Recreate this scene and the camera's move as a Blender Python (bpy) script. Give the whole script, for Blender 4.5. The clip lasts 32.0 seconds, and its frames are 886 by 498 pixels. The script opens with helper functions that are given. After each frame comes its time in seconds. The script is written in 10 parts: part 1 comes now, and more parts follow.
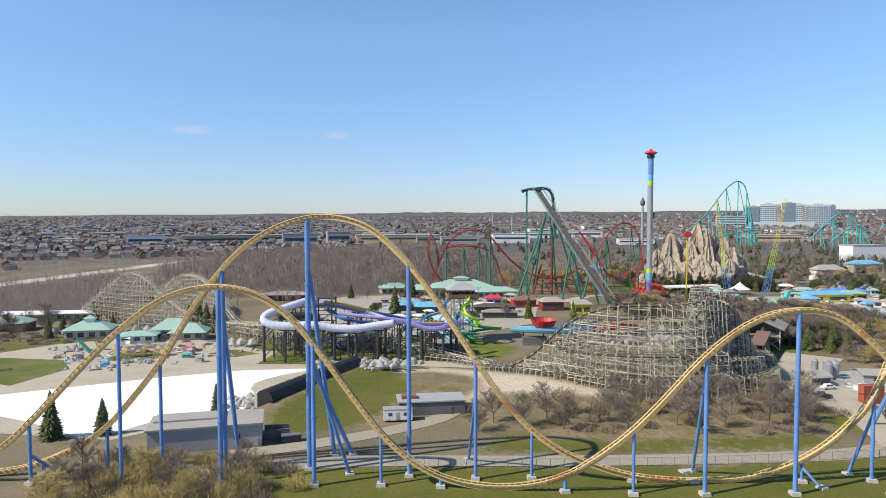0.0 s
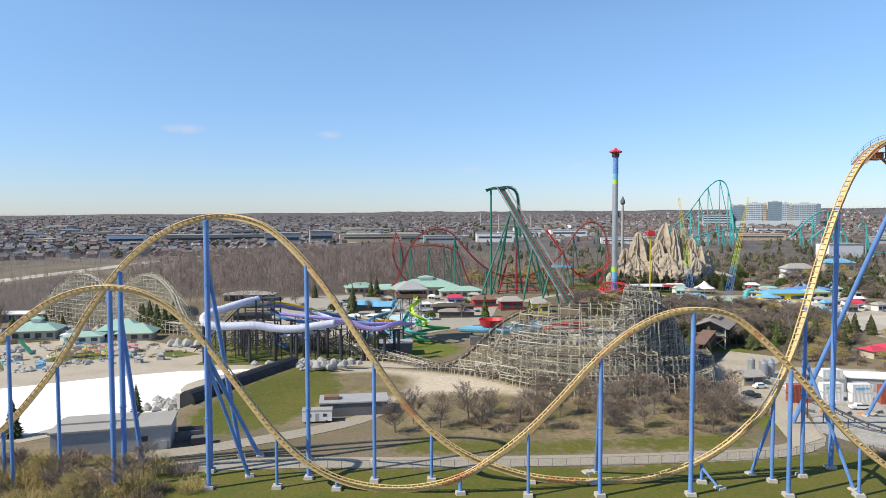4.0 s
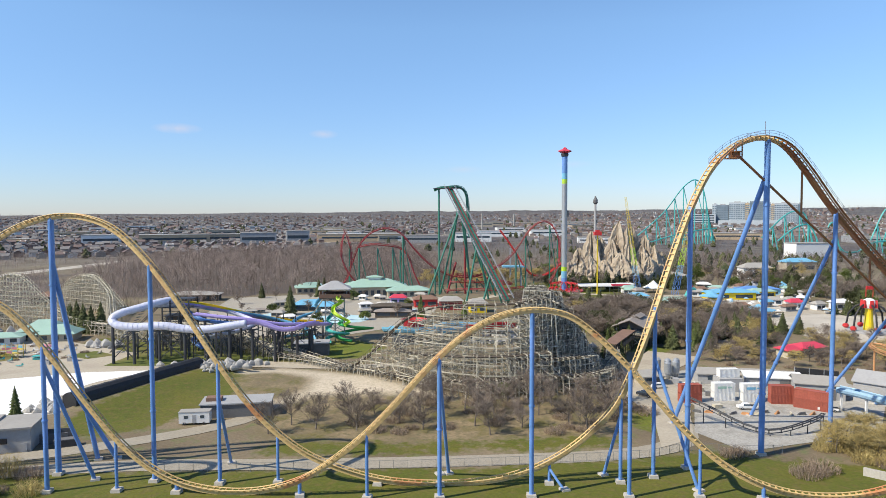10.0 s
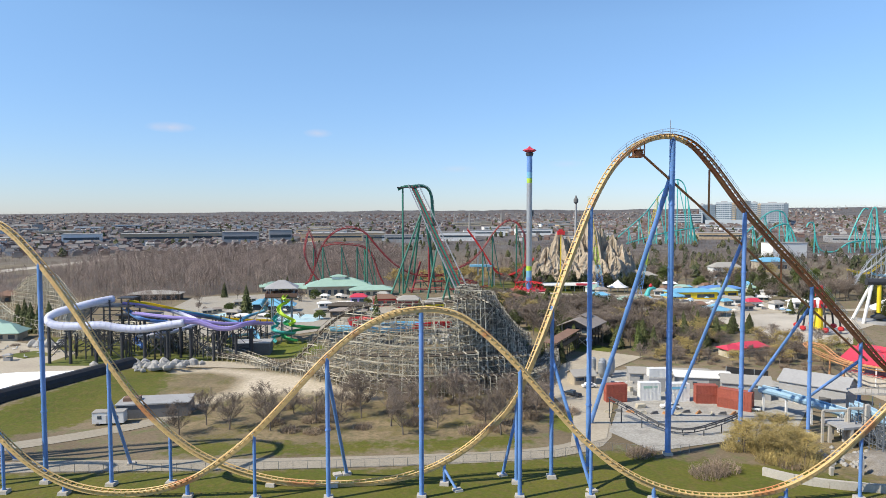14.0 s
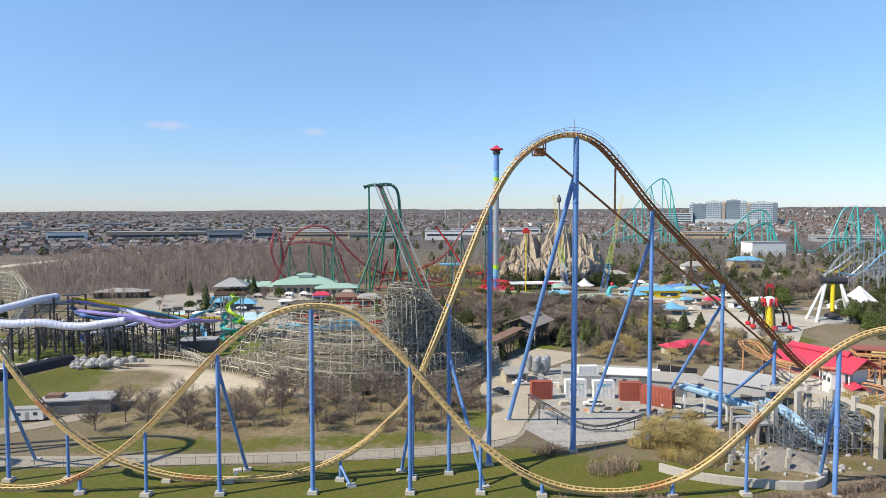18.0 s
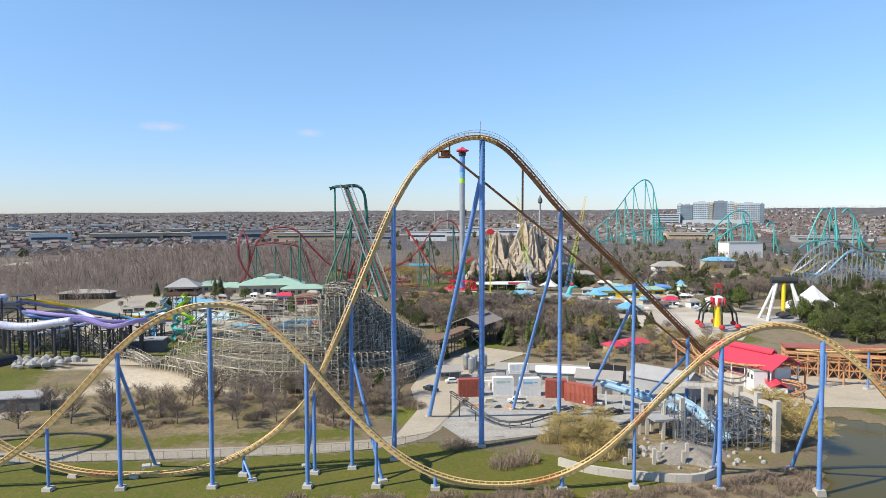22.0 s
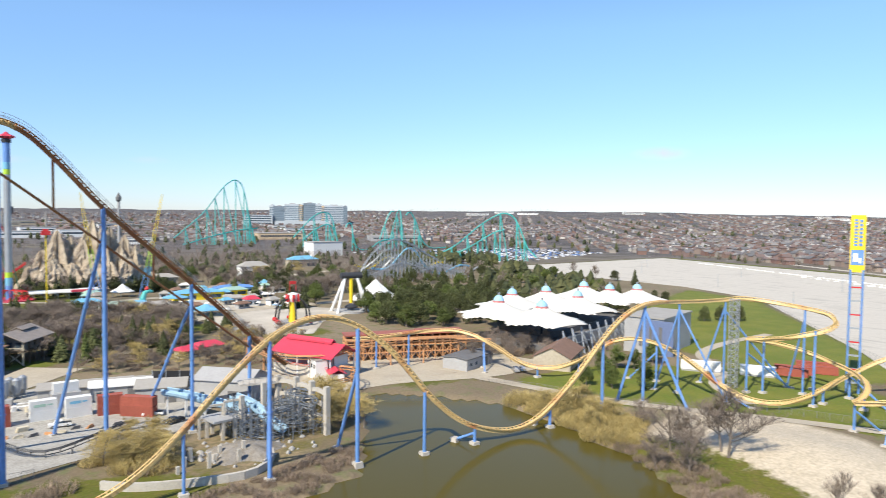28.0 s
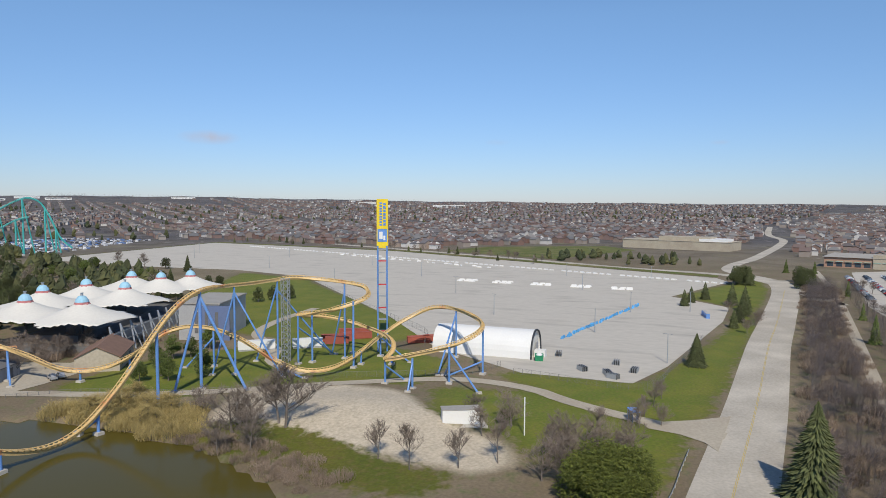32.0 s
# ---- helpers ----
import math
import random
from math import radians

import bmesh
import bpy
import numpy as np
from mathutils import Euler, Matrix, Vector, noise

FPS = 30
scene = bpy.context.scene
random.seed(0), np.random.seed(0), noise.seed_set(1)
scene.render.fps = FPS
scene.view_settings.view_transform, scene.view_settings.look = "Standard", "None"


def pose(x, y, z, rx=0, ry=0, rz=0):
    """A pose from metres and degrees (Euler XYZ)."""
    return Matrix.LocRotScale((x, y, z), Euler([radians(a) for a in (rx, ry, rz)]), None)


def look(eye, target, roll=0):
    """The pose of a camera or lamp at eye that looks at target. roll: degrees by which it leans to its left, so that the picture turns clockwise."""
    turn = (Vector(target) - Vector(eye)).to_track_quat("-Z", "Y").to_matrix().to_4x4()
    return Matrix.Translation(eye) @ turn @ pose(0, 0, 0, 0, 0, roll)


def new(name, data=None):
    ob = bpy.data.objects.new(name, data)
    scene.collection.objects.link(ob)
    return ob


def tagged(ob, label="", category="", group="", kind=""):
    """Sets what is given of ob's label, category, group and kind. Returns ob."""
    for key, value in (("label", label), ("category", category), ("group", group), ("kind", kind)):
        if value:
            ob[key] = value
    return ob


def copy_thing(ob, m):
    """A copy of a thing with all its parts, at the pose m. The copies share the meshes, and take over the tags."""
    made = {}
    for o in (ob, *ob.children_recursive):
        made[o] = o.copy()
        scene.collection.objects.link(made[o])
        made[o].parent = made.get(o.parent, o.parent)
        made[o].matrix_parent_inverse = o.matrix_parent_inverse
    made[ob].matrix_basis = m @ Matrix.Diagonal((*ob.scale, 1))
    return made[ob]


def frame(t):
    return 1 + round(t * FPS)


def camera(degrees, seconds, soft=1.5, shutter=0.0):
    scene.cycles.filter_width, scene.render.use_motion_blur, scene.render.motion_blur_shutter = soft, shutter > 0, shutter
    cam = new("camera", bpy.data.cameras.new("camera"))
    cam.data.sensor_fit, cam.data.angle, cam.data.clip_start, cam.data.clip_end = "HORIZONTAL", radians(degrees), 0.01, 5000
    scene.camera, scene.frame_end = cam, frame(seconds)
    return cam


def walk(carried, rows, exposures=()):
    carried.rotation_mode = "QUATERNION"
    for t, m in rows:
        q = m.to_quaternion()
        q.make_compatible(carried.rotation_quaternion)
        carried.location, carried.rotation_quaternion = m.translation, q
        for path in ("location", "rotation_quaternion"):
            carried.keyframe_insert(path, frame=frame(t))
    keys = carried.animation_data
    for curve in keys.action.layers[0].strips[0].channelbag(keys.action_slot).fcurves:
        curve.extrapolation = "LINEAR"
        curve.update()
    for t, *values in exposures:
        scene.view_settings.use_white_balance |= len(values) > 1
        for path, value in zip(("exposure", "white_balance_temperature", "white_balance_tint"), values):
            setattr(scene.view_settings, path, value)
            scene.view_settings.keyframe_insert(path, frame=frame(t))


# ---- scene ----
cam = camera(66.6, 32.0, 0.7, 0.35)
METRES, EYE, TILT, LEAN, TURN = 125.0, 54.0, -0.45, 0.0, 0.0
ROWS = [
    (0.0, 0.0, 0.0, 0.0, -0.0, -2.38, 0.06),
    (0.5, 0.0193, 0.0014, 0.0002, -0.07, -2.38, 0.07),
    (1.0, 0.0384, 0.0033, 0.0, -0.13, -2.37, 0.09),
    (1.5, 0.0578, 0.005, 0.0002, -0.2, -2.38, 0.08),
    (2.0, 0.0772, 0.0062, 0.0004, -0.28, -2.4, 0.09),
    (2.5, 0.0967, 0.0078, 0.0005, -0.34, -2.42, 0.08),
    (3.0, 0.116, 0.0085, 0.0007, -0.4, -2.45, 0.06),
    (3.5, 0.1353, 0.009, 0.0005, -0.47, -2.45, 0.1),
    (5.5, 0.2146, 0.0121, -0.0011, -0.64, -2.44, 0.13),
    (6.0, 0.2346, 0.0124, -0.0008, -0.69, -2.44, 0.14),
    (6.5, 0.2544, 0.0128, -0.0005, -0.74, -2.45, 0.15),
    (7.0, 0.2739, 0.0134, -0.0005, -0.79, -2.45, 0.16),
    (7.5, 0.2934, 0.0139, -0.0006, -0.83, -2.46, 0.18),
    (8.0, 0.3129, 0.0147, -0.0008, -0.87, -2.46, 0.2),
    (8.5, 0.3323, 0.0151, -0.0009, -0.93, -2.46, 0.2),
    (9.0, 0.3521, 0.016, -0.0013, -0.98, -2.45, 0.23),
    (9.5, 0.3714, 0.0171, -0.0011, -1.05, -2.47, 0.17),
    (10.0, 0.3915, 0.0181, -0.001, -1.08, -2.48, 0.16),
    (10.5, 0.4118, 0.0188, -0.0016, -1.13, -2.49, 0.2),
    (11.0, 0.4305, 0.0193, -0.0026, -1.22, -2.45, 0.13),
    (11.5, 0.4507, 0.0206, -0.0023, -1.27, -2.47, 0.13),
    (12.0, 0.4706, 0.0212, -0.002, -1.33, -2.5, 0.13),
    (12.5, 0.4905, 0.0222, -0.0023, -1.39, -2.51, 0.11),
    (13.0, 0.5103, 0.0228, -0.0027, -1.45, -2.51, 0.1),
    (13.5, 0.5302, 0.0232, -0.0028, -1.5, -2.52, 0.1),
    (14.0, 0.55, 0.0237, -0.0029, -1.56, -2.53, 0.09),
    (14.5, 0.5696, 0.0235, -0.0028, -1.61, -2.53, 0.07),
    (16.5, 0.652, 0.0205, -0.0035, -1.67, -2.55, -0.0),
    (17.0, 0.672, 0.0192, -0.0043, -1.72, -2.56, -0.0),
    (17.5, 0.6918, 0.0156, -0.0045, -1.76, -2.58, -0.03),
    (18.0, 0.7107, 0.0117, -0.0048, -1.8, -2.63, -0.01),
    (18.5, 0.7293, 0.0067, -0.0047, -1.84, -2.67, -0.02),
    (19.0, 0.7477, 0.001, -0.005, -1.89, -2.69, -0.0),
    (19.5, 0.7666, -0.0042, -0.0052, -1.93, -2.68, 0.02),
    (20.0, 0.7857, -0.0091, -0.0054, -1.99, -2.65, 0.03),
    (20.5, 0.805, -0.0129, -0.0049, -2.04, -2.63, 0.0),
    (21.0, 0.8249, -0.016, -0.0057, -2.1, -2.59, 0.08),
    (21.5, 0.8443, -0.0191, -0.0056, -2.16, -2.57, 0.07),
    (22.0, 0.8639, -0.021, -0.006, -2.22, -2.53, 0.06),
    (22.5, 0.8837, -0.0227, -0.0061, -2.27, -2.51, 0.05),
    (23.0, 0.9031, -0.024, -0.0061, -2.32, -2.5, 0.05),
    (23.5, 0.9211, -0.0245, -0.0061, -2.18, -2.5, -0.28),
    (24.0, 0.9318, -0.0254, -0.0066, -1.19, -2.55, -0.84),
    (24.5, 0.9357, -0.0248, -0.0067, -0.73, -2.56, -1.03),
    (26.5, 0.9378, -0.033, -0.009, -16.34, -2.24, -0.76),
    (27.0, 0.9378, -0.033, -0.009, -24.04, -2.25, -0.50),
    (27.5, 0.9378, -0.033, -0.009, -29.68, -2.31, -0.34),
    (28.0, 0.9378, -0.033, -0.009, -35.50, -2.39, -0.32),
    (28.5, 0.9378, -0.033, -0.009, -42.32, -2.50, -0.10),
    (29.0, 0.9378, -0.033, -0.009, -50.62, -2.60, 0.05),
    (29.5, 0.9378, -0.033, -0.009, -59.23, -2.81, 0.22),
    (30.0, 0.9378, -0.033, -0.009, -66.79, -2.99, 0.33),
    (30.5, 0.9378, -0.033, -0.009, -70.91, -3.24, 0.37),
    (31.0, 0.9378, -0.033, -0.009, -71.85, -3.39, 0.33),
    (31.5, 0.9378, -0.033, -0.009, -72.15, -3.54, 0.24),
    (32.0, 0.9378, -0.033, -0.009, -72.27, -3.68, 0.22),
]
walk(cam, [(t, pose(0, 0, EYE, TILT, LEAN, TURN) @ pose(METRES * x, METRES * y, METRES * z, 90 + pitch, roll, yaw)) for t, x, y, z, yaw, pitch, roll in ROWS],
     [(0, 0.2, 6500, 10), (6, 0.26, 6500, 10), (18, 0.28, 6500, 10), (23, 0.36, 6500, 10), (24.5, 0.38, 6500, 10), (26.5, 0.46, 6500, 10), (28, 0.46, 6500, 10), (29, 0.27, 6500, 10), (29.6, 0.12, 6450, 10), (30.5, -0.15, 6320, 11), (31, -0.22, 6280, 11), (32, -0.31, 6280, 11)])

# ---- sky and sun ----
SUN_EL, SUN_AZ = radians(44), radians(22)
SUN_TRAVEL = Vector((math.cos(SUN_AZ) * math.cos(SUN_EL), math.sin(SUN_AZ) * math.cos(SUN_EL), -math.sin(SUN_EL)))
world = bpy.data.worlds.new("sky")
scene.world = world
world.use_nodes = True
wn = world.node_tree.nodes
wl = world.node_tree.links
sky = wn.new("ShaderNodeTexSky")
sky.sky_type = "NISHITA"
sky.sun_disc = False
sky.sun_elevation = SUN_EL
sky.sun_rotation = math.atan2(-SUN_TRAVEL.x, -SUN_TRAVEL.y)
sky.altitude = 200
sky.air_density, sky.dust_density, sky.ozone_density = 1.0, 0.1, 4.0
wn["Background"].inputs[1].default_value = 0.12
cool = wn.new("ShaderNodeVectorMath")
cool.operation = "MULTIPLY"
span = wn.new("ShaderNodeTexCoord")
cut = wn.new("ShaderNodeSeparateXYZ")
low = wn.new("ShaderNodeMapRange")
low.inputs[1].default_value, low.inputs[2].default_value = -0.02, 0.26
hue = wn.new("ShaderNodeMix")
hue.data_type = "RGBA"
hue.inputs["A"].default_value = (0.63, 0.70, 0.95, 1)
hue.inputs["B"].default_value = (1.10, 1.20, 1.25, 1)
wl.new(span.outputs["Generated"], cut.inputs[0])
wl.new(cut.outputs["Z"], low.inputs[0])
wl.new(low.outputs[0], hue.inputs["Factor"])
high = wn.new("ShaderNodeMapRange")
high.inputs[1].default_value, high.inputs[2].default_value = 0.34, 1.0
deep = wn.new("ShaderNodeMix")
deep.data_type = "RGBA"
deep.inputs["B"].default_value = (0.80, 0.90, 1.0, 1)
wl.new(cut.outputs["Z"], high.inputs[0])
wl.new(high.outputs[0], deep.inputs["Factor"])
wl.new(hue.outputs["Result"], deep.inputs["A"])
wl.new(deep.outputs["Result"], cool.inputs[1])
wl.new(sky.outputs[0], cool.inputs[0])
# a few thin, faintly pink wisps of cloud
air = cool.outputs[0]
ruffle = wn.new("ShaderNodeTexNoise")
ruffle.inputs["Scale"].default_value, ruffle.inputs["Detail"].default_value = 60.0, 5
wl.new(span.outputs["Generated"], ruffle.inputs["Vector"])
for (dx, dy, dz), wide, tall, most in (((-0.344, 0.932, 0.118), 0.034, 0.008, 0.50), ((-0.153, 0.981, 0.116), 0.022, 0.007, 0.40), ((0.049, 0.997, 0.066), 0.030, 0.006, 0.22), ((0.208, 0.975, 0.072), 0.030, 0.006, 0.22), ((0.798, 0.595, 0.091), 0.045, 0.011, 0.60), ((0.970, 0.227, 0.090), 0.020, 0.005, 0.20), ((0.993, -0.077, 0.085), 0.014, 0.004, 0.30)):
    off = wn.new("ShaderNodeVectorMath")
    off.operation = "SUBTRACT"
    off.inputs[1].default_value = (dx, dy, dz)
    wl.new(span.outputs["Generated"], off.inputs[0])
    squash = wn.new("ShaderNodeVectorMath")
    squash.operation = "DIVIDE"
    squash.inputs[1].default_value = (wide, wide, tall)
    wl.new(off.outputs[0], squash.inputs[0])
    reach = wn.new("ShaderNodeVectorMath")
    reach.operation = "LENGTH"
    wl.new(squash.outputs[0], reach.inputs[0])
    body_ = wn.new("ShaderNodeMapRange")
    body_.inputs[1].default_value, body_.inputs[2].default_value = 1.0, 0.1
    body_.inputs[3].default_value, body_.inputs[4].default_value = 0.0, most * 1.8
    wl.new(reach.outputs["Value"], body_.inputs[0])
    thin_ = wn.new("ShaderNodeMath")
    thin_.operation = "MULTIPLY"
    wl.new(body_.outputs[0], thin_.inputs[0])
    wl.new(ruffle.outputs["Fac"], thin_.inputs[1])
    veil = wn.new("ShaderNodeMix")
    veil.data_type = "RGBA"
    veil.inputs["B"].default_value = (5.2, 5.0, 5.6, 1)
    wl.new(thin_.outputs[0], veil.inputs["Factor"])
    wl.new(air, veil.inputs["A"])
    air = veil.outputs["Result"]
wl.new(air, wn["Background"].inputs[0])
sun_data = bpy.data.lights.new("sun", "SUN")
sun_data.energy, sun_data.angle, sun_data.color = 5.0, radians(0.53), (1.0, 0.91, 0.75)
sun = new("sun", sun_data)
sun.matrix_world = look((0, 0, 300), Vector((0, 0, 300)) + SUN_TRAVEL)

# ---- mesh building ----
rnd = random.Random(7)


class Shape:
    """Collects vertices and faces for one mesh."""

    def __init__(self):
        self.v, self.f = [], []

    def add(self, verts, faces):
        k = len(self.v)
        self.v += [tuple(p) for p in verts]
        self.f += [tuple(i + k for i in f) for f in faces]
        return self

    def box(self, c, s, rz=0.0, top=1.0):
        """A box by its base centre and size; top scales the upper face."""
        a, b = math.cos(radians(rz)), math.sin(radians(rz))
        pts = []
        for z, k in ((0, 1.0), (s[2], top)):
            for x, y in ((-1, -1), (1, -1), (1, 1), (-1, 1)):
                u, w = x * s[0] / 2 * k, y * s[1] / 2 * k
                pts.append((c[0] + u * a - w * b, c[1] + u * b + w * a, c[2] + z))
        return self.add(pts, [(3, 2, 1, 0), (4, 5, 6, 7), (0, 1, 5, 4), (1, 2, 6, 5), (2, 3, 7, 6), (3, 0, 4, 7)])

    def beam(self, p, q, w, h=None):
        """A square bar from p to q."""
        p, q = Vector(p), Vector(q)
        d = q - p
        if d.length < 1e-5:
            return self
        d.normalize()
        up = Vector((0, 0, 1)) if abs(d.z) < 0.95 else Vector((0, 1, 0))
        s = d.cross(up).normalized()
        u = s.cross(d)
        s, u = s * w / 2, u * (h or w) / 2
        pts = [o + a * s + b * u for o in (p, q) for a, b in ((-1, -1), (1, -1), (1, 1), (-1, 1))]
        return self.add(pts, [(3, 2, 1, 0), (4, 5, 6, 7), (0, 1, 5, 4), (1, 2, 6, 5), (2, 3, 7, 6), (3, 0, 4, 7)])

    def tube(self, pts, r, n=8, closed=False, caps=True):
        """A round tube along points; r is one radius or one for each point."""
        pts = [Vector(p) for p in pts]
        m = len(pts)
        rs = r if isinstance(r, (list, tuple)) else [r] * m
        rings = []
        side = None
        for i, p in enumerate(pts):
            a, b = (pts[i - 1], pts[(i + 1) % m]) if closed else (pts[max(i - 1, 0)], pts[min(i + 1, m - 1)])
            d = (b - a).normalized()
            if side is None:
                side = d.cross(Vector((0, 0, 1)) if abs(d.z) < 0.9 else Vector((0, 1, 0))).normalized()
            side = (side - d * side.dot(d)).normalized()
            up = side.cross(d)
            rings.append([p + rs[i] * (math.cos(2 * math.pi * k / n) * side + math.sin(2 * math.pi * k / n) * up) for k in range(n)])
        faces = []
        for i in range(m if closed else m - 1):
            j = (i + 1) % m
            for k in range(n):
                l = (k + 1) % n
                faces.append((i * n + k, j * n + k, j * n + l, i * n + l))
        if caps and not closed:
            faces += [tuple(range(n)), tuple(range(m * n - 1, m * n - n - 1, -1))]
        return self.add([p for ring in rings for p in ring], faces)

    def lathe(self, c, profile, n=16, wave=0.0, waves=8):
        """A turned form: (radius, height) pairs round the upright through c."""
        pts, faces = [], []
        for r, z in profile:
            for k in range(n):
                a = 2 * math.pi * k / n
                rr = r * (1 + wave * math.cos(waves * a))
                pts.append((c[0] + rr * math.cos(a), c[1] + rr * math.sin(a), c[2] + z))
        for i in range(len(profile) - 1):
            for k in range(n):
                l = (k + 1) % n
                faces.append((i * n + k, i * n + l, i * n + n + l, i * n + n + k))
        faces += [tuple(range(n - 1, -1, -1)), tuple(range((len(profile) - 1) * n, len(profile) * n))]
        return self.add(pts, faces)

    def prism(self, poly, z0, z1):
        """A slab with the given outline."""
        n = len(poly)
        area = sum(poly[i][0] * poly[(i + 1) % n][1] - poly[(i + 1) % n][0] * poly[i][1] for i in range(n))
        if area < 0:
            poly = poly[::-1]
        pts = [(x, y, z0) for x, y in poly] + [(x, y, z1) for x, y in poly]
        return self.add(pts, [tuple(range(n - 1, -1, -1)), tuple(range(n, 2 * n))] + [(i, (i + 1) % n, n + (i + 1) % n, n + i) for i in range(n)])

    def gable(self, c, s, rz=0.0, over=0.5, thick=0.25):
        """A two-sided roof of thickness on a rectangle; the ridge runs along x."""
        a, b = math.cos(radians(rz)), math.sin(radians(rz))
        hx, hy = s[0] / 2 + over, s[1] / 2 + over
        sec = [(-hy, 0), (0, s[2]), (hy, 0), (hy, -thick), (0, s[2] - thick), (-hy, -thick)]
        pts = [(c[0] + x * a - y * b, c[1] + x * b + y * a, c[2] + z) for x in (-hx, hx) for y, z in sec]
        n = 6
        return self.add(pts, [(0, 1, 4, 5), (1, 2, 3, 4), (11, 10, 7, 6), (10, 9, 8, 7)] + [(n + i, n + (i + 1) % n, (i + 1) % n, i) for i in range(n)])

    def gable_wall(self, c, s, rz=0.0, rise=2.0):
        """Walls with two gable ends under a ridge along x."""
        a, b = math.cos(radians(rz)), math.sin(radians(rz))
        hx, hy = s[0] / 2, s[1] / 2
        sec = [(-hy, 0), (-hy, s[2]), (0, s[2] + rise), (hy, s[2]), (hy, 0)]
        pts = [(c[0] + x * a - y * b, c[1] + x * b + y * a, c[2] + z) for x in (-hx, hx) for y, z in sec]
        return self.add(pts, [(0, 1, 2, 3, 4), (9, 8, 7, 6, 5)] + [(5 + i, 5 + (i + 1) % 5, (i + 1) % 5, i) for i in range(5)])

    def hip(self, c, s, rz=0.0, over=0.6, ridge=0.4, thick=0.2):
        """A hipped roof; ridge is the share of the length that the ridge keeps."""
        a, b = math.cos(radians(rz)), math.sin(radians(rz))
        hx, hy = s[0] / 2 + over, s[1] / 2 + over
        loc = [(-hx, -hy, -thick), (hx, -hy, -thick), (hx, hy, -thick), (-hx, hy, -thick), (-hx, -hy, 0), (hx, -hy, 0), (hx, hy, 0), (-hx, hy, 0), (-hx * ridge, 0, s[2]), (hx * ridge, 0, s[2])]
        pts = [(c[0] + x * a - y * b, c[1] + x * b + y * a, c[2] + z) for x, y, z in loc]
        return self.add(pts, [(3, 2, 1, 0), (0, 1, 5, 4), (1, 2, 6, 5), (2, 3, 7, 6), (3, 0, 4, 7), (4, 5, 9, 8), (6, 7, 8, 9), (5, 6, 9), (7, 4, 8)])

    def mesh(self, name, material, smooth=False):
        me = bpy.data.meshes.new(name)
        me.from_pydata(self.v, [], self.f)
        me.materials.append(material)
        if smooth:
            me.polygons.foreach_set("use_smooth", [True] * len(me.polygons))
        me.update()
        return me


def thing(name, label, category, at=(0, 0, 0), rz=0.0, group="", kind=""):
    """An empty at the base of a thing, to which its parts belong."""
    ob = new(name)
    ob.empty_display_size = 0.5
    ob.matrix_basis = pose(*at, 0, 0, rz)
    return tagged(ob, label, category, group, kind)


def part(name, shape, material, parent=None, label="", smooth=False, kind=""):
    ob = new(name, shape.mesh(name, material, smooth))
    ob.parent = parent
    return tagged(ob, label, kind=kind)


def solid(name, shape, material, label, category, smooth=False, kind="", group="", at=None, rz=0.0):
    """A thing that is a single mesh."""
    ob = new(name, shape.mesh(name, material, smooth))
    if at:
        ob.matrix_basis = pose(*at, 0, 0, rz)
    return tagged(ob, label, category, group, kind)


def spline(pts, step):
    """Points at even steps on a smooth curve through pts."""
    pts = [Vector(p) for p in pts]
    P = [pts[0] * 2 - pts[1]] + pts + [pts[-1] * 2 - pts[-2]]
    fine = []
    for i in range(1, len(P) - 2):
        a, b, c, d = P[i - 1], P[i], P[i + 1], P[i + 2]
        t0, t1 = (b - a).length ** 0.5, (c - b).length ** 0.5
        t2 = (d - c).length ** 0.5
        m1 = (c - b) + t1 * ((b - a) / t0 - (c - a) / (t0 + t1))
        m2 = (c - b) + t1 * ((d - c) / t2 - (d - b) / (t1 + t2))
        for k in range(24):
            u = k / 24
            h = (2 * u ** 3 - 3 * u ** 2 + 1, u ** 3 - 2 * u ** 2 + u, -2 * u ** 3 + 3 * u ** 2, u ** 3 - u ** 2)
            fine.append(h[0] * b + h[1] * m1 + h[2] * c + h[3] * m2)
    fine.append(pts[-1])
    out, gone = [fine[0]], 0.0
    for a, b in zip(fine, fine[1:]):
        d = (b - a).length
        while gone + d >= step:
            a = a + (b - a) * ((step - gone) / d)
            out.append(a)
            d = (b - a).length
            gone = 0.0
        gone += d
    if (out[-1] - fine[-1]).length > step * 0.3:
        out.append(fine[-1])
    return out


def blur(pts, times=3):
    """The same points with small kinks smoothed away."""
    for _ in range(times):
        pts = [pts[0]] + [(pts[i - 1] + 2 * pts[i] + pts[i + 1]) / 4 for i in range(1, len(pts) - 1)] + [pts[-1]]
    return pts


def at_x(path, x):
    """The point of a path nearest to an x."""
    return min(path, key=lambda p: abs(p.x - x))


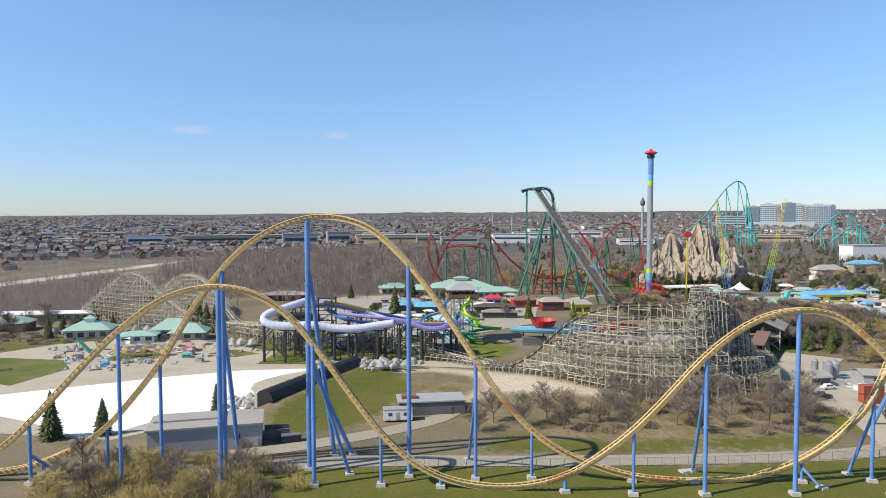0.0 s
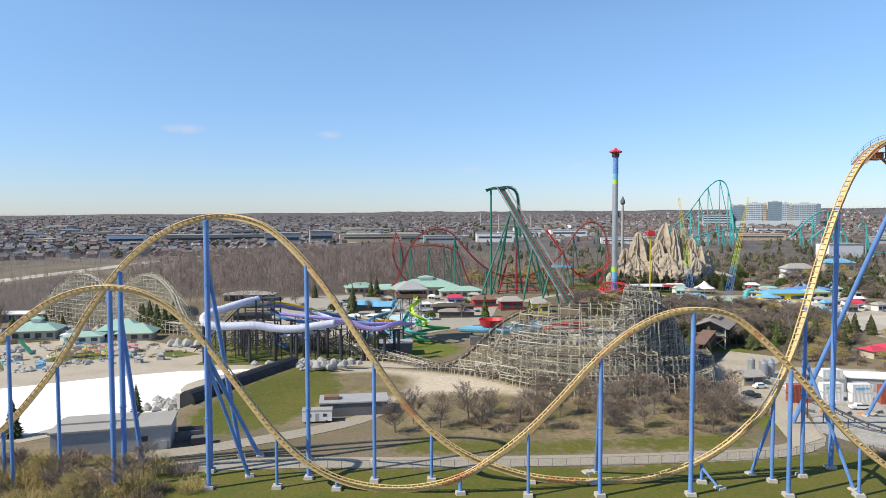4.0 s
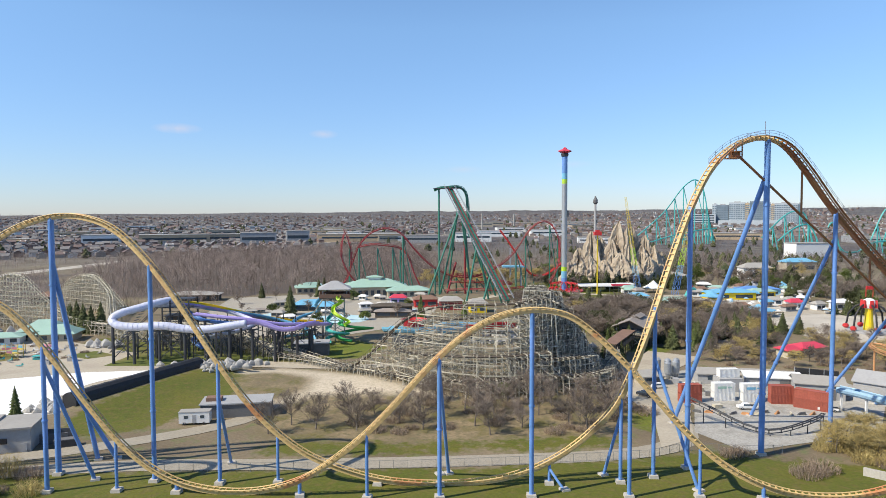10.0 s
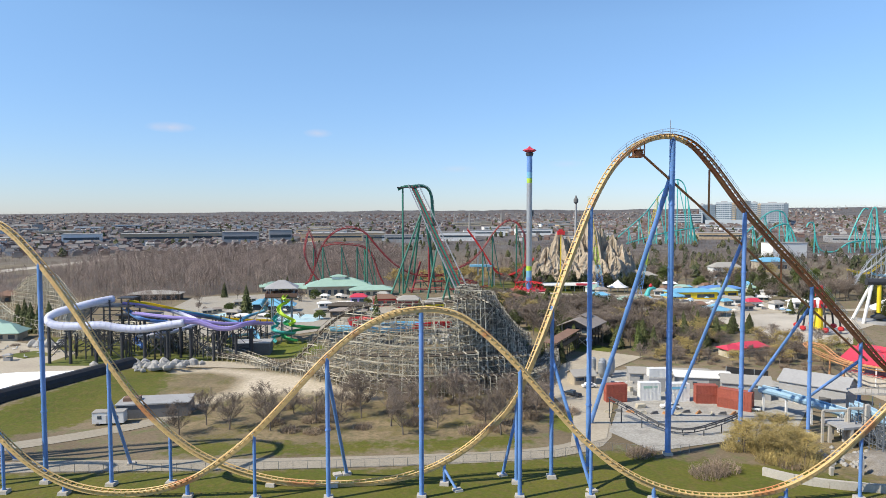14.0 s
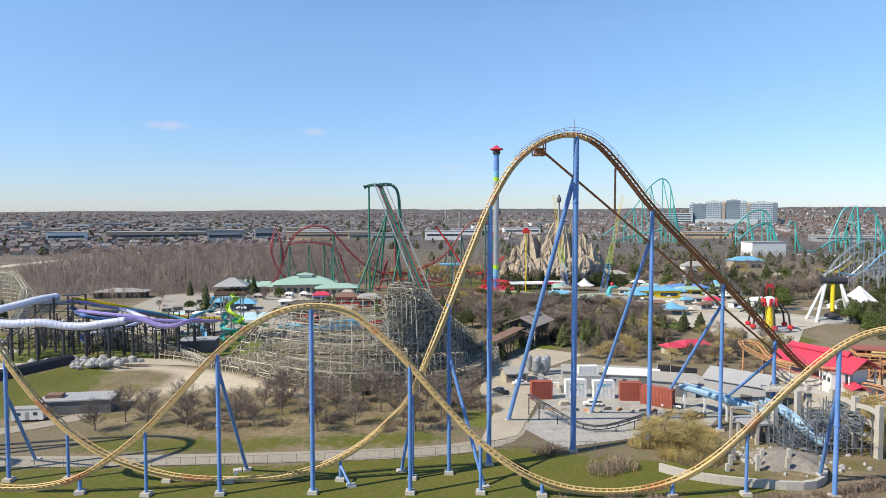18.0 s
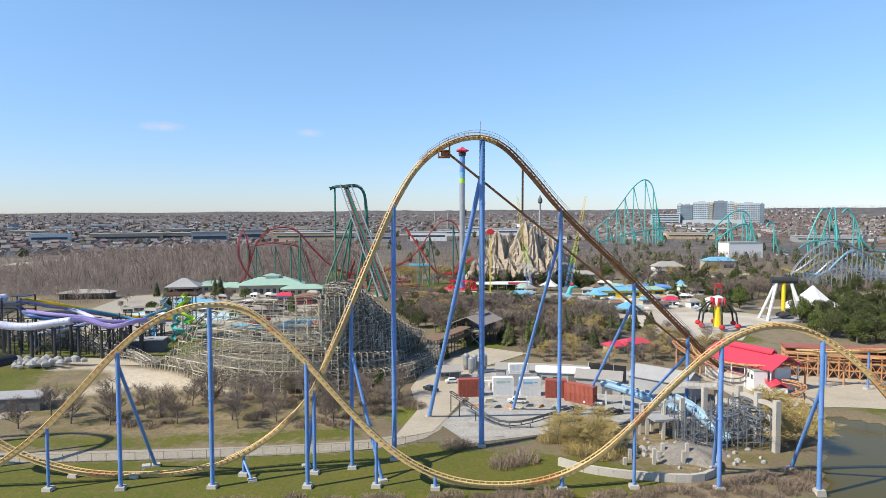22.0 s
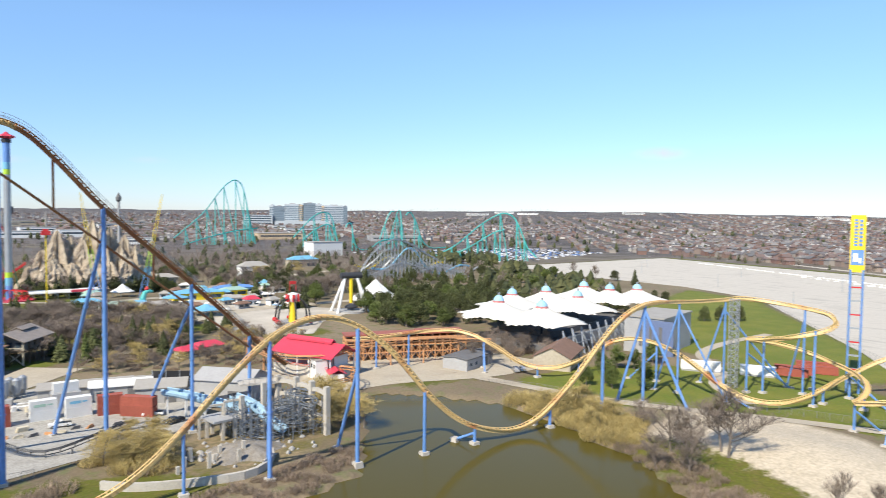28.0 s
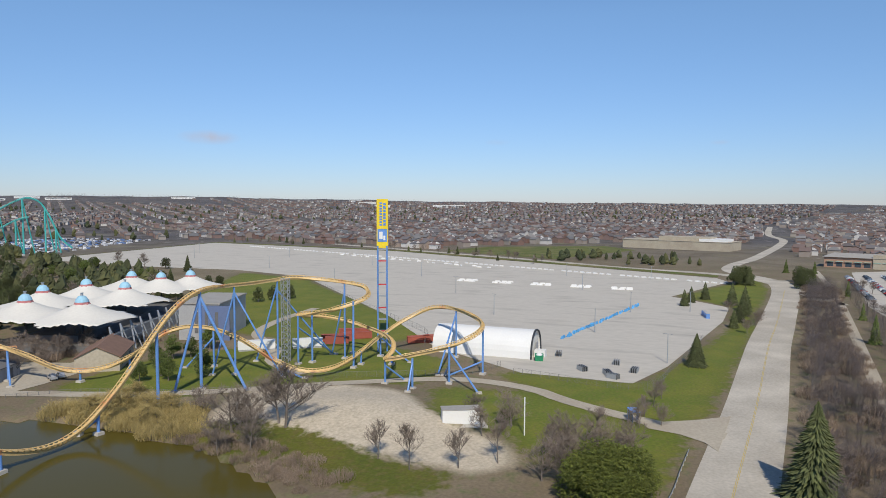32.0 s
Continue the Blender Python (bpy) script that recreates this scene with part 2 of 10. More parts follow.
# ---- materials ----
def material(name, color, rough=0.7, metal=0.0, vary=0.25, scale=1.0, fine=6.0, bump=0.0, dirt=None, dirt_at=0.6, spread=0.12, stretch=(1, 1, 1), random=0.0, island=0.0):
    """A surface with variation at two scales; dirt is a second colour in patches."""
    m = bpy.data.materials.new(name)
    m.use_nodes = True
    nt = m.node_tree
    n, l = nt.nodes, nt.links
    b = n["Principled BSDF"]
    b.inputs["Roughness"].default_value = rough
    b.inputs["Metallic"].default_value = metal
    geo = n.new("ShaderNodeNewGeometry")
    mp = n.new("ShaderNodeMapping")
    mp.inputs["Scale"].default_value = stretch
    l.new(geo.outputs["Position"], mp.inputs["Vector"])
    big, small = n.new("ShaderNodeTexNoise"), n.new("ShaderNodeTexNoise")
    for t, k, det in ((big, scale, 4), (small, scale * fine, 5)):
        t.inputs["Scale"].default_value = k
        t.inputs["Detail"].default_value = det
        l.new(mp.outputs[0], t.inputs["Vector"])
    add = n.new("ShaderNodeMath")
    add.operation = "ADD"
    l.new(big.outputs["Fac"], add.inputs[0])
    l.new(small.outputs["Fac"], add.inputs[1])
    val = n.new("ShaderNodeMapRange")
    val.inputs[1].default_value, val.inputs[2].default_value = 0.6, 1.4
    val.inputs[3].default_value, val.inputs[4].default_value = 1 - vary, 1 + vary
    l.new(add.outputs[0], val.inputs[0])
    tone = val.outputs[0]
    for src, amount in (("obj", random), ("isl", island)):
        if amount:
            if src == "obj":
                o = n.new("ShaderNodeObjectInfo").outputs["Random"]
            else:
                o = geo.outputs["Random Per Island"]
            r = n.new("ShaderNodeMapRange")
            r.inputs[3].default_value, r.inputs[4].default_value = 1 - amount, 1 + amount
            l.new(o, r.inputs[0])
            k = n.new("ShaderNodeMath")
            k.operation = "MULTIPLY"
            l.new(tone, k.inputs[0])
            l.new(r.outputs[0], k.inputs[1])
            tone = k.outputs[0]
    base = n.new("ShaderNodeMix")
    base.data_type = "RGBA"
    base.inputs["A"].default_value = (*color, 1)
    base.inputs["B"].default_value = (*(dirt or color), 1)
    ramp = n.new("ShaderNodeMapRange")
    ramp.inputs[1].default_value, ramp.inputs[2].default_value = dirt_at - spread, dirt_at + spread
    l.new(big.outputs["Fac"], ramp.inputs[0])
    l.new(ramp.outputs[0], base.inputs["Factor"])
    mul = n.new("ShaderNodeVectorMath")
    mul.operation = "SCALE"
    l.new(base.outputs["Result"], mul.inputs[0])
    l.new(tone, mul.inputs["Scale"])
    l.new(mul.outputs[0], b.inputs["Base Color"])
    if bump:
        bp = n.new("ShaderNodeBump")
        bp.inputs["Strength"].default_value = 0.6
        bp.inputs["Distance"].default_value = bump
        l.new(small.outputs["Fac"], bp.inputs["Height"])
        l.new(bp.outputs[0], b.inputs["Normal"])
    return m


GOLD = material("gold_paint", (0.60, 0.425, 0.19), 0.5, vary=0.2, scale=0.11, fine=14, dirt=(0.47, 0.21, 0.09), dirt_at=0.635, spread=0.05)
RUSTY = material("rusty_gold_paint", (0.36, 0.17, 0.06), 0.6, vary=0.3, scale=0.3, fine=10, dirt=(0.28, 0.10, 0.04), dirt_at=0.5)
BLUE = material("blue_paint", (0.115, 0.25, 0.53), 0.4, vary=0.14, scale=0.2, fine=9, dirt=(0.14, 0.27, 0.60), dirt_at=0.55)
CONCRETE = material("concrete", (0.46, 0.43, 0.38), 0.9, vary=0.2, scale=0.25, fine=14, bump=0.02, dirt=(0.36, 0.33, 0.28), dirt_at=0.58)
PALE = material("pale_paving", (0.43, 0.38, 0.295), 0.9, vary=0.2, scale=0.08, fine=16, dirt=(0.33, 0.285, 0.22), dirt_at=0.55)
DECK = material("stained_deck_concrete", (0.35, 0.32, 0.265), 0.9, vary=0.25, scale=0.1, fine=14, dirt=(0.30, 0.27, 0.22), dirt_at=0.55)
PALEBLUE = material("faded_blue_sheet", (0.27, 0.42, 0.55), 0.5, vary=0.15, scale=0.3)
SERVICE = material("worn_service_asphalt", (0.33, 0.295, 0.235), 0.9, vary=0.25, scale=0.08, fine=18, dirt=(0.27, 0.24, 0.185), dirt_at=0.55)
ROAD = material("worn_asphalt", (0.42, 0.38, 0.315), 0.9, vary=0.22, scale=0.06, fine=22, dirt=(0.47, 0.43, 0.36), dirt_at=0.55)
VERGE = material("mown_verge", (0.095, 0.115, 0.012), 0.95, vary=0.3, scale=0.05, fine=10, dirt=(0.15, 0.13, 0.04), dirt_at=0.55)
LOT = material("parking_asphalt", (0.485, 0.45, 0.39), 0.9, vary=0.13, scale=0.10, fine=7, dirt=(0.33, 0.305, 0.265), dirt_at=0.63, spread=0.12, stretch=(1.3, 0.35, 1))
GRAVEL = material("grey_gravel", (0.40, 0.385, 0.35), 0.95, vary=0.38, scale=0.3, fine=6, bump=0.1, dirt=(0.25, 0.24, 0.215), dirt_at=0.53)
SAND = material("bare_sand", (0.46, 0.385, 0.27), 0.95, vary=0.18, scale=0.1, fine=12, bump=0.05, dirt=(0.40, 0.32, 0.21), dirt_at=0.6)
WHITE = material("white_paint", (0.70, 0.70, 0.685), 0.6, vary=0.06, scale=0.1, fine=20)
POOL = material("white_pool_floor", (0.80, 0.80, 0.79), 0.7, vary=0.04, scale=0.05, fine=20)
TENT = material("white_tent_fabric", (0.66, 0.635, 0.575), 0.75, vary=0.07, scale=0.08, fine=14)
BLACK = material("black_cover", (0.018, 0.018, 0.02), 0.6, vary=0.4, scale=0.4)
GREY = material("grey_cladding", (0.34, 0.34, 0.34), 0.7, vary=0.12, scale=0.3)
DARKGREY = material("dark_grey_block", (0.13, 0.13, 0.133), 0.85, vary=0.18, scale=0.3, fine=8)
ROOFGREY = material("pale_grey_roof", (0.32, 0.305, 0.28), 0.85, vary=0.1, scale=0.2)
BROWNROOF = material("brown_shingles", (0.20, 0.12, 0.085), 0.9, vary=0.2, scale=0.5, fine=12)
GREENROOF = material("green_metal_roof", (0.31, 0.46, 0.385), 0.55, vary=0.1, scale=0.3)
REDROOF = material("red_metal_roof", (0.54, 0.05, 0.085), 0.5, vary=0.1, scale=0.3)
RED = material("red_paint", (0.50, 0.03, 0.03), 0.5, vary=0.15, scale=0.3)
REDBOX = material("red_oxide_container", (0.33, 0.085, 0.055), 0.7, vary=0.22, scale=0.4, random=0.12)
TEAL = material("teal_paint", (0.07, 0.42, 0.40), 0.5, vary=0.1, scale=0.2)
GREEN = material("green_paint", (0.03, 0.17, 0.12), 0.5, vary=0.15, scale=0.2)
CRIMSON = material("crimson_track_paint", (0.25, 0.028, 0.032), 0.5, vary=0.2, scale=0.2)
GREYSHINGLE = material("grey_brown_shingles", (0.27, 0.235, 0.21), 0.9, vary=0.2, scale=0.5, fine=12)
STEEL = material("galvanised_steel", (0.38, 0.40, 0.42), 0.5, 0.5, vary=0.15, scale=0.4)
DARKSTEEL = material("dark_steel", (0.05, 0.053, 0.06), 0.6, 0.3, vary=0.25, scale=0.4)
TIMBER = material("weathered_timber", (0.46, 0.42, 0.33), 0.9, vary=0.25, scale=0.5, fine=8, island=0.3)
GREYTIMBER = material("old_grey_timber", (0.33, 0.31, 0.255), 0.9, vary=0.3, scale=0.5, fine=8, island=0.75)
DARKTIMBER = material("dark_timber", (0.085, 0.07, 0.055), 0.9, vary=0.3, scale=0.5, island=0.3)
ORANGEWOOD = material("orange_stained_timber", (0.49, 0.25, 0.115), 0.8, vary=0.2, scale=0.4, island=0.2)
YELLOW = material("yellow_paint", (0.75, 0.56, 0.02), 0.5, vary=0.1, scale=0.3)
SKYBLUE = material("light_blue_fibreglass", (0.17, 0.42, 0.60), 0.35, vary=0.1, scale=0.3)
PURPLE = material("purple_fibreglass", (0.40, 0.33, 0.66), 0.35, vary=0.1, scale=0.3)
LILAC = material("pale_lilac_fibreglass", (0.58, 0.60, 0.72), 0.35, vary=0.12, scale=0.4, dirt=(0.42, 0.45, 0.64), dirt_at=0.66)
LIME = material("lime_fibreglass", (0.42, 0.62, 0.05), 0.35, vary=0.1, scale=0.3)
SLIDEGREEN = material("green_fibreglass", (0.04, 0.36, 0.12), 0.35, vary=0.1, scale=0.3)
ROCK = material("pale_sculpted_rock", (0.44, 0.37, 0.28), 0.95, vary=0.35, scale=0.12, fine=8, bump=0.5, dirt=(0.27, 0.22, 0.17), dirt_at=0.55)
PALEROCK = material("pale_artificial_rock", (0.37, 0.36, 0.34), 0.9, vary=0.3, scale=0.5, fine=6, bump=0.2, dirt=(0.28, 0.27, 0.25), dirt_at=0.6)
GREYROCK = material("grey_rock", (0.36, 0.35, 0.33), 0.95, vary=0.35, scale=0.5, fine=6, bump=0.2, dirt=(0.2, 0.19, 0.18), dirt_at=0.6)
BARK = material("bare_bark", (0.155, 0.13, 0.11), 0.95, vary=0.3, scale=0.6, random=0.2)
TWIG = material("bare_twigs", (0.205, 0.165, 0.135), 0.95, vary=0.25, scale=0.4, random=0.25, island=0.2)
WILLOW = material("willow_twigs", (0.39, 0.305, 0.12), 0.9, vary=0.25, scale=0.4, random=0.15, island=0.2)
NEEDLE = material("spruce_needles", (0.08, 0.092, 0.032), 0.85, vary=0.35, scale=0.5, random=0.3, island=0.3)
WARMPINE = material("warm_pine_needles", (0.098, 0.114, 0.018), 0.85, vary=0.45, scale=0.4, random=0.2, island=0.4)
BLUEGREEN = material("pine_needles", (0.105, 0.137, 0.032), 0.85, vary=0.35, scale=0.5, random=0.25, island=0.3)
BUSH = material("brown_undergrowth", (0.25, 0.19, 0.14), 0.95, vary=0.3, scale=0.5, random=0.2, island=0.2)
GLASS = material("dark_window_glass", (0.05, 0.07, 0.09), 0.12, vary=0.2, scale=0.3)
OFFICEGLASS = material("blue_grey_glazing", (0.15, 0.20, 0.24), 0.2, vary=0.2, scale=0.05)
DARKPANEL = material("blue_grey_office_panels", (0.17, 0.21, 0.25), 0.5, vary=0.12, scale=0.05)
OFFICE = material("pale_office_panels", (0.40, 0.44, 0.47), 0.6, vary=0.1, scale=0.05)

# ---- ground ----
POND = [(72, 118), (95, 121), (120, 121.5), (140, 120), (155, 116), (168, 112), (184, 117), (196, 137), (206, 156), (217, 172), (226, 164), (234, 152), (243, 139), (242, 118), (239, 101), (237, 87), (230, 74), (222, 60), (205, 30), (150, 15), (95, 25), (70, 60), (62, 95)]
GRASS = [
    [(-45, 167), (-45, 184), (-29, 228), (-17, 234), (-9, 204), (-20, 172), (-32, 165)],
    [(-40, 143.5), (30, 142), (72, 145), (98, 148), (112, 152), (122, 148), (150, 138), (165, 128), (150, 121), (72, 118), (-30, 118), (-60, 130)],
    [(2, 153), (20, 151), (72, 153), (98, 157), (92, 164), (50, 160), (10, 160)],
    [(100, 166), (108, 163), (113, 178), (106, 190)],
    [(-20, 262), (-2, 285), (18, 292), (32, 270), (18, 250)]] + [[(-100, 255), (-90, 285), (-45, 275), (-35, 256)],
    [(-175, 215), (-170, 245), (-142, 236), (-150, 215)],
    [(258, 128), (262, 160), (300, 160), (345, 130), (352, 95), (330, 60), (300, 62), (294, 90), (284, 104)],
    [(306, 27), (318, 44), (326, 40), (322, 0), (352, -12), (440, -38), (470, -50), (425, -44), (360, -31), (292, -17), (286, -6), (298, 18)]] + [[(243, -6), (250, 20), (262, 24), (275, 50), (300, 58), (304, 30), (296, 18), (284, -2), (284, -13)],
    [(238, 100), (250, 98), (256, 92), (249, 62), (243, 42), (240, 26), (228, 40), (232, 72)],
    [(345, 130), (352, 160), (440, 250), (560, 300), (540, 235), (408, 112), (372, 76), (352, 95)],
    [(112, 300), (125, 345), (180, 360), (170, 300)],
    [(90, 440), (100, 520), (170, 540), (180, 430), (140, 400)]] + [[(225, 262), (222, 300), (250, 300), (255, 270)],
    [(232, 168), (222, 178), (262, 176), (258, 168)],
    [(445, -36), (491, -43), (528, -15), (612, -54), (640, -60), (640, -74), (580, -71), (450, -47)],
    [(-192, 262), (-165, 245), (-152, 256), (-158, 272), (-186, 288)], [(-128, 250), (-112, 247), (-104, 262), (-116, 268), (-128, 262)],
    [(-95, 275), (-72, 262), (-40, 262), (-30, 272), (-70, 296), (-96, 300)], [(140, 540), (165, 560), (160, 470), (205, 462), (215, 450), (160, 440), (135, 470)],
    [(188, 300), (215, 305), (222, 318), (196, 322)], [(124, 262), (142, 258), (146, 268), (128, 274)],
]
FRESH = GRASS[7:10] + GRASS[11:12] + GRASS[16:17] + GRASS[3:5] + GRASS[20:]
WOOD_PLAN = [(-165, 452), (-90, 448), (-30, 462), (40, 500), (80, 560), (50, 700), (30, 960), (-190, 930), (-262, 800), (-268, 640), (-225, 520)]
SCRUB_PLAN = [(-360, 330), (-205, 365), (-180, 450), (-245, 540), (-300, 640), (-335, 520), (-420, 420)]
LITTER = WOOD_PLAN, SCRUB_PLAN
DIRT = [
    [(-26, 236), (-8, 236), (20, 228), (40, 205), (97, 196), (100, 168), (92, 164), (50, 160), (10, 162), (-8, 200)],
    [(252, 100), (278, 106), (294, 90), (293, 66), (274, 50), (259, 26), (250, 22), (242, 30), (246, 60)],
    [(-60, 120), (-60, 158), (-40, 150), (-30, 130), (-34, 118)],
    [(150, 150), (140, 135), (165, 128), (190, 140), (195, 160), (170, 165)],
]

SANDY = [
    [(252, 100), (278, 106), (294, 90), (293, 66), (274, 50), (259, 26), (250, 22), (242, 30), (246, 60)],
    [(-24, 230), (-4, 239), (12, 231), (30, 218), (46, 203), (62, 193), (45, 193), (26, 197), (12, 194), (6, 187), (-2, 186), (2, 193), (8, 200), (12, 208), (8, 220), (-6, 228), (-20, 222)],
]


def inside(poly, X, Y):
    """True where the plan points lie within the outline."""
    hit = np.zeros(X.shape, bool)
    n = len(poly)
    for i in range(n):
        (x1, y1), (x2, y2) = poly[i], poly[(i + 1) % n]
        if y1 == y2:
            continue
        c = ((y1 > Y) != (y2 > Y)) & (X < (x2 - x1) * (Y - y1) / (y2 - y1) + x1)
        hit ^= c
    return hit


def bell(X, Y, cx, cy, sx, sy, h):
    return h * np.exp(-((X - cx) / sx) ** 2 - ((Y - cy) / sy) ** 2)


HILL_AZ = [-180, -103, -83, -70, -50, -37, -17, 0, 33, 60, 180]
HILL_EL = [0.05, 0.03, 0.12, 0.22, 0.52, 0.45, 0.33, 0.28, 0.0, 0.0, 0.05]


def height(X, Y):
    """The ground's height over the plan."""
    X, Y = np.asarray(X, float), np.asarray(Y, float)
    h = bell(X, Y, 40, 212, 52, 20, 2.4)
    side = (X + 49) * 0.924 - (Y - 188) * 0.382
    along = (X + 49) * 0.382 + (Y - 188) * 0.924
    h = h + np.where(side > -1, 2.4 * np.exp(-(np.clip(side - 2, 0, None) / 13) ** 2), 0) * np.clip((along + 12) / 12, 0, 1) * np.clip((62 - along) / 10, 0, 1)
    h = h + bell(X, Y, 268, 66, 17, 22, 3.6)
    h = h + bell(X, Y, 135, 400, 120, 90, 3.0)
    R = np.hypot(X - 60, Y)
    az = -np.degrees(np.arctan2(X - 60, Y))
    el = np.interp(az, HILL_AZ, HILL_EL)
    rim = 54 + 4500 * np.tan(np.radians(el)) + 2.2 * np.sin(az * 0.55) + 1.6 * np.sin(az * 1.7 + 1) + 0.9 * np.sin(az * 5.3)
    u = np.clip((R - 1100) / 3400, 0, 1)
    h = h + rim * u ** 1.25
    return h


def ground_z(x, y):
    return float(height(x, y))


def axis(lo, a, b, hi, fine, n):
    near = np.arange(a, b + 0.1, fine)
    grow = np.linspace(0, 1, n + 1)[1:] ** 2.2
    return np.concatenate([(a + (lo - a) * grow)[::-1], near, b + (hi - b) * grow])


gx, gy = axis(-4700, -210, 660, 4850, 3.0, 46), axis(-2600, -99, 420, 4700, 3.0, 46)
GX, GY = np.meshgrid(gx, gy)
GZ = height(GX, GY)
in_pond = inside(POND, GX, GY)
GZ = np.where(in_pond, -1.7, GZ)
jit = np.random.RandomState(3).uniform(-1, 1, (2,) + GX.shape) * 1.4
grass = np.zeros(GX.shape)
for poly in GRASS:
    grass = np.maximum(grass, inside(poly, GX + jit[0], GY + jit[1]) * 1.0)
dirt = np.zeros(GX.shape)
for poly in DIRT:
    dirt = np.maximum(dirt, inside(poly, GX + jit[0], GY + jit[1]) * 1.0)
ny, nx = GX.shape
idx = np.arange(ny * nx).reshape(ny, nx)
quads = np.stack([idx[:-1, :-1], idx[:-1, 1:], idx[1:, 1:], idx[1:, :-1]], -1).reshape(-1, 4)
me = bpy.data.meshes.new("ground")
me.from_pydata(np.stack([GX, GY, GZ], -1).reshape(-1, 3).tolist(), [], quads.tolist())
sand = np.zeros(GX.shape)
for poly in SANDY:
    sand = np.maximum(sand, inside(poly, GX + jit[0], GY + jit[1]) * (1.0 if poly is SANDY[0] else 0.75))
def soften(a):
    """Rounds the steps of an outline on the grid."""
    p_ = np.pad(a, 1, mode="edge")
    return sum(p_[i:i + a.shape[0], j:j + a.shape[1]] for i in range(3) for j in range(3)) / 9


litter = np.zeros(GX.shape)
for poly in LITTER:
    litter = np.maximum(litter, inside(poly, GX, GY) * 1.0)
# weight of the far ground colour, which carries some haze, growing with distance
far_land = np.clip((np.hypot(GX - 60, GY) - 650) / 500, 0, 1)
grass, dirt, sand = soften(soften(grass)), soften(dirt), soften(sand)
fresh = np.zeros(GX.shape)
for poly in FRESH:
    fresh = np.maximum(fresh, inside(poly, GX + jit[0], GY + jit[1]) * 1.0)
fresh = soften(soften(fresh))
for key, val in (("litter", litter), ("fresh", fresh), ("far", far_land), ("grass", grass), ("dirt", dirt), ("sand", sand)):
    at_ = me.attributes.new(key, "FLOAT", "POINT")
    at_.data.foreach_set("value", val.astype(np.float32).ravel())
me.polygons.foreach_set("use_smooth", [True] * len(me.polygons))


def ground_material():
    m = bpy.data.materials.new("ground_cover")
    m.use_nodes = True
    n, l = m.node_tree.nodes, m.node_tree.links
    b = n["Principled BSDF"]
    b.inputs["Roughness"].default_value = 0.95
    geo = n.new("ShaderNodeNewGeometry")

    def noise_at(scale, detail=5):
        t = n.new("ShaderNodeTexNoise")
        t.inputs["Scale"].default_value, t.inputs["Detail"].default_value = scale, detail
        l.new(geo.outputs["Position"], t.inputs["Vector"])
        return t.outputs["Fac"]

    def ramp(src, lo, hi):
        r = n.new("ShaderNodeMapRange")
        r.inputs[1].default_value, r.inputs[2].default_value = lo, hi
        l.new(src, r.inputs[0])
        return r.outputs[0]

    def mix(fac, a, c):
        k = n.new("ShaderNodeMix")
        k.data_type = "RGBA"
        l.new(fac, k.inputs["Factor"])
        for sock, val in (("A", a), ("B", c)):
            if isinstance(val, tuple):
                k.inputs[sock].default_value = (*val, 1)
            else:
                l.new(val, k.inputs[sock])
        return k.outputs["Result"]

    def attr(name):
        a = n.new("ShaderNodeAttribute")
        a.attribute_name = name
        return a.outputs["Fac"]

    wild = mix(ramp(noise_at(0.02), 0.38, 0.62), (0.140, 0.107, 0.064), (0.21, 0.165, 0.104))
    wild = mix(ramp(noise_at(0.25), 0.52, 0.68), wild, (0.13, 0.135, 0.055))
    soil = mix(ramp(noise_at(0.05), 0.4, 0.6), (0.245, 0.187, 0.108), (0.16, 0.122, 0.066))
    soil = mix(ramp(noise_at(0.12), 0.5, 0.62), soil, (0.125, 0.108, 0.03))
    soil = mix(ramp(noise_at(0.6), 0.45, 0.65), soil, (0.14, 0.12, 0.06))
    lawn = mix(ramp(noise_at(0.07), 0.4, 0.62), (0.078, 0.093, 0.004), (0.108, 0.106, 0.008))
    lawn = mix(ramp(noise_at(0.5), 0.48, 0.72), lawn, (0.122, 0.100, 0.022))
    young = mix(ramp(noise_at(0.09), 0.4, 0.65), (0.105, 0.138, 0.007), (0.155, 0.163, 0.015))
    young = mix(ramp(noise_at(0.9), 0.5, 0.75), young, (0.145, 0.132, 0.03))
    lawn = mix(attr("fresh"), lawn, young)
    edge = n.new("ShaderNodeMath")
    edge.operation = "ADD"
    wob = n.new("ShaderNodeMath")
    wob.operation = "MULTIPLY_ADD"
    wob.inputs[1].default_value, wob.inputs[2].default_value = 1.1, -0.55
    l.new(noise_at(0.45), wob.inputs[0])
    l.new(attr("grass"), edge.inputs[0])
    l.new(wob.outputs[0], edge.inputs[1])
    col = mix(ramp(attr("dirt"), 0.2, 0.8), wild, soil)
    # distant woods and roofs, their grey cooled to put haze into the colour
    hazy_land = mix(ramp(noise_at(0.004), 0.42, 0.58), (0.085, 0.079, 0.08), (0.125, 0.114, 0.107))
    hazy_land = mix(ramp(noise_at(0.012), 0.58, 0.66), hazy_land, (0.16, 0.145, 0.095))
    hazy_land = mix(ramp(noise_at(0.03, 3), 0.5, 0.6), hazy_land, (0.055, 0.047, 0.045))
    hazy_land = mix(ramp(noise_at(0.055, 2), 0.66, 0.7), hazy_land, (0.24, 0.22, 0.205))
    col = mix(attr("far"), col, hazy_land)
    col = mix(attr("litter"), col, (0.085, 0.066, 0.052))
    bare = mix(ramp(noise_at(0.3), 0.4, 0.65), (0.50, 0.43, 0.325), (0.46, 0.395, 0.295))
    col = mix(ramp(attr("sand"), 0.25, 0.75), col, bare)
    col = mix(ramp(edge.outputs[0], 0.35, 0.65), col, lawn)
    tone = n.new("ShaderNodeVectorMath")
    tone.operation = "SCALE"
    l.new(col, tone.inputs[0])
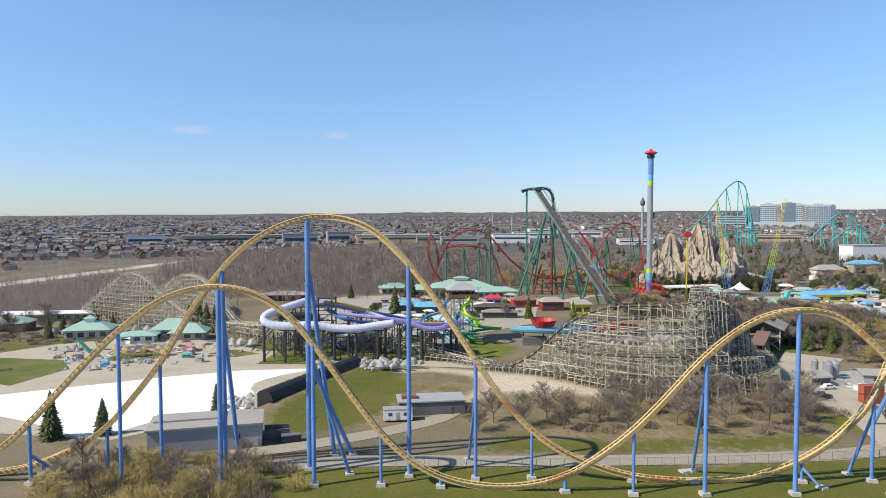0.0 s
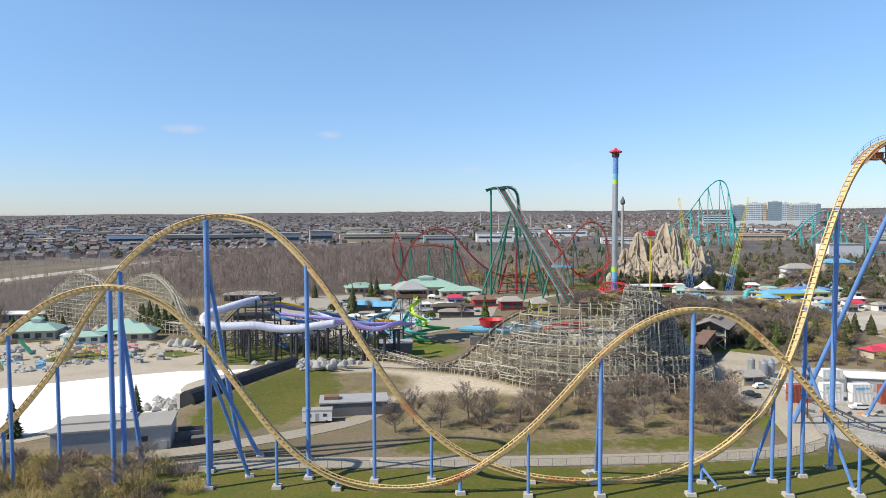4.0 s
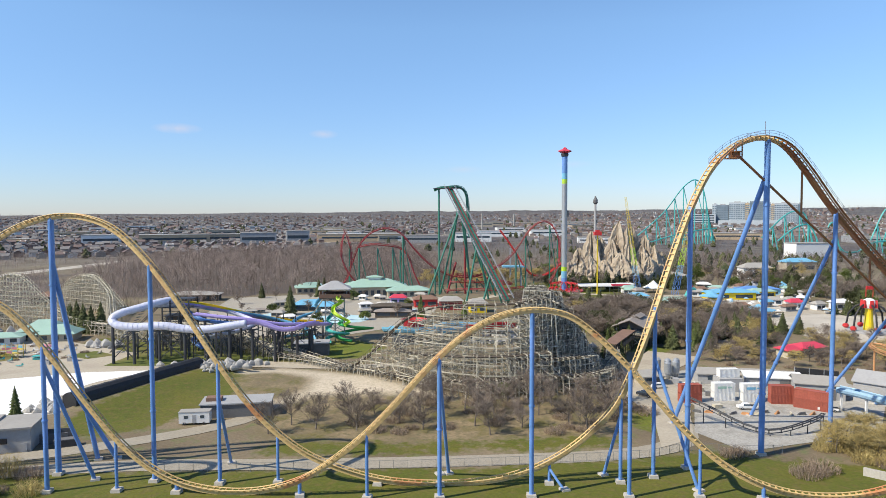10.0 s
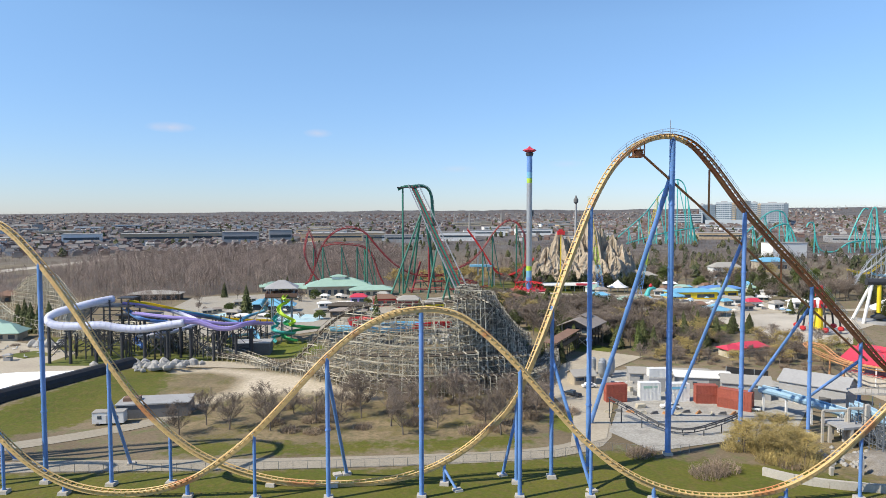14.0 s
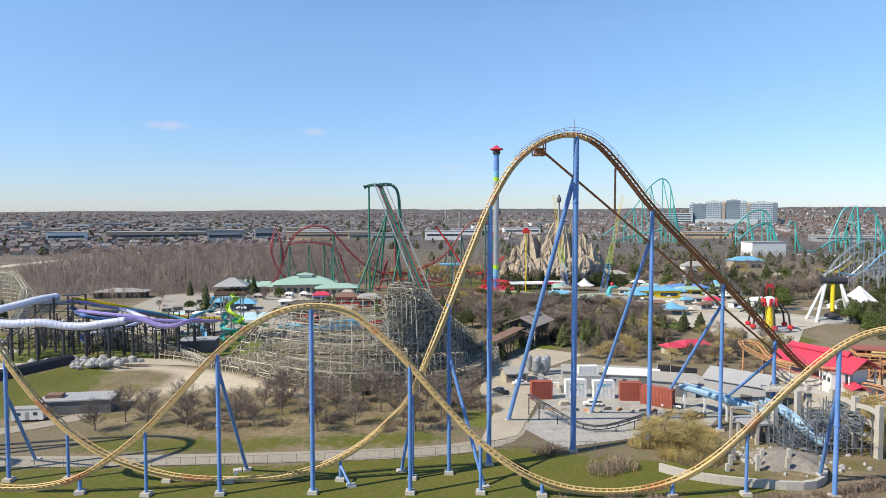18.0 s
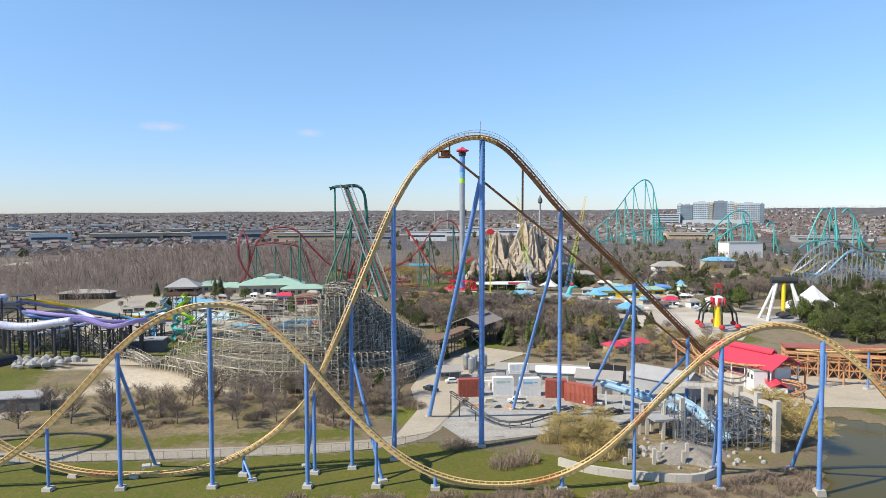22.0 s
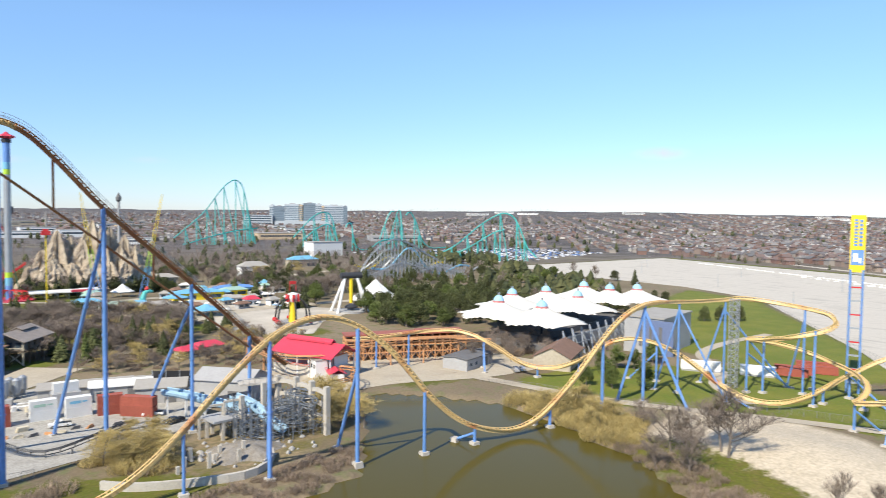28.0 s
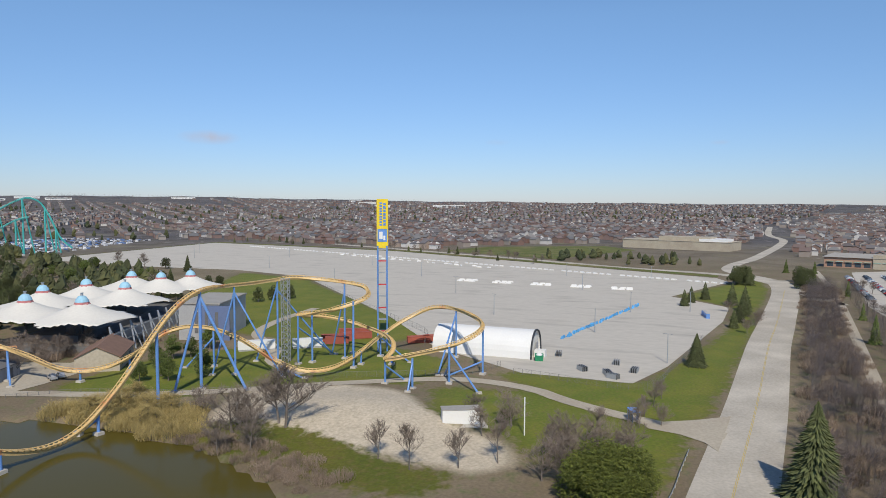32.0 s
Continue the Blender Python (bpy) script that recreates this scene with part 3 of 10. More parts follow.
    k = n.new("ShaderNodeMapRange")
    k.inputs[1].default_value, k.inputs[2].default_value = 0.25, 0.75
    k.inputs[3].default_value, k.inputs[4].default_value = 0.78, 1.22
    l.new(noise_at(1.3, 8), k.inputs[0])
    l.new(k.outputs[0], tone.inputs["Scale"])
    l.new(tone.outputs[0], b.inputs["Base Color"])
    bp = n.new("ShaderNodeBump")
    bp.inputs["Strength"].default_value, bp.inputs["Distance"].default_value = 0.5, 0.25
    l.new(noise_at(1.5, 6), bp.inputs["Height"])
    l.new(bp.outputs[0], b.inputs["Normal"])
    return m


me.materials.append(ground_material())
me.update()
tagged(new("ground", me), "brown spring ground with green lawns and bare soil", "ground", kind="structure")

# water
wm = bpy.data.materials.new("murky_pond_water")
wm.use_nodes = True
wb = wm.node_tree.nodes["Principled BSDF"]
wb.inputs["Base Color"].default_value = (0.082, 0.068, 0.014, 1)
wb.inputs["Specular IOR Level"].default_value = 0.3
wb.inputs["Roughness"].default_value = 0.12
wb.inputs["IOR"].default_value = 1.25
wt = wm.node_tree.nodes.new("ShaderNodeTexNoise")
wt.inputs["Scale"].default_value = 1.2
wbump = wm.node_tree.nodes.new("ShaderNodeBump")
wbump.inputs["Strength"].default_value, wbump.inputs["Distance"].default_value = 0.25, 0.04
wm.node_tree.links.new(wt.outputs["Fac"], wbump.inputs["Height"])
wm.node_tree.links.new(wbump.outputs[0], wb.inputs["Normal"])
solid("water", Shape().prism([(55, 5), (260, 5), (260, 185), (55, 128)], -0.9, -0.6), wm, "murky olive pond water", "water", kind="structure")


def patch(name, poly, mat, label, z=0.05, kind="structure", category="pavement"):
    """A paved area laid on the ground, following its height."""
    step = 6.0
    xs = [p[0] for p in poly]
    ys = [p[1] for p in poly]
    flat = max(float(np.max(height(np.array(xs), np.array(ys)))), 0) < 0.15 and abs(float(height(np.mean(xs), np.mean(ys)))) < 0.15
    if flat:
        return solid(name, Shape().prism(poly, z - 0.04, z + 0.03), mat, label, category, kind=kind)
    bm = bmesh.new()
    vs = [bm.verts.new((x, y, 0)) for x, y in poly]
    bm.faces.new(vs)
    bmesh.ops.triangulate(bm, faces=bm.faces[:])
    for axis_n, lo, hi in (((1, 0, 0), min(xs), max(xs)), ((0, 1, 0), min(ys), max(ys))):
        k = max(step, (hi - lo) / 60)
        c = lo + k
        while c < hi:
            co = (c, 0, 0) if axis_n[0] else (0, c, 0)
            bmesh.ops.bisect_plane(bm, geom=bm.verts[:] + bm.edges[:] + bm.faces[:], plane_co=co, plane_no=axis_n)
            c += k
    for v in bm.verts:
        v.co.z = ground_z(v.co.x, v.co.y) + z + 0.03
    m = bpy.data.meshes.new(name)
    bm.to_mesh(m)
    bm.free()
    m.materials.append(mat)
    return tagged(new(name, m), label, category, kind=kind)


def ribbon(name, pts, width, mat, label, z=0.05):
    """A road along points."""
    path = spline([(x, y, 0) for x, y in pts], 6.0)
    s = Shape()
    for i, p in enumerate(path):
        d = (path[min(i + 1, len(path) - 1)] - path[max(i - 1, 0)]).normalized()
        nrm = Vector((-d.y, d.x, 0)) * width / 2
        for q in (p - nrm, p, p + nrm):
            s.v.append((q.x, q.y, ground_z(q.x, q.y) + z))
        if i:
            k = 3 * i
            s.f += [(k - 3, k, k + 1, k - 2), (k - 2, k + 1, k + 2, k - 1)]
    s.f = [f[::-1] for f in s.f]
    return solid(name, s, mat, label, "road", kind="structure")


ribbon("service_road", [(-70, 138), (-40, 143), (-16, 146), (22, 146), (72, 148), (97, 151.5), (108, 158), (113, 172), (115, 200), (119, 228), (133, 246)], 6.5, SERVICE, "worn grey service road", 0.07)
ribbon("drive", [(-48, 150), (-33, 156), (-9, 170), (1, 180), (4, 192)], 6.0, SERVICE, "pale gravel drive", 0.10)
ribbon("street", [(150, 0), (246, -18), (304, -29), (395, -45), (450, -56), (580, -80), (640, -84)], 15.0, ROAD, "pale worn two-lane street", 0.07)
ribbon("avenue", [(640, -80), (700, -60), (760, -68), (831, -91), (960, -124), (1095, -156), (1240, -183), (1360, -182), (1700, -230)], 11.0, ROAD, "distant grey paved avenue", 0.14)
ribbon("cross_street", [(520, -96), (612, -82), (665, -55), (700, 20), (760, 120), (860, 300), (960, 480), (1100, 700)], 12.0, ROAD, "distant grey cross street", 0.10)
ribbon("park_path", [(255, 168), (268, 128), (280, 106), (294, 84), (310, 52), (306, 29), (298, 19), (287, -1), (283, -12), (281, -20)], 5.0, PALE, "pale gravel path beside the sand", 0.12)
ribbon("back_path", [(300, 100), (312, 118), (330, 128), (352, 150), (380, 158), (420, 160)], 4.5, PALE, "pale path through the lawn", 0.14)
ribbon("highway", [(-380, 340), (-352, 500), (-338, 600), (-324, 690), (-308, 800), (-286, 900), (-235, 1080), (-140, 1290), (20, 1500), (300, 1750)], 22, ROAD, "distant wide grey highway", 0.2)
ribbon("shore_walk", [(195, 178), (225, 182), (262, 172), (300, 175)], 12, PALE, "pale paved walk behind the pond", 0.09)
patch("parking_lot", [(600, 545), (883, 561), (818, 275), (706, 73), (640, -45), (615, -51), (526, -12), (491, -40), (445, -33), (347, -8), (322, 2), (324, 36), (352, 74), (410, 116), (550, 239), (576, 314), (575, 418)], LOT, "huge empty grey parking lot", 0.06)
patch("pool_floor", [(-134, 201), (-114, 212), (-92, 224), (-70, 233), (-45, 236), (-40, 226), (-49, 204), (-53, 190), (-59, 182), (-70, 180), (-77, 173), (-81, 166), (-89, 162), (-108, 174), (-125, 182), (-160, 190)], POOL, "drained white wave pool floor", 0.12)
patch("pool_deck", [(-190, 190), (-185, 250), (-160, 285), (-120, 300), (-70, 268), (-30, 254), (-24, 240), (-40, 226), (-45, 200), (-52, 186), (-80, 160), (-110, 165), (-150, 178)], PALE, "pale beige concrete pool deck", 0.06)
patch("water_park_deck", [(-70, 330), (-80, 440), (20, 470), (60, 420), (45, 330), (10, 300), (-30, 300)], DECK, "pale concrete water park deck", 0.08)
POOLBLUE = material("pale_blue_pool_paint", (0.42, 0.62, 0.66), 0.5, vary=0.12, scale=0.2, fine=8, dirt=(0.55, 0.66, 0.66), dirt_at=0.55)
for pool_plan in ([(-12, 352), (1, 361), (14, 354), (18, 342), (14, 334), (3, 332), (-9, 338)], [(-44, 360), (-36, 372), (-25, 369), (-28, 358), (-38, 352)], [(-36, 392), (-28, 400), (-14, 397), (-16, 389), (-28, 386)], [(24, 372), (32, 378), (42, 374), (38, 366), (28, 365)]):
    patch("splash_pool", pool_plan, POOLBLUE, "shallow pale blue splash pool", 0.14)
for lawn_plan in ([(-68, 243), (-30, 242), (-4, 244), (10, 252), (6, 288), (-36, 299), (-64, 282)], [(-176, 256), (-142, 250), (-132, 236), (-138, 212), (-166, 226), (-184, 240)], [(-128, 250), (-114, 247), (-106, 256), (-114, 266), (-126, 262)], [(-92, 262), (-84, 270), (-72, 262), (-80, 255)], [(-190, 290), (-160, 282), (-150, 292), (-172, 302)]):
    patch("lawn_island", lawn_plan, VERGE, "worn lawn island set in the paving", 0.11, category="lawn")
patch("path_by_slides", [(-25, 236), (-22, 250), (5, 246), (22, 240), (40, 245), (44, 238), (20, 232), (-8, 238)], PALE, "pale path below the slides", 0.13)
patch("gravel_yard", [(123, 188), (114, 165), (120, 151), (142, 158), (160, 164), (176, 186), (182, 205), (178, 226), (150, 234), (130, 228), (118, 215)], GRAVEL, "grey gravel service yard", 0.06)
patch("yard_road", [(102, 154), (112, 160), (122, 190), (128, 225), (150, 250), (134, 262), (112, 230), (106, 200), (108, 178)], PALE, "pale worn concrete yard road", 0.13)
patch("plaza", [(222, 276), (212, 290), (212, 312), (214, 335), (240, 358), (276, 352), (300, 330), (262, 300), (244, 272)], ROAD, "pale grey paved park midway", 0.10)
patch("station_plaza", [(200, 180), (200, 215), (235, 235), (280, 215), (290, 176)], PALE, "pale paved walk around the station", 0.11)
patch("lawn_verge", [(604, 552), (886, 569), (900, 566), (833, 272), (721, 66), (662, -48), (646, -46), (710, 72), (822, 275), (887, 564)], VERGE, "mown grass verge along the far lot edge", 0.1, category="lawn")
patch("lawn_verge", [(842, 226), (930, 200), (1000, 60), (930, 20), (820, 70), (770, 90)], VERGE, "wide lawn between the lot and the school", 0.07, category="lawn")
patch("right_lot", [(420, -105), (520, -110), (720, -150), (760, -210), (640, -260), (420, -200)], LOT, "car park of a shopping plaza", 0.08)
ribbon("park_walk", [(165, 268), (178, 300), (205, 330), (240, 352), (262, 372), (258, 410), (240, 428), (205, 425), (180, 405), (176, 375), (190, 352), (222, 344)], 9, PALE, "pale paved walk through the rides", 0.16)
ribbon("park_walk", [(240, 352), (280, 362), (330, 372), (380, 405), (420, 440)], 8, PALE, "pale paved walk behind the tents", 0.18)
ribbon("park_walk", [(180, 405), (150, 430), (120, 440), (96, 430), (70, 400), (50, 380)], 8, PALE, "pale paved walk below the rock mountain", 0.2)
ribbon("park_walk", [(258, 410), (285, 450), (300, 500), (340, 545), (420, 590)], 9, PALE, "pale paved walk towards the far rides", 0.22)
patch("stall_court", [(176, 372), (182, 400), (215, 410), (268, 402), (275, 372), (240, 356), (200, 356)], ROAD, "grey paved court among the stalls", 0.12)
patch("drive_apron", [(270, -17.5), (297, -22.5), (291, -14), (287, -6), (285, -1), (281, -3), (279, -10), (275, -15)], PALE, "pale apron where the drive meets the street", 0.15)
ribbon("side_lane", [(300, -62), (325, -64), (419, -80), (560, -104), (725, -126)], 4.0, PALE, "narrow pale lane behind the thicket", 0.1)

# ---- the gold coaster ----
coaster = thing("steel_roller_coaster", "tall gold-tracked steel roller coaster on blue columns", "roller coaster")
OUT = [(-110, 133, 3.5), (-100, 136, 1.2), (-92.3, 138, 1.2), (-86.8, 138.6, 2), (-81.2, 139.2, 4.0), (-75.4, 139.7, 6.8), (-70.8, 140.1, 10.3), (-66.1, 140.5, 15.6), (-59.7, 141, 23.9), (-52.8, 141, 35), (-46.7, 141, 43.0), (-41.9, 141.2, 47.8), (-36, 141.4, 51.6), (-31.3, 141.5, 53.4), (-26.5, 141.4, 54.3), (-20.4, 140.1, 53.8), (-14.4, 138.9, 51.5), (-5.7, 137.1, 43.3), (0.7, 136.4, 34.5), (7.3, 135.7, 24.4), (13.4, 136, 15.7), (19.2, 136, 9.8), (24.9, 135.7, 5.9), (31.8, 135.2, 3.2)] + [(38.6, 134.6, 1.5), (46.5, 134.1, 0.8), (54.4, 134, 0.8), (62.6, 134.1, 1.6), (70, 134.1, 3.8), (76.7, 134.1, 7.6), (81.2, 134.2, 11.4), (85.4, 134.3, 15.9), (89.9, 134.7, 25.2), (93.7, 136.5, 34), (97.8, 139, 44), (103.3, 141.6, 56.4), (108.3, 144, 64.2), (113.6, 146.3, 68.5), (117.5, 147.8, 70.2), (122.3, 149, 70.9), (127.4, 150.4, 69.2), (133, 152.2, 64.2), (142, 155.3, 54.6), (162, 162, 36.8), (176, 166.8, 24), (184, 169.6, 16.5), (190, 171.6, 12)]
BACK = [(-112, 137, 14), (-104, 135, 5), (-96, 134, 4.6), (-89.2, 133.6, 7.7), (-83.2, 133.4, 13), (-77.2, 133.2, 19.2), (-71.3, 133, 25.3), (-64.1, 132.7, 32), (-56.3, 132.6, 37.6), (-50.6, 132.6, 39.8), (-45, 132.5, 40.5), (-38.3, 132.4, 39.5), (-31.7, 132.4, 35.8), (-25.1, 132.4, 28.6), (-18.5, 132.5, 19.4), (-11.8, 132.6, 10.6), (-5.6, 132.1, 5.2), (0.6, 131.6, 2.2), (7.1, 131, 1), (12.1, 130.6, 0.9), (18.4, 129.9, 1.8), (24.9, 129.2, 4.2), (30.2, 128.5, 7.8), (35.9, 128, 12.4)] + [(41.8, 127.8, 18.4), (49.3, 127.8, 26.6), (55.7, 127.9, 32), (62.1, 127.9, 35.3), (68.4, 128, 36.4), (74.9, 127.8, 35.4), (80, 127.6, 31.8), (86.6, 127.3, 25.3), (93.3, 127.2, 17.6), (100, 127, 10.4), (106.9, 126, 5.3), (114, 125.1, 2.4), (121.6, 124.6, 1.3), (129.2, 124.4, 1.6), (135.6, 124.3, 3.1), (142.3, 124.5, 6.5), (149.8, 124.6, 12.9), (157, 124, 20.6), (165.5, 123, 28.4), (171, 122.4, 31.5), (176.5, 121.8, 32.6), (181.5, 121.3, 31.7), (186.1, 120.9, 29.4), (192.4, 120.2, 24.5)] + [(198, 119.7, 18.2), (203, 119.3, 12.4), (210.5, 118.9, 6.2), (219, 118.3, 2.6), (227, 117.8, 1.4), (234, 117.8, 2.9), (240.8, 118, 6.6), (246.4, 118, 10.6), (252.8, 118, 16), (258.7, 118, 21), (265.1, 118, 25.4), (272.7, 118.2, 28.2), (281, 118.8, 28.9), (291.5, 119.6, 28.4), (301.6, 118.8, 28), (311, 117, 28), (318, 114.5, 28), (321.5, 110.3, 27.8), (323.5, 104.5, 27.4), (324.2, 97, 26.8), (323.6, 91, 26), (321.5, 86.5, 24.6), (316.5, 85.5, 22.6), (311.5, 90.8, 20.3)] + [(310.8, 99, 18.4), (311.5, 106, 17), (314.8, 110.5, 16), (321, 111.5, 14.9), (328.5, 109, 13.6), (332.6, 103.6, 12.2), (332.8, 96.5, 11), (329.5, 88.5, 10), (325.5, 82.6, 9.3), (319.5, 77.8, 8.8), (310.5, 73.6, 8.4), (302, 71.4, 8.1), (297.2, 71, 8)]
HOME = [(297.2, 71, 8), (297.3, 68.5, 8.4), (299, 65.3, 9), (301.6, 60, 10), (304.1, 55.3, 11), (307.1, 51, 12.2), (311, 47.8, 13.6), (317.5, 46.8, 15), (324.4, 49.2, 16), (329, 52.8, 16.6), (335.6, 58.7, 17.1), (341.5, 65.5, 17.1), (343.9, 71, 16.4), (343.6, 76, 14.8), (338.8, 82.8, 11.2), (333, 86.2, 8.4), (325, 88, 6), (315.8, 88.4, 4.2), (307.2, 89.5, 2.9), (300.5, 91.6, 2.3), (296.8, 95, 2.3), (294.9, 99.2, 3.1), (294.8, 104, 4.5), (295.6, 109, 6.4)] + [(296.6, 114.6, 8.7), (298.5, 122, 11), (300, 132, 13), (299.6, 139.4, 13.4), (298.6, 145, 12.4), (296, 150.5, 9.5), (290.5, 152.5, 6.6), (282.5, 152.6, 4.5), (275.3, 154, 3.4), (270.8, 157.8, 3.5), (268.3, 163.7, 5), (266.3, 170.4, 8), (264.5, 181, 11.3), (260, 188.5, 12.5), (252, 192.5, 12.7), (244.3, 194, 12.3), (233.3, 197, 11.4), (226, 201, 11)]
out_path, back_path_pts, home_path = [blur(spline(p, 1.25), 4) for p in (OUT, BACK, HOME)]


def lay_track(path, mat, name, bank=0.0):
    """Two rails, a box spine and the ties between them."""
    rails, spine, ties = (Shape(), Shape()), Shape(), Shape()
    left, right, low = [], [], []
    m = len(path)
    for i, p in enumerate(path):
        a, b = path[max(i - 1, 0)], path[min(i + 1, m - 1)]
        d = (b - a).normalized()
        turn = 0.0
        if 4 < i < m - 5:
            u = (path[i] - path[i - 4])
            w = (path[i + 4] - path[i])
            turn = math.atan2(u.x * w.y - u.y * w.x, u.x * w.x + u.y * w.y)
        s = Vector((d.y, -d.x, 0))
        if s.length < 0.05:
            s = Vector((0, -1, 0))
        s.normalize()
        lean = max(-1.05, min(1.05, turn * bank))
        up = s.cross(d)
        s = s * math.cos(lean) - up * math.sin(lean)
        up = s.cross(d).normalized()
        left.append(p - s * 0.68)
        right.append(p + s * 0.68)
        low.append(p - up * 0.60)
        ties.add([p - s * 0.72 + d * 0.08, p + s * 0.72 + d * 0.08, low[-1] + s * 0.4 + d * 0.08, low[-1] - s * 0.4 + d * 0.08,
                  p - s * 0.72 - d * 0.08, p + s * 0.72 - d * 0.08, low[-1] + s * 0.4 - d * 0.08, low[-1] - s * 0.4 - d * 0.08],
                 [(0, 1, 2, 3), (7, 6, 5, 4), (0, 4, 5, 1), (1, 5, 6, 2), (2, 6, 7, 3), (3, 7, 4, 0)])
        k = len(spine.v)
        spine.v += [tuple(low[-1] + s * x + up * z) for x, z in ((-0.36, 0.34), (0.36, 0.34), (0.33, -0.42), (-0.33, -0.42))]
        if i:
            spine.f += [(k - 4 + j, k + j, k + (j + 1) % 4, k - 4 + (j + 1) % 4) for j in range(4)]
    spine.f = [f[::-1] for f in spine.f]
    track = thing(name, "", "")
    track.parent = coaster
    rails[0].tube(left, 0.13, 6)
    rails[1].tube(right, 0.13, 6)
    part("rail", rails[0], mat, track, smooth=True)
    part("rail", rails[1], mat, track, smooth=True)
    part("spine", spine, mat, track)
    part("tie", ties, mat, track, kind="stuff")


top_i = min(range(len(out_path)), key=lambda i: abs(out_path[i].x - 126))
lay_track(out_path[:top_i + 1], GOLD, "outbound_track")
lay_track(out_path[top_i:], RUSTY, "lift_track")
lay_track(back_path_pts, GOLD, "return_track", 2.4)
lay_track(home_path, GOLD, "homebound_track", 2.4)


def column(top, foot=None, r=0.62, legs=(), mat=None):
    """A blue column with its flange joints and footing; legs are the feet of slanted braces."""
    top = Vector(top)
    foot = Vector(foot or (top.x, top.y, ground_z(top.x, top.y) - (1.3 if inside(POND, np.array(top.x), np.array(top.y)) else 0.0)))
    s = Shape()
    s.tube([foot, top], r, 14)
    n = max(1, int((top - foot).length / 13))
    for i in range(1, n):
        c = foot.lerp(top, i / n)
        d = (top - foot).normalized() * 0.14
        s.tube([c - d, c + d], r + 0.13, 14)
    s.tube([top, top + Vector((0, 0, 0.7))], [r, 0.3], 10)
    col = part("column", s, mat or BLUE, coaster, smooth=False)
    base = Shape().box((foot.x, foot.y, min(foot.z, 0) - 0.6), (2.0, 2.0, max(0.95, 0.95 - min(foot.z, 0) * 0.6 + 0.3)), rnd.uniform(-8, 8), 0.86)
    part("footing", base, CONCRETE, col)
    for f, share in legs:
        f = Vector((*f, 0.0))
        f.z = ground_z(f.x, f.y) - 0.2
        a = foot.lerp(top, share)
        d = (a - f)
        b = Shape().tube([f, a], r * 0.86, 12)
        for k in range(1, max(1, int(d.length / 14))):
            c = f + d * (k / max(1, int(d.length / 14)))
            b.tube([c - d.normalized() * 0.13, c + d.normalized() * 0.13], r * 0.86 + 0.12, 12)
        brace = part("brace", b, BLUE, col)
        part("footing", Shape().box((f.x, f.y, f.z - 0.4), (1.9, 1.9, 1.0), 20, 0.86), CONCRETE, brace)
    return col


def hold(path, x, r=0.55, legs=(), drop=1.15, dy=0.0):
    p = at_x(path, x)
    return column((p.x, p.y + dy, p.z - drop), r=r * 0.74, legs=legs)


for x, r, legs in ((-84, 0.5, ()), (-70.5, 0.5, ()), (-60, 0.5, ()), (-46.7, 0.75, (((-45, 146.5), 0.78),)), (-28.6, 0.78, (((-24.5, 150), 0.84), ((-20.5, 150.5), 0.45))),
                   (-7, 0.62, ()), (6.9, 0.52, (((5.6, 147), 0.72),)), (18.5, 0.42, ()), (38.5, 0.4, ()), (50.7, 0.4, (((50.7, 139.6), 0.7),)), (72, 0.42, (((75, 131), 0.8),)),
                   (86.6, 0.5, (((84.5, 138.5), 0.8),)), (94.2, 0.55, (((101, 130), 0.72),)), (103.2, 0.7, ())):
    hold(out_path, x, r, legs)
for x, r, legs in ((-83, 0.5, (((-80, 139), 0.5),)), (-64.2, 0.5, ()), (-45, 0.68, ()), (-25.6, 0.6, (((-19.5, 138.5), 0.9),)), (-12.8, 0.42, ()), (-1, 0.5, ()), (24, 0.5, ()), (36.4, 0.42, ()), (50.2, 0.55, (((52.6, 140), 0.92),)),
                   (68.6, 0.6, ()), (86.8, 0.55, ()), (100.1, 0.42, ()), (112, 0.5, ()), (135.7, 0.5, ()), (149.9, 0.42, ()), (166, 0.6, (((170, 134), 0.75),)), (184.5, 0.6, (((186, 133), 0.7),)), (200.5, 0.5, ()),
                   (214.5, 0.5, (((212, 123), 0.8),)), (238.8, 0.5, (((236.5, 122), 0.85),)), (258.4, 0.55, ()), (276.5, 0.6, (((271.4, 124), 0.97), ((279, 105.5), 0.97)))):
    hold(back_path_pts, x, r, legs)
# lift columns with their long back braces
hold(out_path, 122.8, 0.85, (((111, 172), 0.9),))
hold(out_path, 142.2, 0.66, (((134, 178), 0.9),))
hold(out_path, 162.2, 0.6, (((156, 186), 0.88),))
hold(out_path, 178, 0.6, (((174, 188), 0.8),))
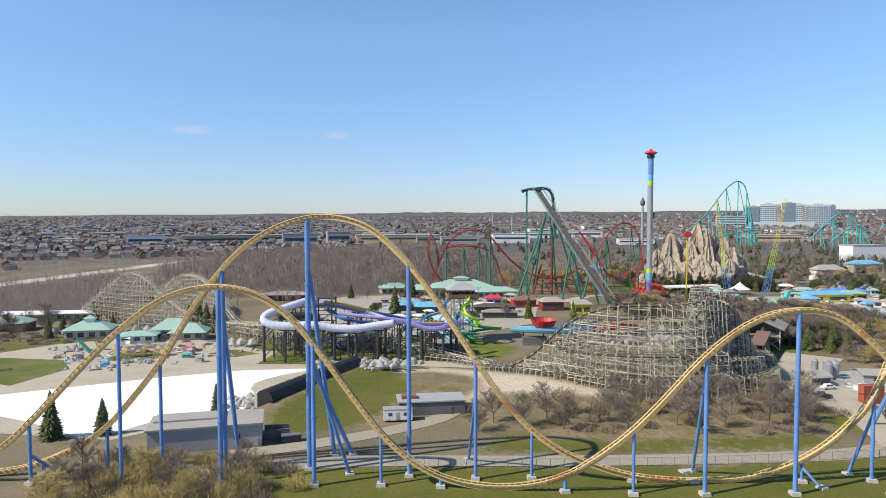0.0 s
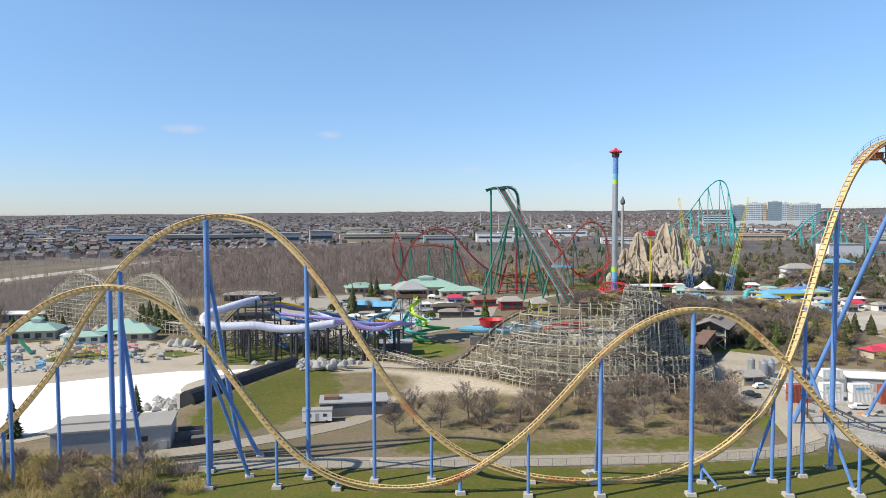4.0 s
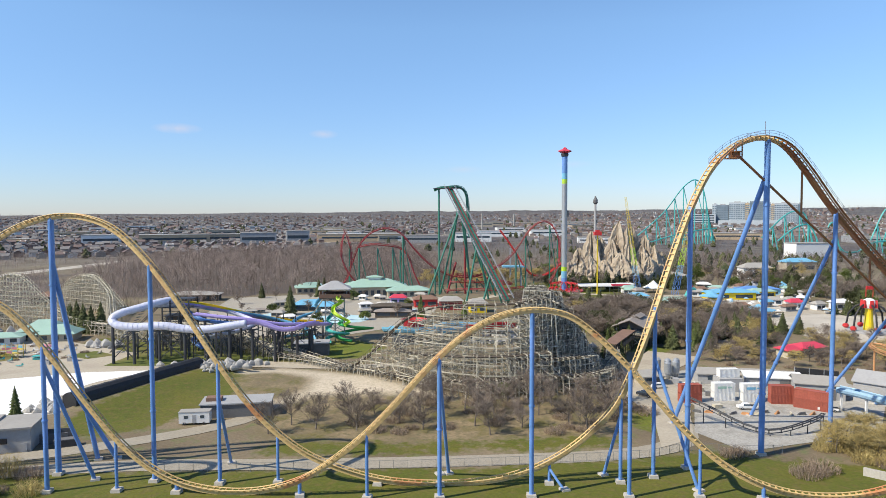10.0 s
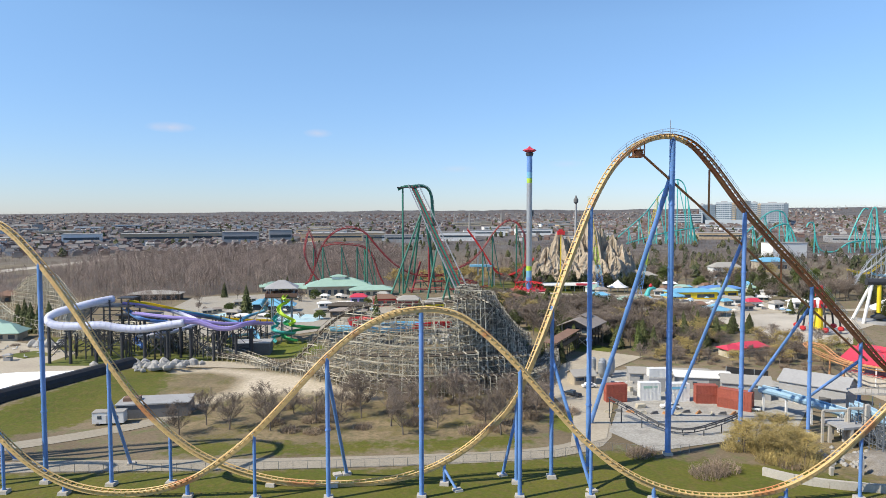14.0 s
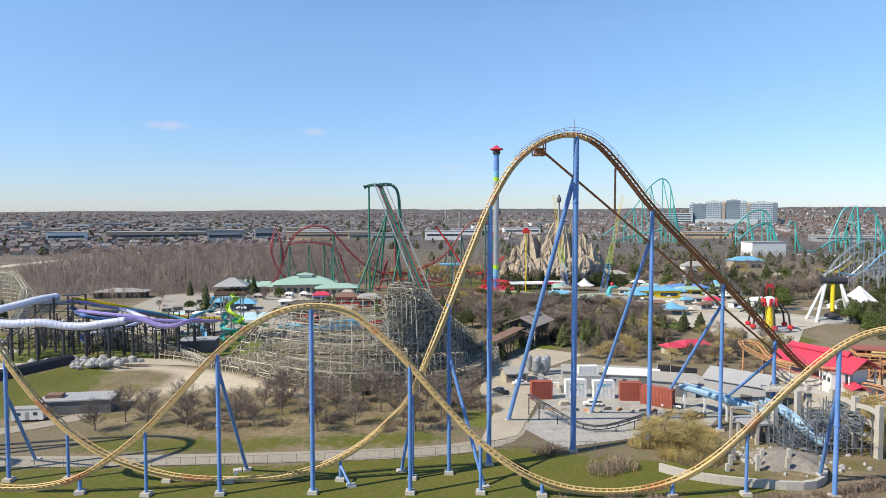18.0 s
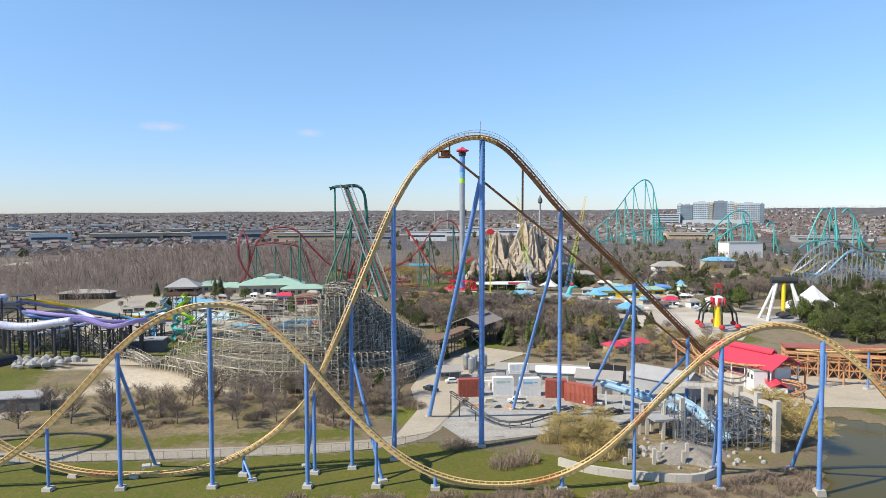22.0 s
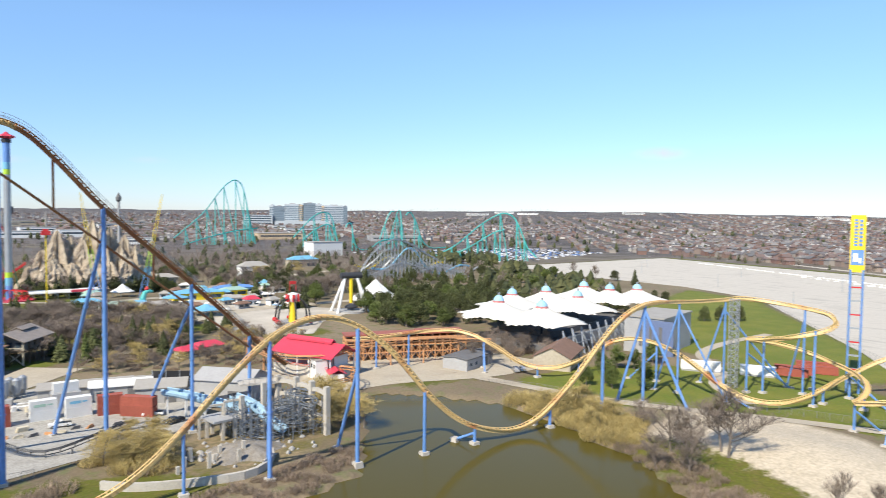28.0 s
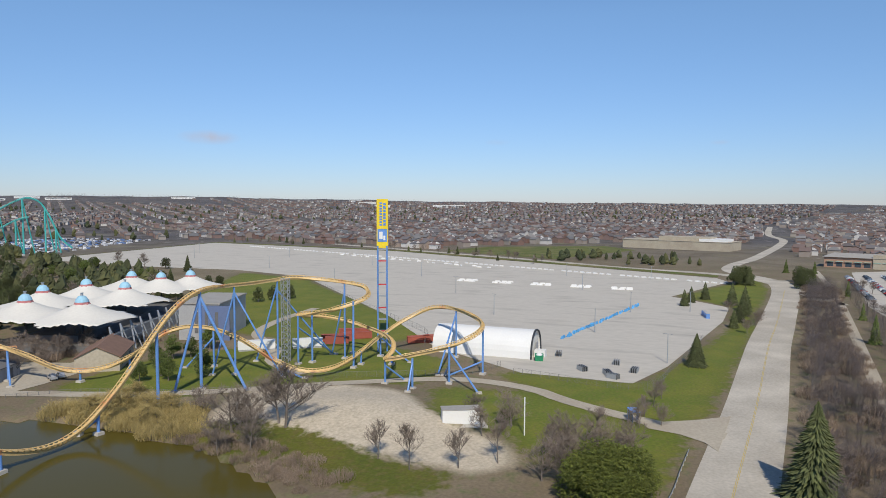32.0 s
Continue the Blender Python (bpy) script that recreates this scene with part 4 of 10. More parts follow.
# helix columns
for top, legs in (((293.5, 119.4, 27), (((291, 126), 0.95), ((295.5, 104), 0.95))), ((313, 116.3, 26.8), (((311, 123.5), 0.96), ((329, 104), 0.9))), ((324, 97, 25.6), (((329, 104.5), 0.9),)),
                  ((312.9, 88.5, 21), ()), ((315.3, 104.7, 16.8), ()), ((311.7, 107.9, 15.4), (((329, 103), 0.8),)), ((332.5, 98, 10.2), ()), ((321, 78.6, 7.8), ()), ((298.2, 71.4, 6.9), (((304, 67), 0.8),)),
                  ((295.3, 61.8, 8.2), (((290.3, 61.4), 0.95),)), ((304.3, 53.6, 10.4), (((297, 42.6), 0.95), ((313, 58), 0.55))), ((318, 46.9, 14), (((313.5, 57), 0.3),))) + (((338, 61.5, 16.1), (((313, 60), 0.96),)),
                  ((318, 88.2, 3.8), ()), ((331, 86.8, 7.2), (((326, 74), 0.95),)), ((295, 104, 3.6), (((296.5, 97), 0.8),)), ((300, 132, 12), (((296, 140), 0.8),)), ((271.5, 157.4, 2.6), ()), ((286, 152.7, 4.2), ()), ((265.3, 178, 9.4), (((261, 172), 0.8),)), ((244.3, 194, 11), ()), ((233, 197.1, 10.2), ())):
    column(top, r=0.32, legs=legs)

# lift catwalk, handrails, sheave house and tension rod
cat = Shape()
for side in (-1.75, 1.75):
    run = [p + Vector((-0.3 * side / 1.75, side, -0.2)) for p in out_path[top_i - 16:]]
    for i, a in enumerate(run):
        cat.v += [tuple(a + Vector((0, w_, h_))) for w_, h_ in ((-0.45, 0.04), (0.45, 0.04), (0.45, -0.04), (-0.45, -0.04))]
        if i:
            cat.f += [(4 * i - 4 + j, 4 * i + j, 4 * i + (j + 1) % 4, 4 * i - 4 + (j + 1) % 4) for j in range(4)]
    part("walkway", cat, RUSTY, coaster, "rusty lift walkway")
    cat = Shape()
    hr = Shape()
    for h in (0.6, 1.15):
        hr.tube([p + Vector((0, side * 0.25, h)) for p in run], 0.045, 4)
    for p in run[::2]:
        hr.beam(p + Vector((0, side * 0.25, 0)), p + Vector((0, side * 0.25, 1.15)), 0.07)
    part("handrail", hr, STEEL, coaster)
plat = part("lift_platform", Shape().box((114, 146.5, 65.6), (2.6, 3.0, 0.25)), RUSTY, coaster, "rusty maintenance platform")
part("upper_deck", Shape().box((114, 146.5, 67.0), (2.6, 3.0, 0.2)), RUSTY, plat)
part("drive_box", Shape().box((114.2, 146.5, 65.85), (1.7, 2.0, 1.1)), RUSTY, plat, "rusty machine box")
for x, y, zt in ((112.8, 145.1, 67.6), (115.2, 145.1, 68.6), (112.8, 147.9, 67.6), (115.2, 147.9, 68.6)):
    part("hanger", Shape().beam((x, y, 65.6), (x, y, zt), 0.22), RUSTY, plat)
part("tension_rod", Shape().tube([(115.2, 147.0, 66.4), (140.6, 155.3, 47.2), (156.6, 160.5, 34.7), (180, 168.1, 16.6)], 0.28, 8), RUSTY, coaster)
for x, y, zt, zb in ((132.4, 152.7, 63.4, 53.2), (152.7, 159.2, 44.6, 37.9)):
    part("rod_strut", Shape().tube([(x, y, zt), (x, y, zb)], 0.24, 8), RUSTY, coaster)
part("top_mast", Shape().beam((122.3, 149.6, 71), (122.3, 149.6, 74), 0.12), STEEL, coaster)

# ---- the wooden coaster ----
def trestle(name, path, parent, mat, rail_mat, half=2.2, lean=0.0, gap=2.6, level=2.8, diag=True, posts=(-1, 1), base=None, sparse=False, dense=False):
    """Rails on a timber trestle: bents under the path, ledgers between them and slanted braces."""
    frame_, rail, deck = Shape(), ([], [], [], []), Shape()
    prev = None
    pts = blur(spline(path, gap), 2)
    m = len(pts)
    for i, p in enumerate(pts):
        d = (pts[min(i + 1, m - 1)] - pts[max(i - 1, 0)])
        d.z = 0
        d.normalize()
        s = Vector((d.y, -d.x, 0))
        g = ground_z(p.x, p.y) - 0.2 if base is None else base
        cols = []
        for k in posts:
            topp = p + s * k * half
            foot = Vector((topp.x, topp.y, g)) + s * k * lean * max(0, p.z - g)
            frame_.beam(foot, topp, 0.15 if sparse else 0.19)
            cols.append((foot, topp))
        n = max(1, int((p.z - g) / level))
        rows = []
        for j in range(1, n + 1):
            z = g + j * level
            if z > p.z:
                break
            row = []
            for foot, topp in cols:
                u = (z - foot.z) / max(0.1, topp.z - foot.z)
                row.append(foot.lerp(topp, u))
            frame_.beam(row[0], row[-1], 0.09, 0.17)
            rows.append(row)
        if diag:
            for a, b in zip([[c[0] for c in cols]] + rows, rows):
                if rnd.random() < (0.25 if sparse else 0.7):
                    frame_.beam(a[0], b[-1], 0.09, 0.16)
        if prev:
            for a, b in zip(prev[0], rows):
                for k in (0, -1):
                    if rnd.random() < (0.96 if k == -1 or not sparse else 0.6):
                        frame_.beam(a[k], b[k], 0.1, 0.24 if sparse else 0.17)
            if dense:
                for j in range(1, min(len(prev[0]), len(rows))):
                    for k in range(len(posts)):
                        if rnd.random() < 0.6:
                            frame_.beam(prev[0][j - 1][k], rows[j][k], 0.09, 0.18)
            if diag and i % 3 == 0 and len(prev[0]) > 1 and len(rows) > 1:
                frame_.beam(prev[0][0][0], rows[min(1, len(rows) - 1)][0], 0.12, 0.2)
                frame_.beam(prev[0][0][-1], rows[min(1, len(rows) - 1)][-1], 0.12, 0.2)
            if diag and i % 4 == 2 and len(rows) > 3:
                frame_.beam(prev[0][-1][0], rows[max(0, len(rows) - 3)][0], 0.12, 0.2)
        frame_.beam(p - s * half * 1.05, p + s * half * 1.05, 0.2, 0.3)
        deck.beam(p - s * 1.7 + Vector((0, 0, 0.1)), p + s * 1.7 + Vector((0, 0, 0.1)), 0.5, 0.08)
        for k in (-1.6, 1.6):
            deck.beam(p + s * k, p + s * k + Vector((0, 0, 1.05)), 0.1)
        for j, (k, z) in enumerate(((-0.75, 0.0), (0.75, 0.0), (-1.6, 1.0), (1.6, 1.0))):
            rail[j].append(p + s * k + Vector((0, 0, z)))
        prev = (rows, p, s)
    sec = thing(name, "", "")
    sec.parent = parent
    part("trestle_timber", frame_, mat, sec, kind="stuff")
    for j in range(4):
        part("rail" if j < 2 else "handrail", Shape().tube(rail[j], 0.25 if j < 2 else 0.06, 4), rail_mat, sec)
    part("cross_tie", deck, mat, sec, kind="stuff")


wood = thing("wooden_roller_coaster", "weathered grey timber roller coaster with dense trestle", "roller coaster", (0, 0, 0))
trestle("lift_hill", [(104, 272, 6), (98.5, 258, 12), (91.5, 241, 20), (86, 226, 27.6), (83, 217, 31.2), (80.5, 211, 30.4)], wood, GREYTIMBER, DARKTIMBER, 2.6, 0.14, 1.6, 1.7, posts=(-1, -0.3, 0.3, 1), dense=True)
trestle("first_drop", [(84, 209.5, 30), (88, 215, 29.4), (91, 226, 25), (97, 242, 17), (104, 258, 9.6), (109, 270, 6)], wood, GREYTIMBER, DARKTIMBER, 2.2, 0.12, 1.8, 1.8, posts=(-1, 0, 1), dense=True)
trestle("front_drop", [(78, 206.5, 28), (86, 208.5, 27.4), (91.5, 211.5, 22.4), (96.5, 215, 14.8), (100.5, 218.5, 8.8), (104, 223, 6)], wood, GREYTIMBER, DARKTIMBER, 2.4, 0.1, 1.4, 1.6, posts=(-1, -0.3, 0.3, 1), dense=True)
trestle("fan_turn", [(84, 213, 28.6), (80, 206, 27.6), (75.5, 203, 27.2), (69, 202, 27), (63.5, 202.5, 26.8), (57, 204, 26.6), (51.4, 206, 26), (44.5, 209, 23.4), (39.6, 212, 20), (35.2, 214.5, 15.6), (31.6, 217, 11), (26.3, 220.5, 6), (20.8, 225, 3.2), (15.8, 231, 2.6)], wood, TIMBER, DARKTIMBER, 2.4, 0.16, 3.0, 2.7, posts=(-1, 1), sparse=True)
trestle("inner_turn", [(92, 214, 24), (88, 207, 23), (78, 209, 22.5), (64, 211, 22), (52, 216, 20), (46, 224, 18), (50, 236, 17), (66, 240, 17), (84, 238, 17), (98, 232, 15)], wood, TIMBER, DARKTIMBER, 2.2, 0.12, 4.6, 3.3, sparse=True)
trestle("middle_turn", [(84, 199.6, 13), (74, 198, 12.4), (60, 199, 12), (48, 204, 11.6), (40, 212, 11), (38, 224, 10.5), (46, 236, 10.5), (64, 244, 11), (90, 242, 11)], wood, TIMBER, DARKTIMBER, 2.0, 0.1, 3.6, 3.0, sparse=True)
trestle("low_turn", [(-10, 252, 2.6), (6, 243, 2.4), (18, 232, 2.8), (30, 218, 3.6), (46, 203, 4.6), (60, 195.5, 5.6)], wood, TIMBER, DARKTIMBER, 2.0, 0.1, 2.4, 2.0)
trestle("low_turn", [(60, 196.5, 5.6), (74, 197, 5.8), (86, 200.5, 5.6), (96, 203, 5.5), (103, 209, 5.5), (107.5, 220, 5.5), (111.5, 229, 5.6), (114, 240, 5.6)], wood, GREYTIMBER, DARKTIMBER, 2.2, 0.15, 2.0, 1.6)
trestle("grey_turn", [(100, 213, 9.4), (95, 208, 10), (84, 203.5, 10.4), (72, 201, 10.6)], wood, GREYTIMBER, DARKTIMBER, 2.2, 0.1, 1.8, 1.8, dense=True)
trestle("outward_run", [(15.8, 231, 2.8), (4, 247, 2.6), (-14, 262, 4), (-34, 276, 7), (-50, 284, 9), (-70, 292, 7), (-95, 305, 5), (-120, 318, 7), (-136, 325, 16), (-149, 330, 25), (-160, 336, 24), (-176, 344, 14), (-188, 352, 6)], wood, TIMBER, TIMBER, 1.8, 0.1, 2.6, 2.2)
trestle("homeward_run", [(-8, 255, 2.4), (-24, 267, 6), (-44, 279, 8.5), (-64, 288, 8), (-88, 300, 5), (-110, 340, 6), (-128, 375, 12), (-140, 386, 18), (-150, 391, 19.4), (-160, 397, 16), (-172, 404, 8)], wood, TIMBER, TIMBER, 1.8, 0.1, 2.6, 2.2)
trestle("far_hump", [(-116, 365, 5), (-128, 376, 12), (-141, 388, 19), (-150, 396, 19.6), (-162, 405, 15), (-176, 415, 6)], wood, TIMBER, TIMBER, 1.8, 0.1, 2.6, 2.2)

# station hut of the wooden coaster, with its covered ramp
hut = thing("coaster_station", "grey timber coaster station with pitched shingle roof", "station", (133, 275, ground_z(133, 275)), 58)
part("floor_deck", Shape().box((0, 0, 4.6), (17, 12, 0.4)), DARKTIMBER, hut)
part("wall", Shape().gable_wall((1, 0, 5.0), (14.5, 10.5, 3.4), 0, 2.8), DARKGREY, hut)
part("roof", Shape().gable((0, 0, 8.4), (18, 12.5, 3.0), 0, 1.0, 0.3), GREYSHINGLE, hut)
part("upper_roof", Shape().gable((3, 0, 11.3), (8, 3, 1.0), 0, 0.6, 0.2), GREYSHINGLE, hut)
for x in (-8, -4, 0, 4, 8):
    for y in (-5.6, 5.6):
        part("post", Shape().box((x, y, -0.2), (0.4, 0.4, 8.6)), TIMBER if x < -7 else DARKTIMBER, hut)
for y0 in (-5.6, 0):
    part("cross_brace", Shape().beam((-8, y0, 0.2), (-8, y0 + 5.6, 4.6), 0.25).beam((-8, y0 + 5.6, 0.2), (-8, y0, 4.6), 0.25), TIMBER, hut)
for y in (-3, 0, 3):
    part("opening", Shape().box((-6.3, y, 5.6), (0.16, 1.8, 2.0)), GLASS, hut)
part("railing", Shape().beam((-8.3, -5.8, 6.0), (-8.3, 5.8, 6.0), 0.12).beam((-8.3, -5.8, 5.5), (-8.3, 5.8, 5.5), 0.1), TIMBER, hut)
ramp = thing("covered_ramp", "brown-roofed timber queue ramp", "ramp", (0, 0, 0))
a, b = Vector((127.5, 266, 5.0)), Vector((113.5, 242, 4.4))
part("ramp_roof", Shape().beam(a + Vector((0, 0, 3)), b + Vector((0, 0, 2.8)), 5.0, 0.25), BROWNROOF, ramp)
part("ramp_deck", Shape().beam(a, b, 4.2, 0.3), DARKTIMBER, ramp)
part("ramp_side", Shape().beam(a + Vector((1.8, -1.1, 0.7)), b + Vector((1.8, -1.1, 0.7)), 0.15, 1.3), DARKTIMBER, ramp)
for i in range(11):
    p = a.lerp(b, i / 10)
    for k in (-2, 2):
        part("ramp_post", Shape().beam((p.x + k * 0.9, p.y - k * 0.5, ground_z(p.x, p.y)), (p.x + k * 0.9, p.y - k * 0.5, p.z + 2.9), 0.25), DARKTIMBER, ramp)

# ---- wave pool surroundings ----
cover = thing("wave_wall", "long black covered wave machine wall", "wall", (0, 0, 0))
wall_a, wall_b = Vector((-50, 186, 0)), Vector((-30.5, 232, 0))
body = Shape()
body.tube([wall_a + Vector((0, 0, 2.6)), wall_b + Vector((0, 0, 2.6))], 2.9, 14)
part("cover", body, BLACK, cover)
for i in range(1, 12):
    p = wall_a.lerp(wall_b, i / 12) + Vector((0, 0, 2.6))
    d = (wall_b - wall_a).normalized() * 0.14
    part("rib", Shape().tube([p - d, p + d], 2.98, 14), BLACK, cover)
part("parapet", Shape().beam(wall_a + Vector((-2.6, 1.0, 2.2)), wall_b + Vector((-2.6, 1.0, 2.2)), 1.0, 4.4), CONCRETE, cover)


def rocks(name, at, size, n, mat, label, seed=1, height_=1.0):
    """A heap of angular boulders as one thing with each rock a part."""
    r = random.Random(seed)
    heap = thing(name, label, "rocks", (at[0], at[1], ground_z(at[0], at[1])))
    for _ in range(n):
        x, y = r.gauss(0, size[0] / 2.6), r.gauss(0, size[1] / 2.6)
        k = r.uniform(0.5, 1.3) * size[2]
        s = Shape()
        prof = [(k * r.uniform(0.7, 1.0), -0.3), (k * r.uniform(0.8, 1.1), k * 0.35 * height_), (k * r.uniform(0.45, 0.75), k * 0.8 * height_), (k * 0.12, k * 1.15 * height_)]
        s.lathe((x, y, 0), prof, 7, 0.22, r.choice((2, 3)))
        part("rock", s, mat, heap)
    return heap


rocks("rock_outcrop", (-24.5, 231, 0), (15, 7, 1.4), 60, PALEROCK, "pale grey artificial rock outcrop", 4, 1.0)
rocks("rock_outcrop", (-56.5, 190, 0), (10, 8, 1.2), 34, PALEROCK, "grey artificial rock beside the drained pool", 5)
rocks("rock_outcrop", (-132, 300, 0), (22, 8, 2.4), 30, GREYROCK, "grey artificial rocks beside the green-roofed pavilion", 6)
rocks("rock_outcrop", (-112, 246, 0), (10, 4, 1.5), 14, GREYROCK, "grey planter rocks on the pool deck", 7)
rocks("rock_outcrop", (-122, 236, 0), (14, 4, 1.3), 16, GREYROCK, "grey planter rocks on the pool deck", 8)

rocks("rock_outcrop", (87, 288, 0), (26, 18, 2.6), 60, PALEROCK, "pale artificial rocks inside the timber coaster", 15, 1.3)
rocks("rock_outcrop", (-160, 312, 0), (30, 10, 2.2), 44, PALEROCK, "pale artificial rocks round the snack pavilion", 16, 1.2)
rocks("rock_outcrop", (-84, 279, 0), (9, 5, 1.8), 18, PALEROCK, "pale artificial rocks beside the deck", 17, 1.2)
rocks("rock_outcrop", (-152, 270, 0), (10, 5, 1.4), 18, GREYROCK, "grey rocks below the deck slide", 18)
pump = thing("pump_house", "low grey block service building with pale flat roof", "building", (-56, 158, 0), 14)
part("wall", Shape().box((0, 0, -0.3), (25, 11, 5.6)), GREY, pump)
part("roof", Shape().box((0, 0, 5.3), (25.8, 11.8, 0.45)), ROOFGREY, pump)
part("roof_slab", Shape().box((-4, 2.6, 5.75), (16, 6, 0.4)), ROOFGREY, pump)
part("vent", Shape().box((7, -5.65, 2.2), (1.4, 0.3, 1.2)), BLACK, pump)
part("door", Shape().box((11.2, -5.6, 0), (1.1, 0.2, 2.1)), GREY, pump)
part("fence_panel", Shape().box((16, -1, 0), (6, 0.3, 2.4)), DARKGREY, pump)
part("fence_panel", Shape().box((16, 3, 0), (6, 0.3, 2.4)), DARKGREY, pump)
bins = thing("skip", "dark steel rubbish skip beside the pump house", "skip", (-36.5, 159, 0), 20)
part("body", Shape().box((0, 0, 0), (4.4, 2.2, 1.7), 0, 1.1), DARKSTEEL, bins)
part("lid", Shape().box((0, 0, 1.72), (4.6, 2.3, 0.12)), DARKGREY, bins)

shed = thing("service_building", "low grey service building with flat roof", "building", (-3.5, 184, ground_z(-3.5, 184)), 8)
part("wall", Shape().box((0, 0, -0.5), (18, 8, 4.0)), DARKGREY, shed)
part("roof", Shape().box((0, 0, 3.5), (18.6, 8.6, 0.35)), GREY, shed)
part("roof_box", Shape().box((-6, 0, 3.85), (4, 3, 0.9)), BROWNROOF, shed)
part("door", Shape().box((5, -4.05, 0), (1.0, 0.14, 2.1)), DARKGREY, shed)
van = thing("site_trailer", "small white site trailer by the drive", "trailer", (-12, 175.5, ground_z(-12, 175.5)), 6)
part("body", Shape().box((0, 0, 0.5), (7.6, 3.0, 2.8)), WHITE, van)
part("roof", Shape().box((0, 0, 3.3), (7.8, 3.2, 0.14)), ROOFGREY, van)
for x in (-2, 2):
    part("window", Shape().box((x, -1.52, 1.7), (1.0, 0.06, 0.8)), GLASS, van)
part("door", Shape().box((0, -1.52, 0.6), (0.9, 0.06, 2.0)), GREY, van)
for x in (-2.4, 2.4):
    part("wheel", Shape().tube([(x, -1.5, 0.4), (x, -1.2, 0.4)], 0.4, 10), BLACK, van)

# ---- green-roofed pavilions ----
def pavilion(at, size, rz, wall_mat, label, roof_mat=None, h=4.0, rise=3.4, cupola=False, ridge=0.3):
    ob = thing("pavilion", label, "pavilion", (at[0], at[1], ground_z(*at)), rz)
    part("wall", Shape().box((0, 0, -0.3), (size[0], size[1], h + 0.3)), wall_mat, ob)
    part("roof", Shape().hip((0, 0, h), (size[0], size[1], rise), 0, 1.3, ridge), roof_mat or GREENROOF, ob)
    n = max(2, int(size[0] / 4))
    for i in range(n):
        x = -size[0] / 2 + (i + 0.5) * size[0] / n
        part("opening", Shape().box((x, -size[1] / 2 - 0.03, 0.9), (size[0] / n * 0.55, 0.12, h * 0.5)), GLASS, ob)
    if cupola:
        part("cupola", Shape().box((0, 0, h + rise - 0.6), (size[0] * 0.22, size[1] * 0.22, 1.6)), WHITE, ob)
        part("cupola_roof", Shape().hip((0, 0, h + rise + 1.0), (size[0] * 0.26, size[1] * 0.26, 1.4), 0, 0.4, 0.0), roof_mat or GREENROOF, ob)
    return ob


pavilion((-158, 300), (18, 12), 12, TIMBER, "round green-roofed snack pavilion", cupola=True)
pavilion((-121, 301), (16, 11), 10, PALE, "green-roofed changing pavilion with pale walls", rise=4.2)
pavilion((-112, 296), (14, 10), 8, PALE, "small green-roofed pavilion with pale walls", h=3.4)
pavilion((-131, 288), (14, 7), 12, WHITE, "pale kiosk with flat grey-green roof", GREENROOF, 3.2, 1.6)
pavilion((-205, 318), (17, 11), 6, DARKTIMBER, "dark timber building with teal roof", GREENROOF, 4, 3)
pavilion((-222, 345), (36, 12), 8, TIMBER, "long low building with white roof", WHITE, 4, 1.2, ridge=0.8)
pavilion((-196, 350), (26, 9), 5, GREY, "long low white-roofed building", WHITE, 4, 1.0, ridge=0.8)
pavilion((12, 447), (40, 20), 8, PALE, "large pale building with green metal hip roof", h=6.5, rise=4.5, cupola=True, ridge=0.4)
pavilion((34, 438), (26, 14), 8, PALE, "green-roofed wing with cream walls", h=4.2, rise=2.4, ridge=0.5)
pavilion((-15, 452), (18, 12), 0, PALE, "cream building with green roof", h=4.4, rise=3.0)
pavilion((-34, 470), (20, 12), 15, PALE, "small green-roofed building by the woods", h=4, rise=3)
pavilion((-19, 380), (15, 8), 5, GLASS, "dark food kiosk under a blue roof", SKYBLUE, 3.6, 2.4, ridge=0.5)
pavilion((-9, 372), (12, 8), 5, GLASS, "dark food kiosk with a blue roof", SKYBLUE, 3.6, 2.2, ridge=0.5)
pavilion((-185, 425), (24, 10), 6, DARKTIMBER, "low brown lodge by the woods", BROWNROOF, 4, 3)
pavilion((-100, 430), (30, 10), 4, DARKTIMBER, "low dark building at the woods' edge", ROOFGREY, 4, 2)
pavilion((-75, 345), (18, 7), 4, DARKTIMBER, "dark slide loading shed", BLACK, 3.4, 1.0)

# ---- pool deck furniture ----
def deck_thing(name, label, at, mat, size, group=""):
    ob = thing(name, label, name.replace("_", " "), (at[0], at[1], ground_z(*at) + 0.09), rnd.uniform(-20, 20), group)
    part("body", Shape().box((0, 0, 0), (size[0], size[1], size[2] * 0.55)), mat, ob)
    part("canopy", Shape().hip((0, 0, size[2]), (size[0], size[1], size[2] * 0.25), 0, 0.2, 0.4), mat, ob)
    for x in (-1, 1):
        for y in (-1, 1):
            part("post", Shape().box((x * size[0] * 0.46, y * size[1] * 0.46, 0), (0.14, 0.14, size[2])), STEEL, ob)
    return ob


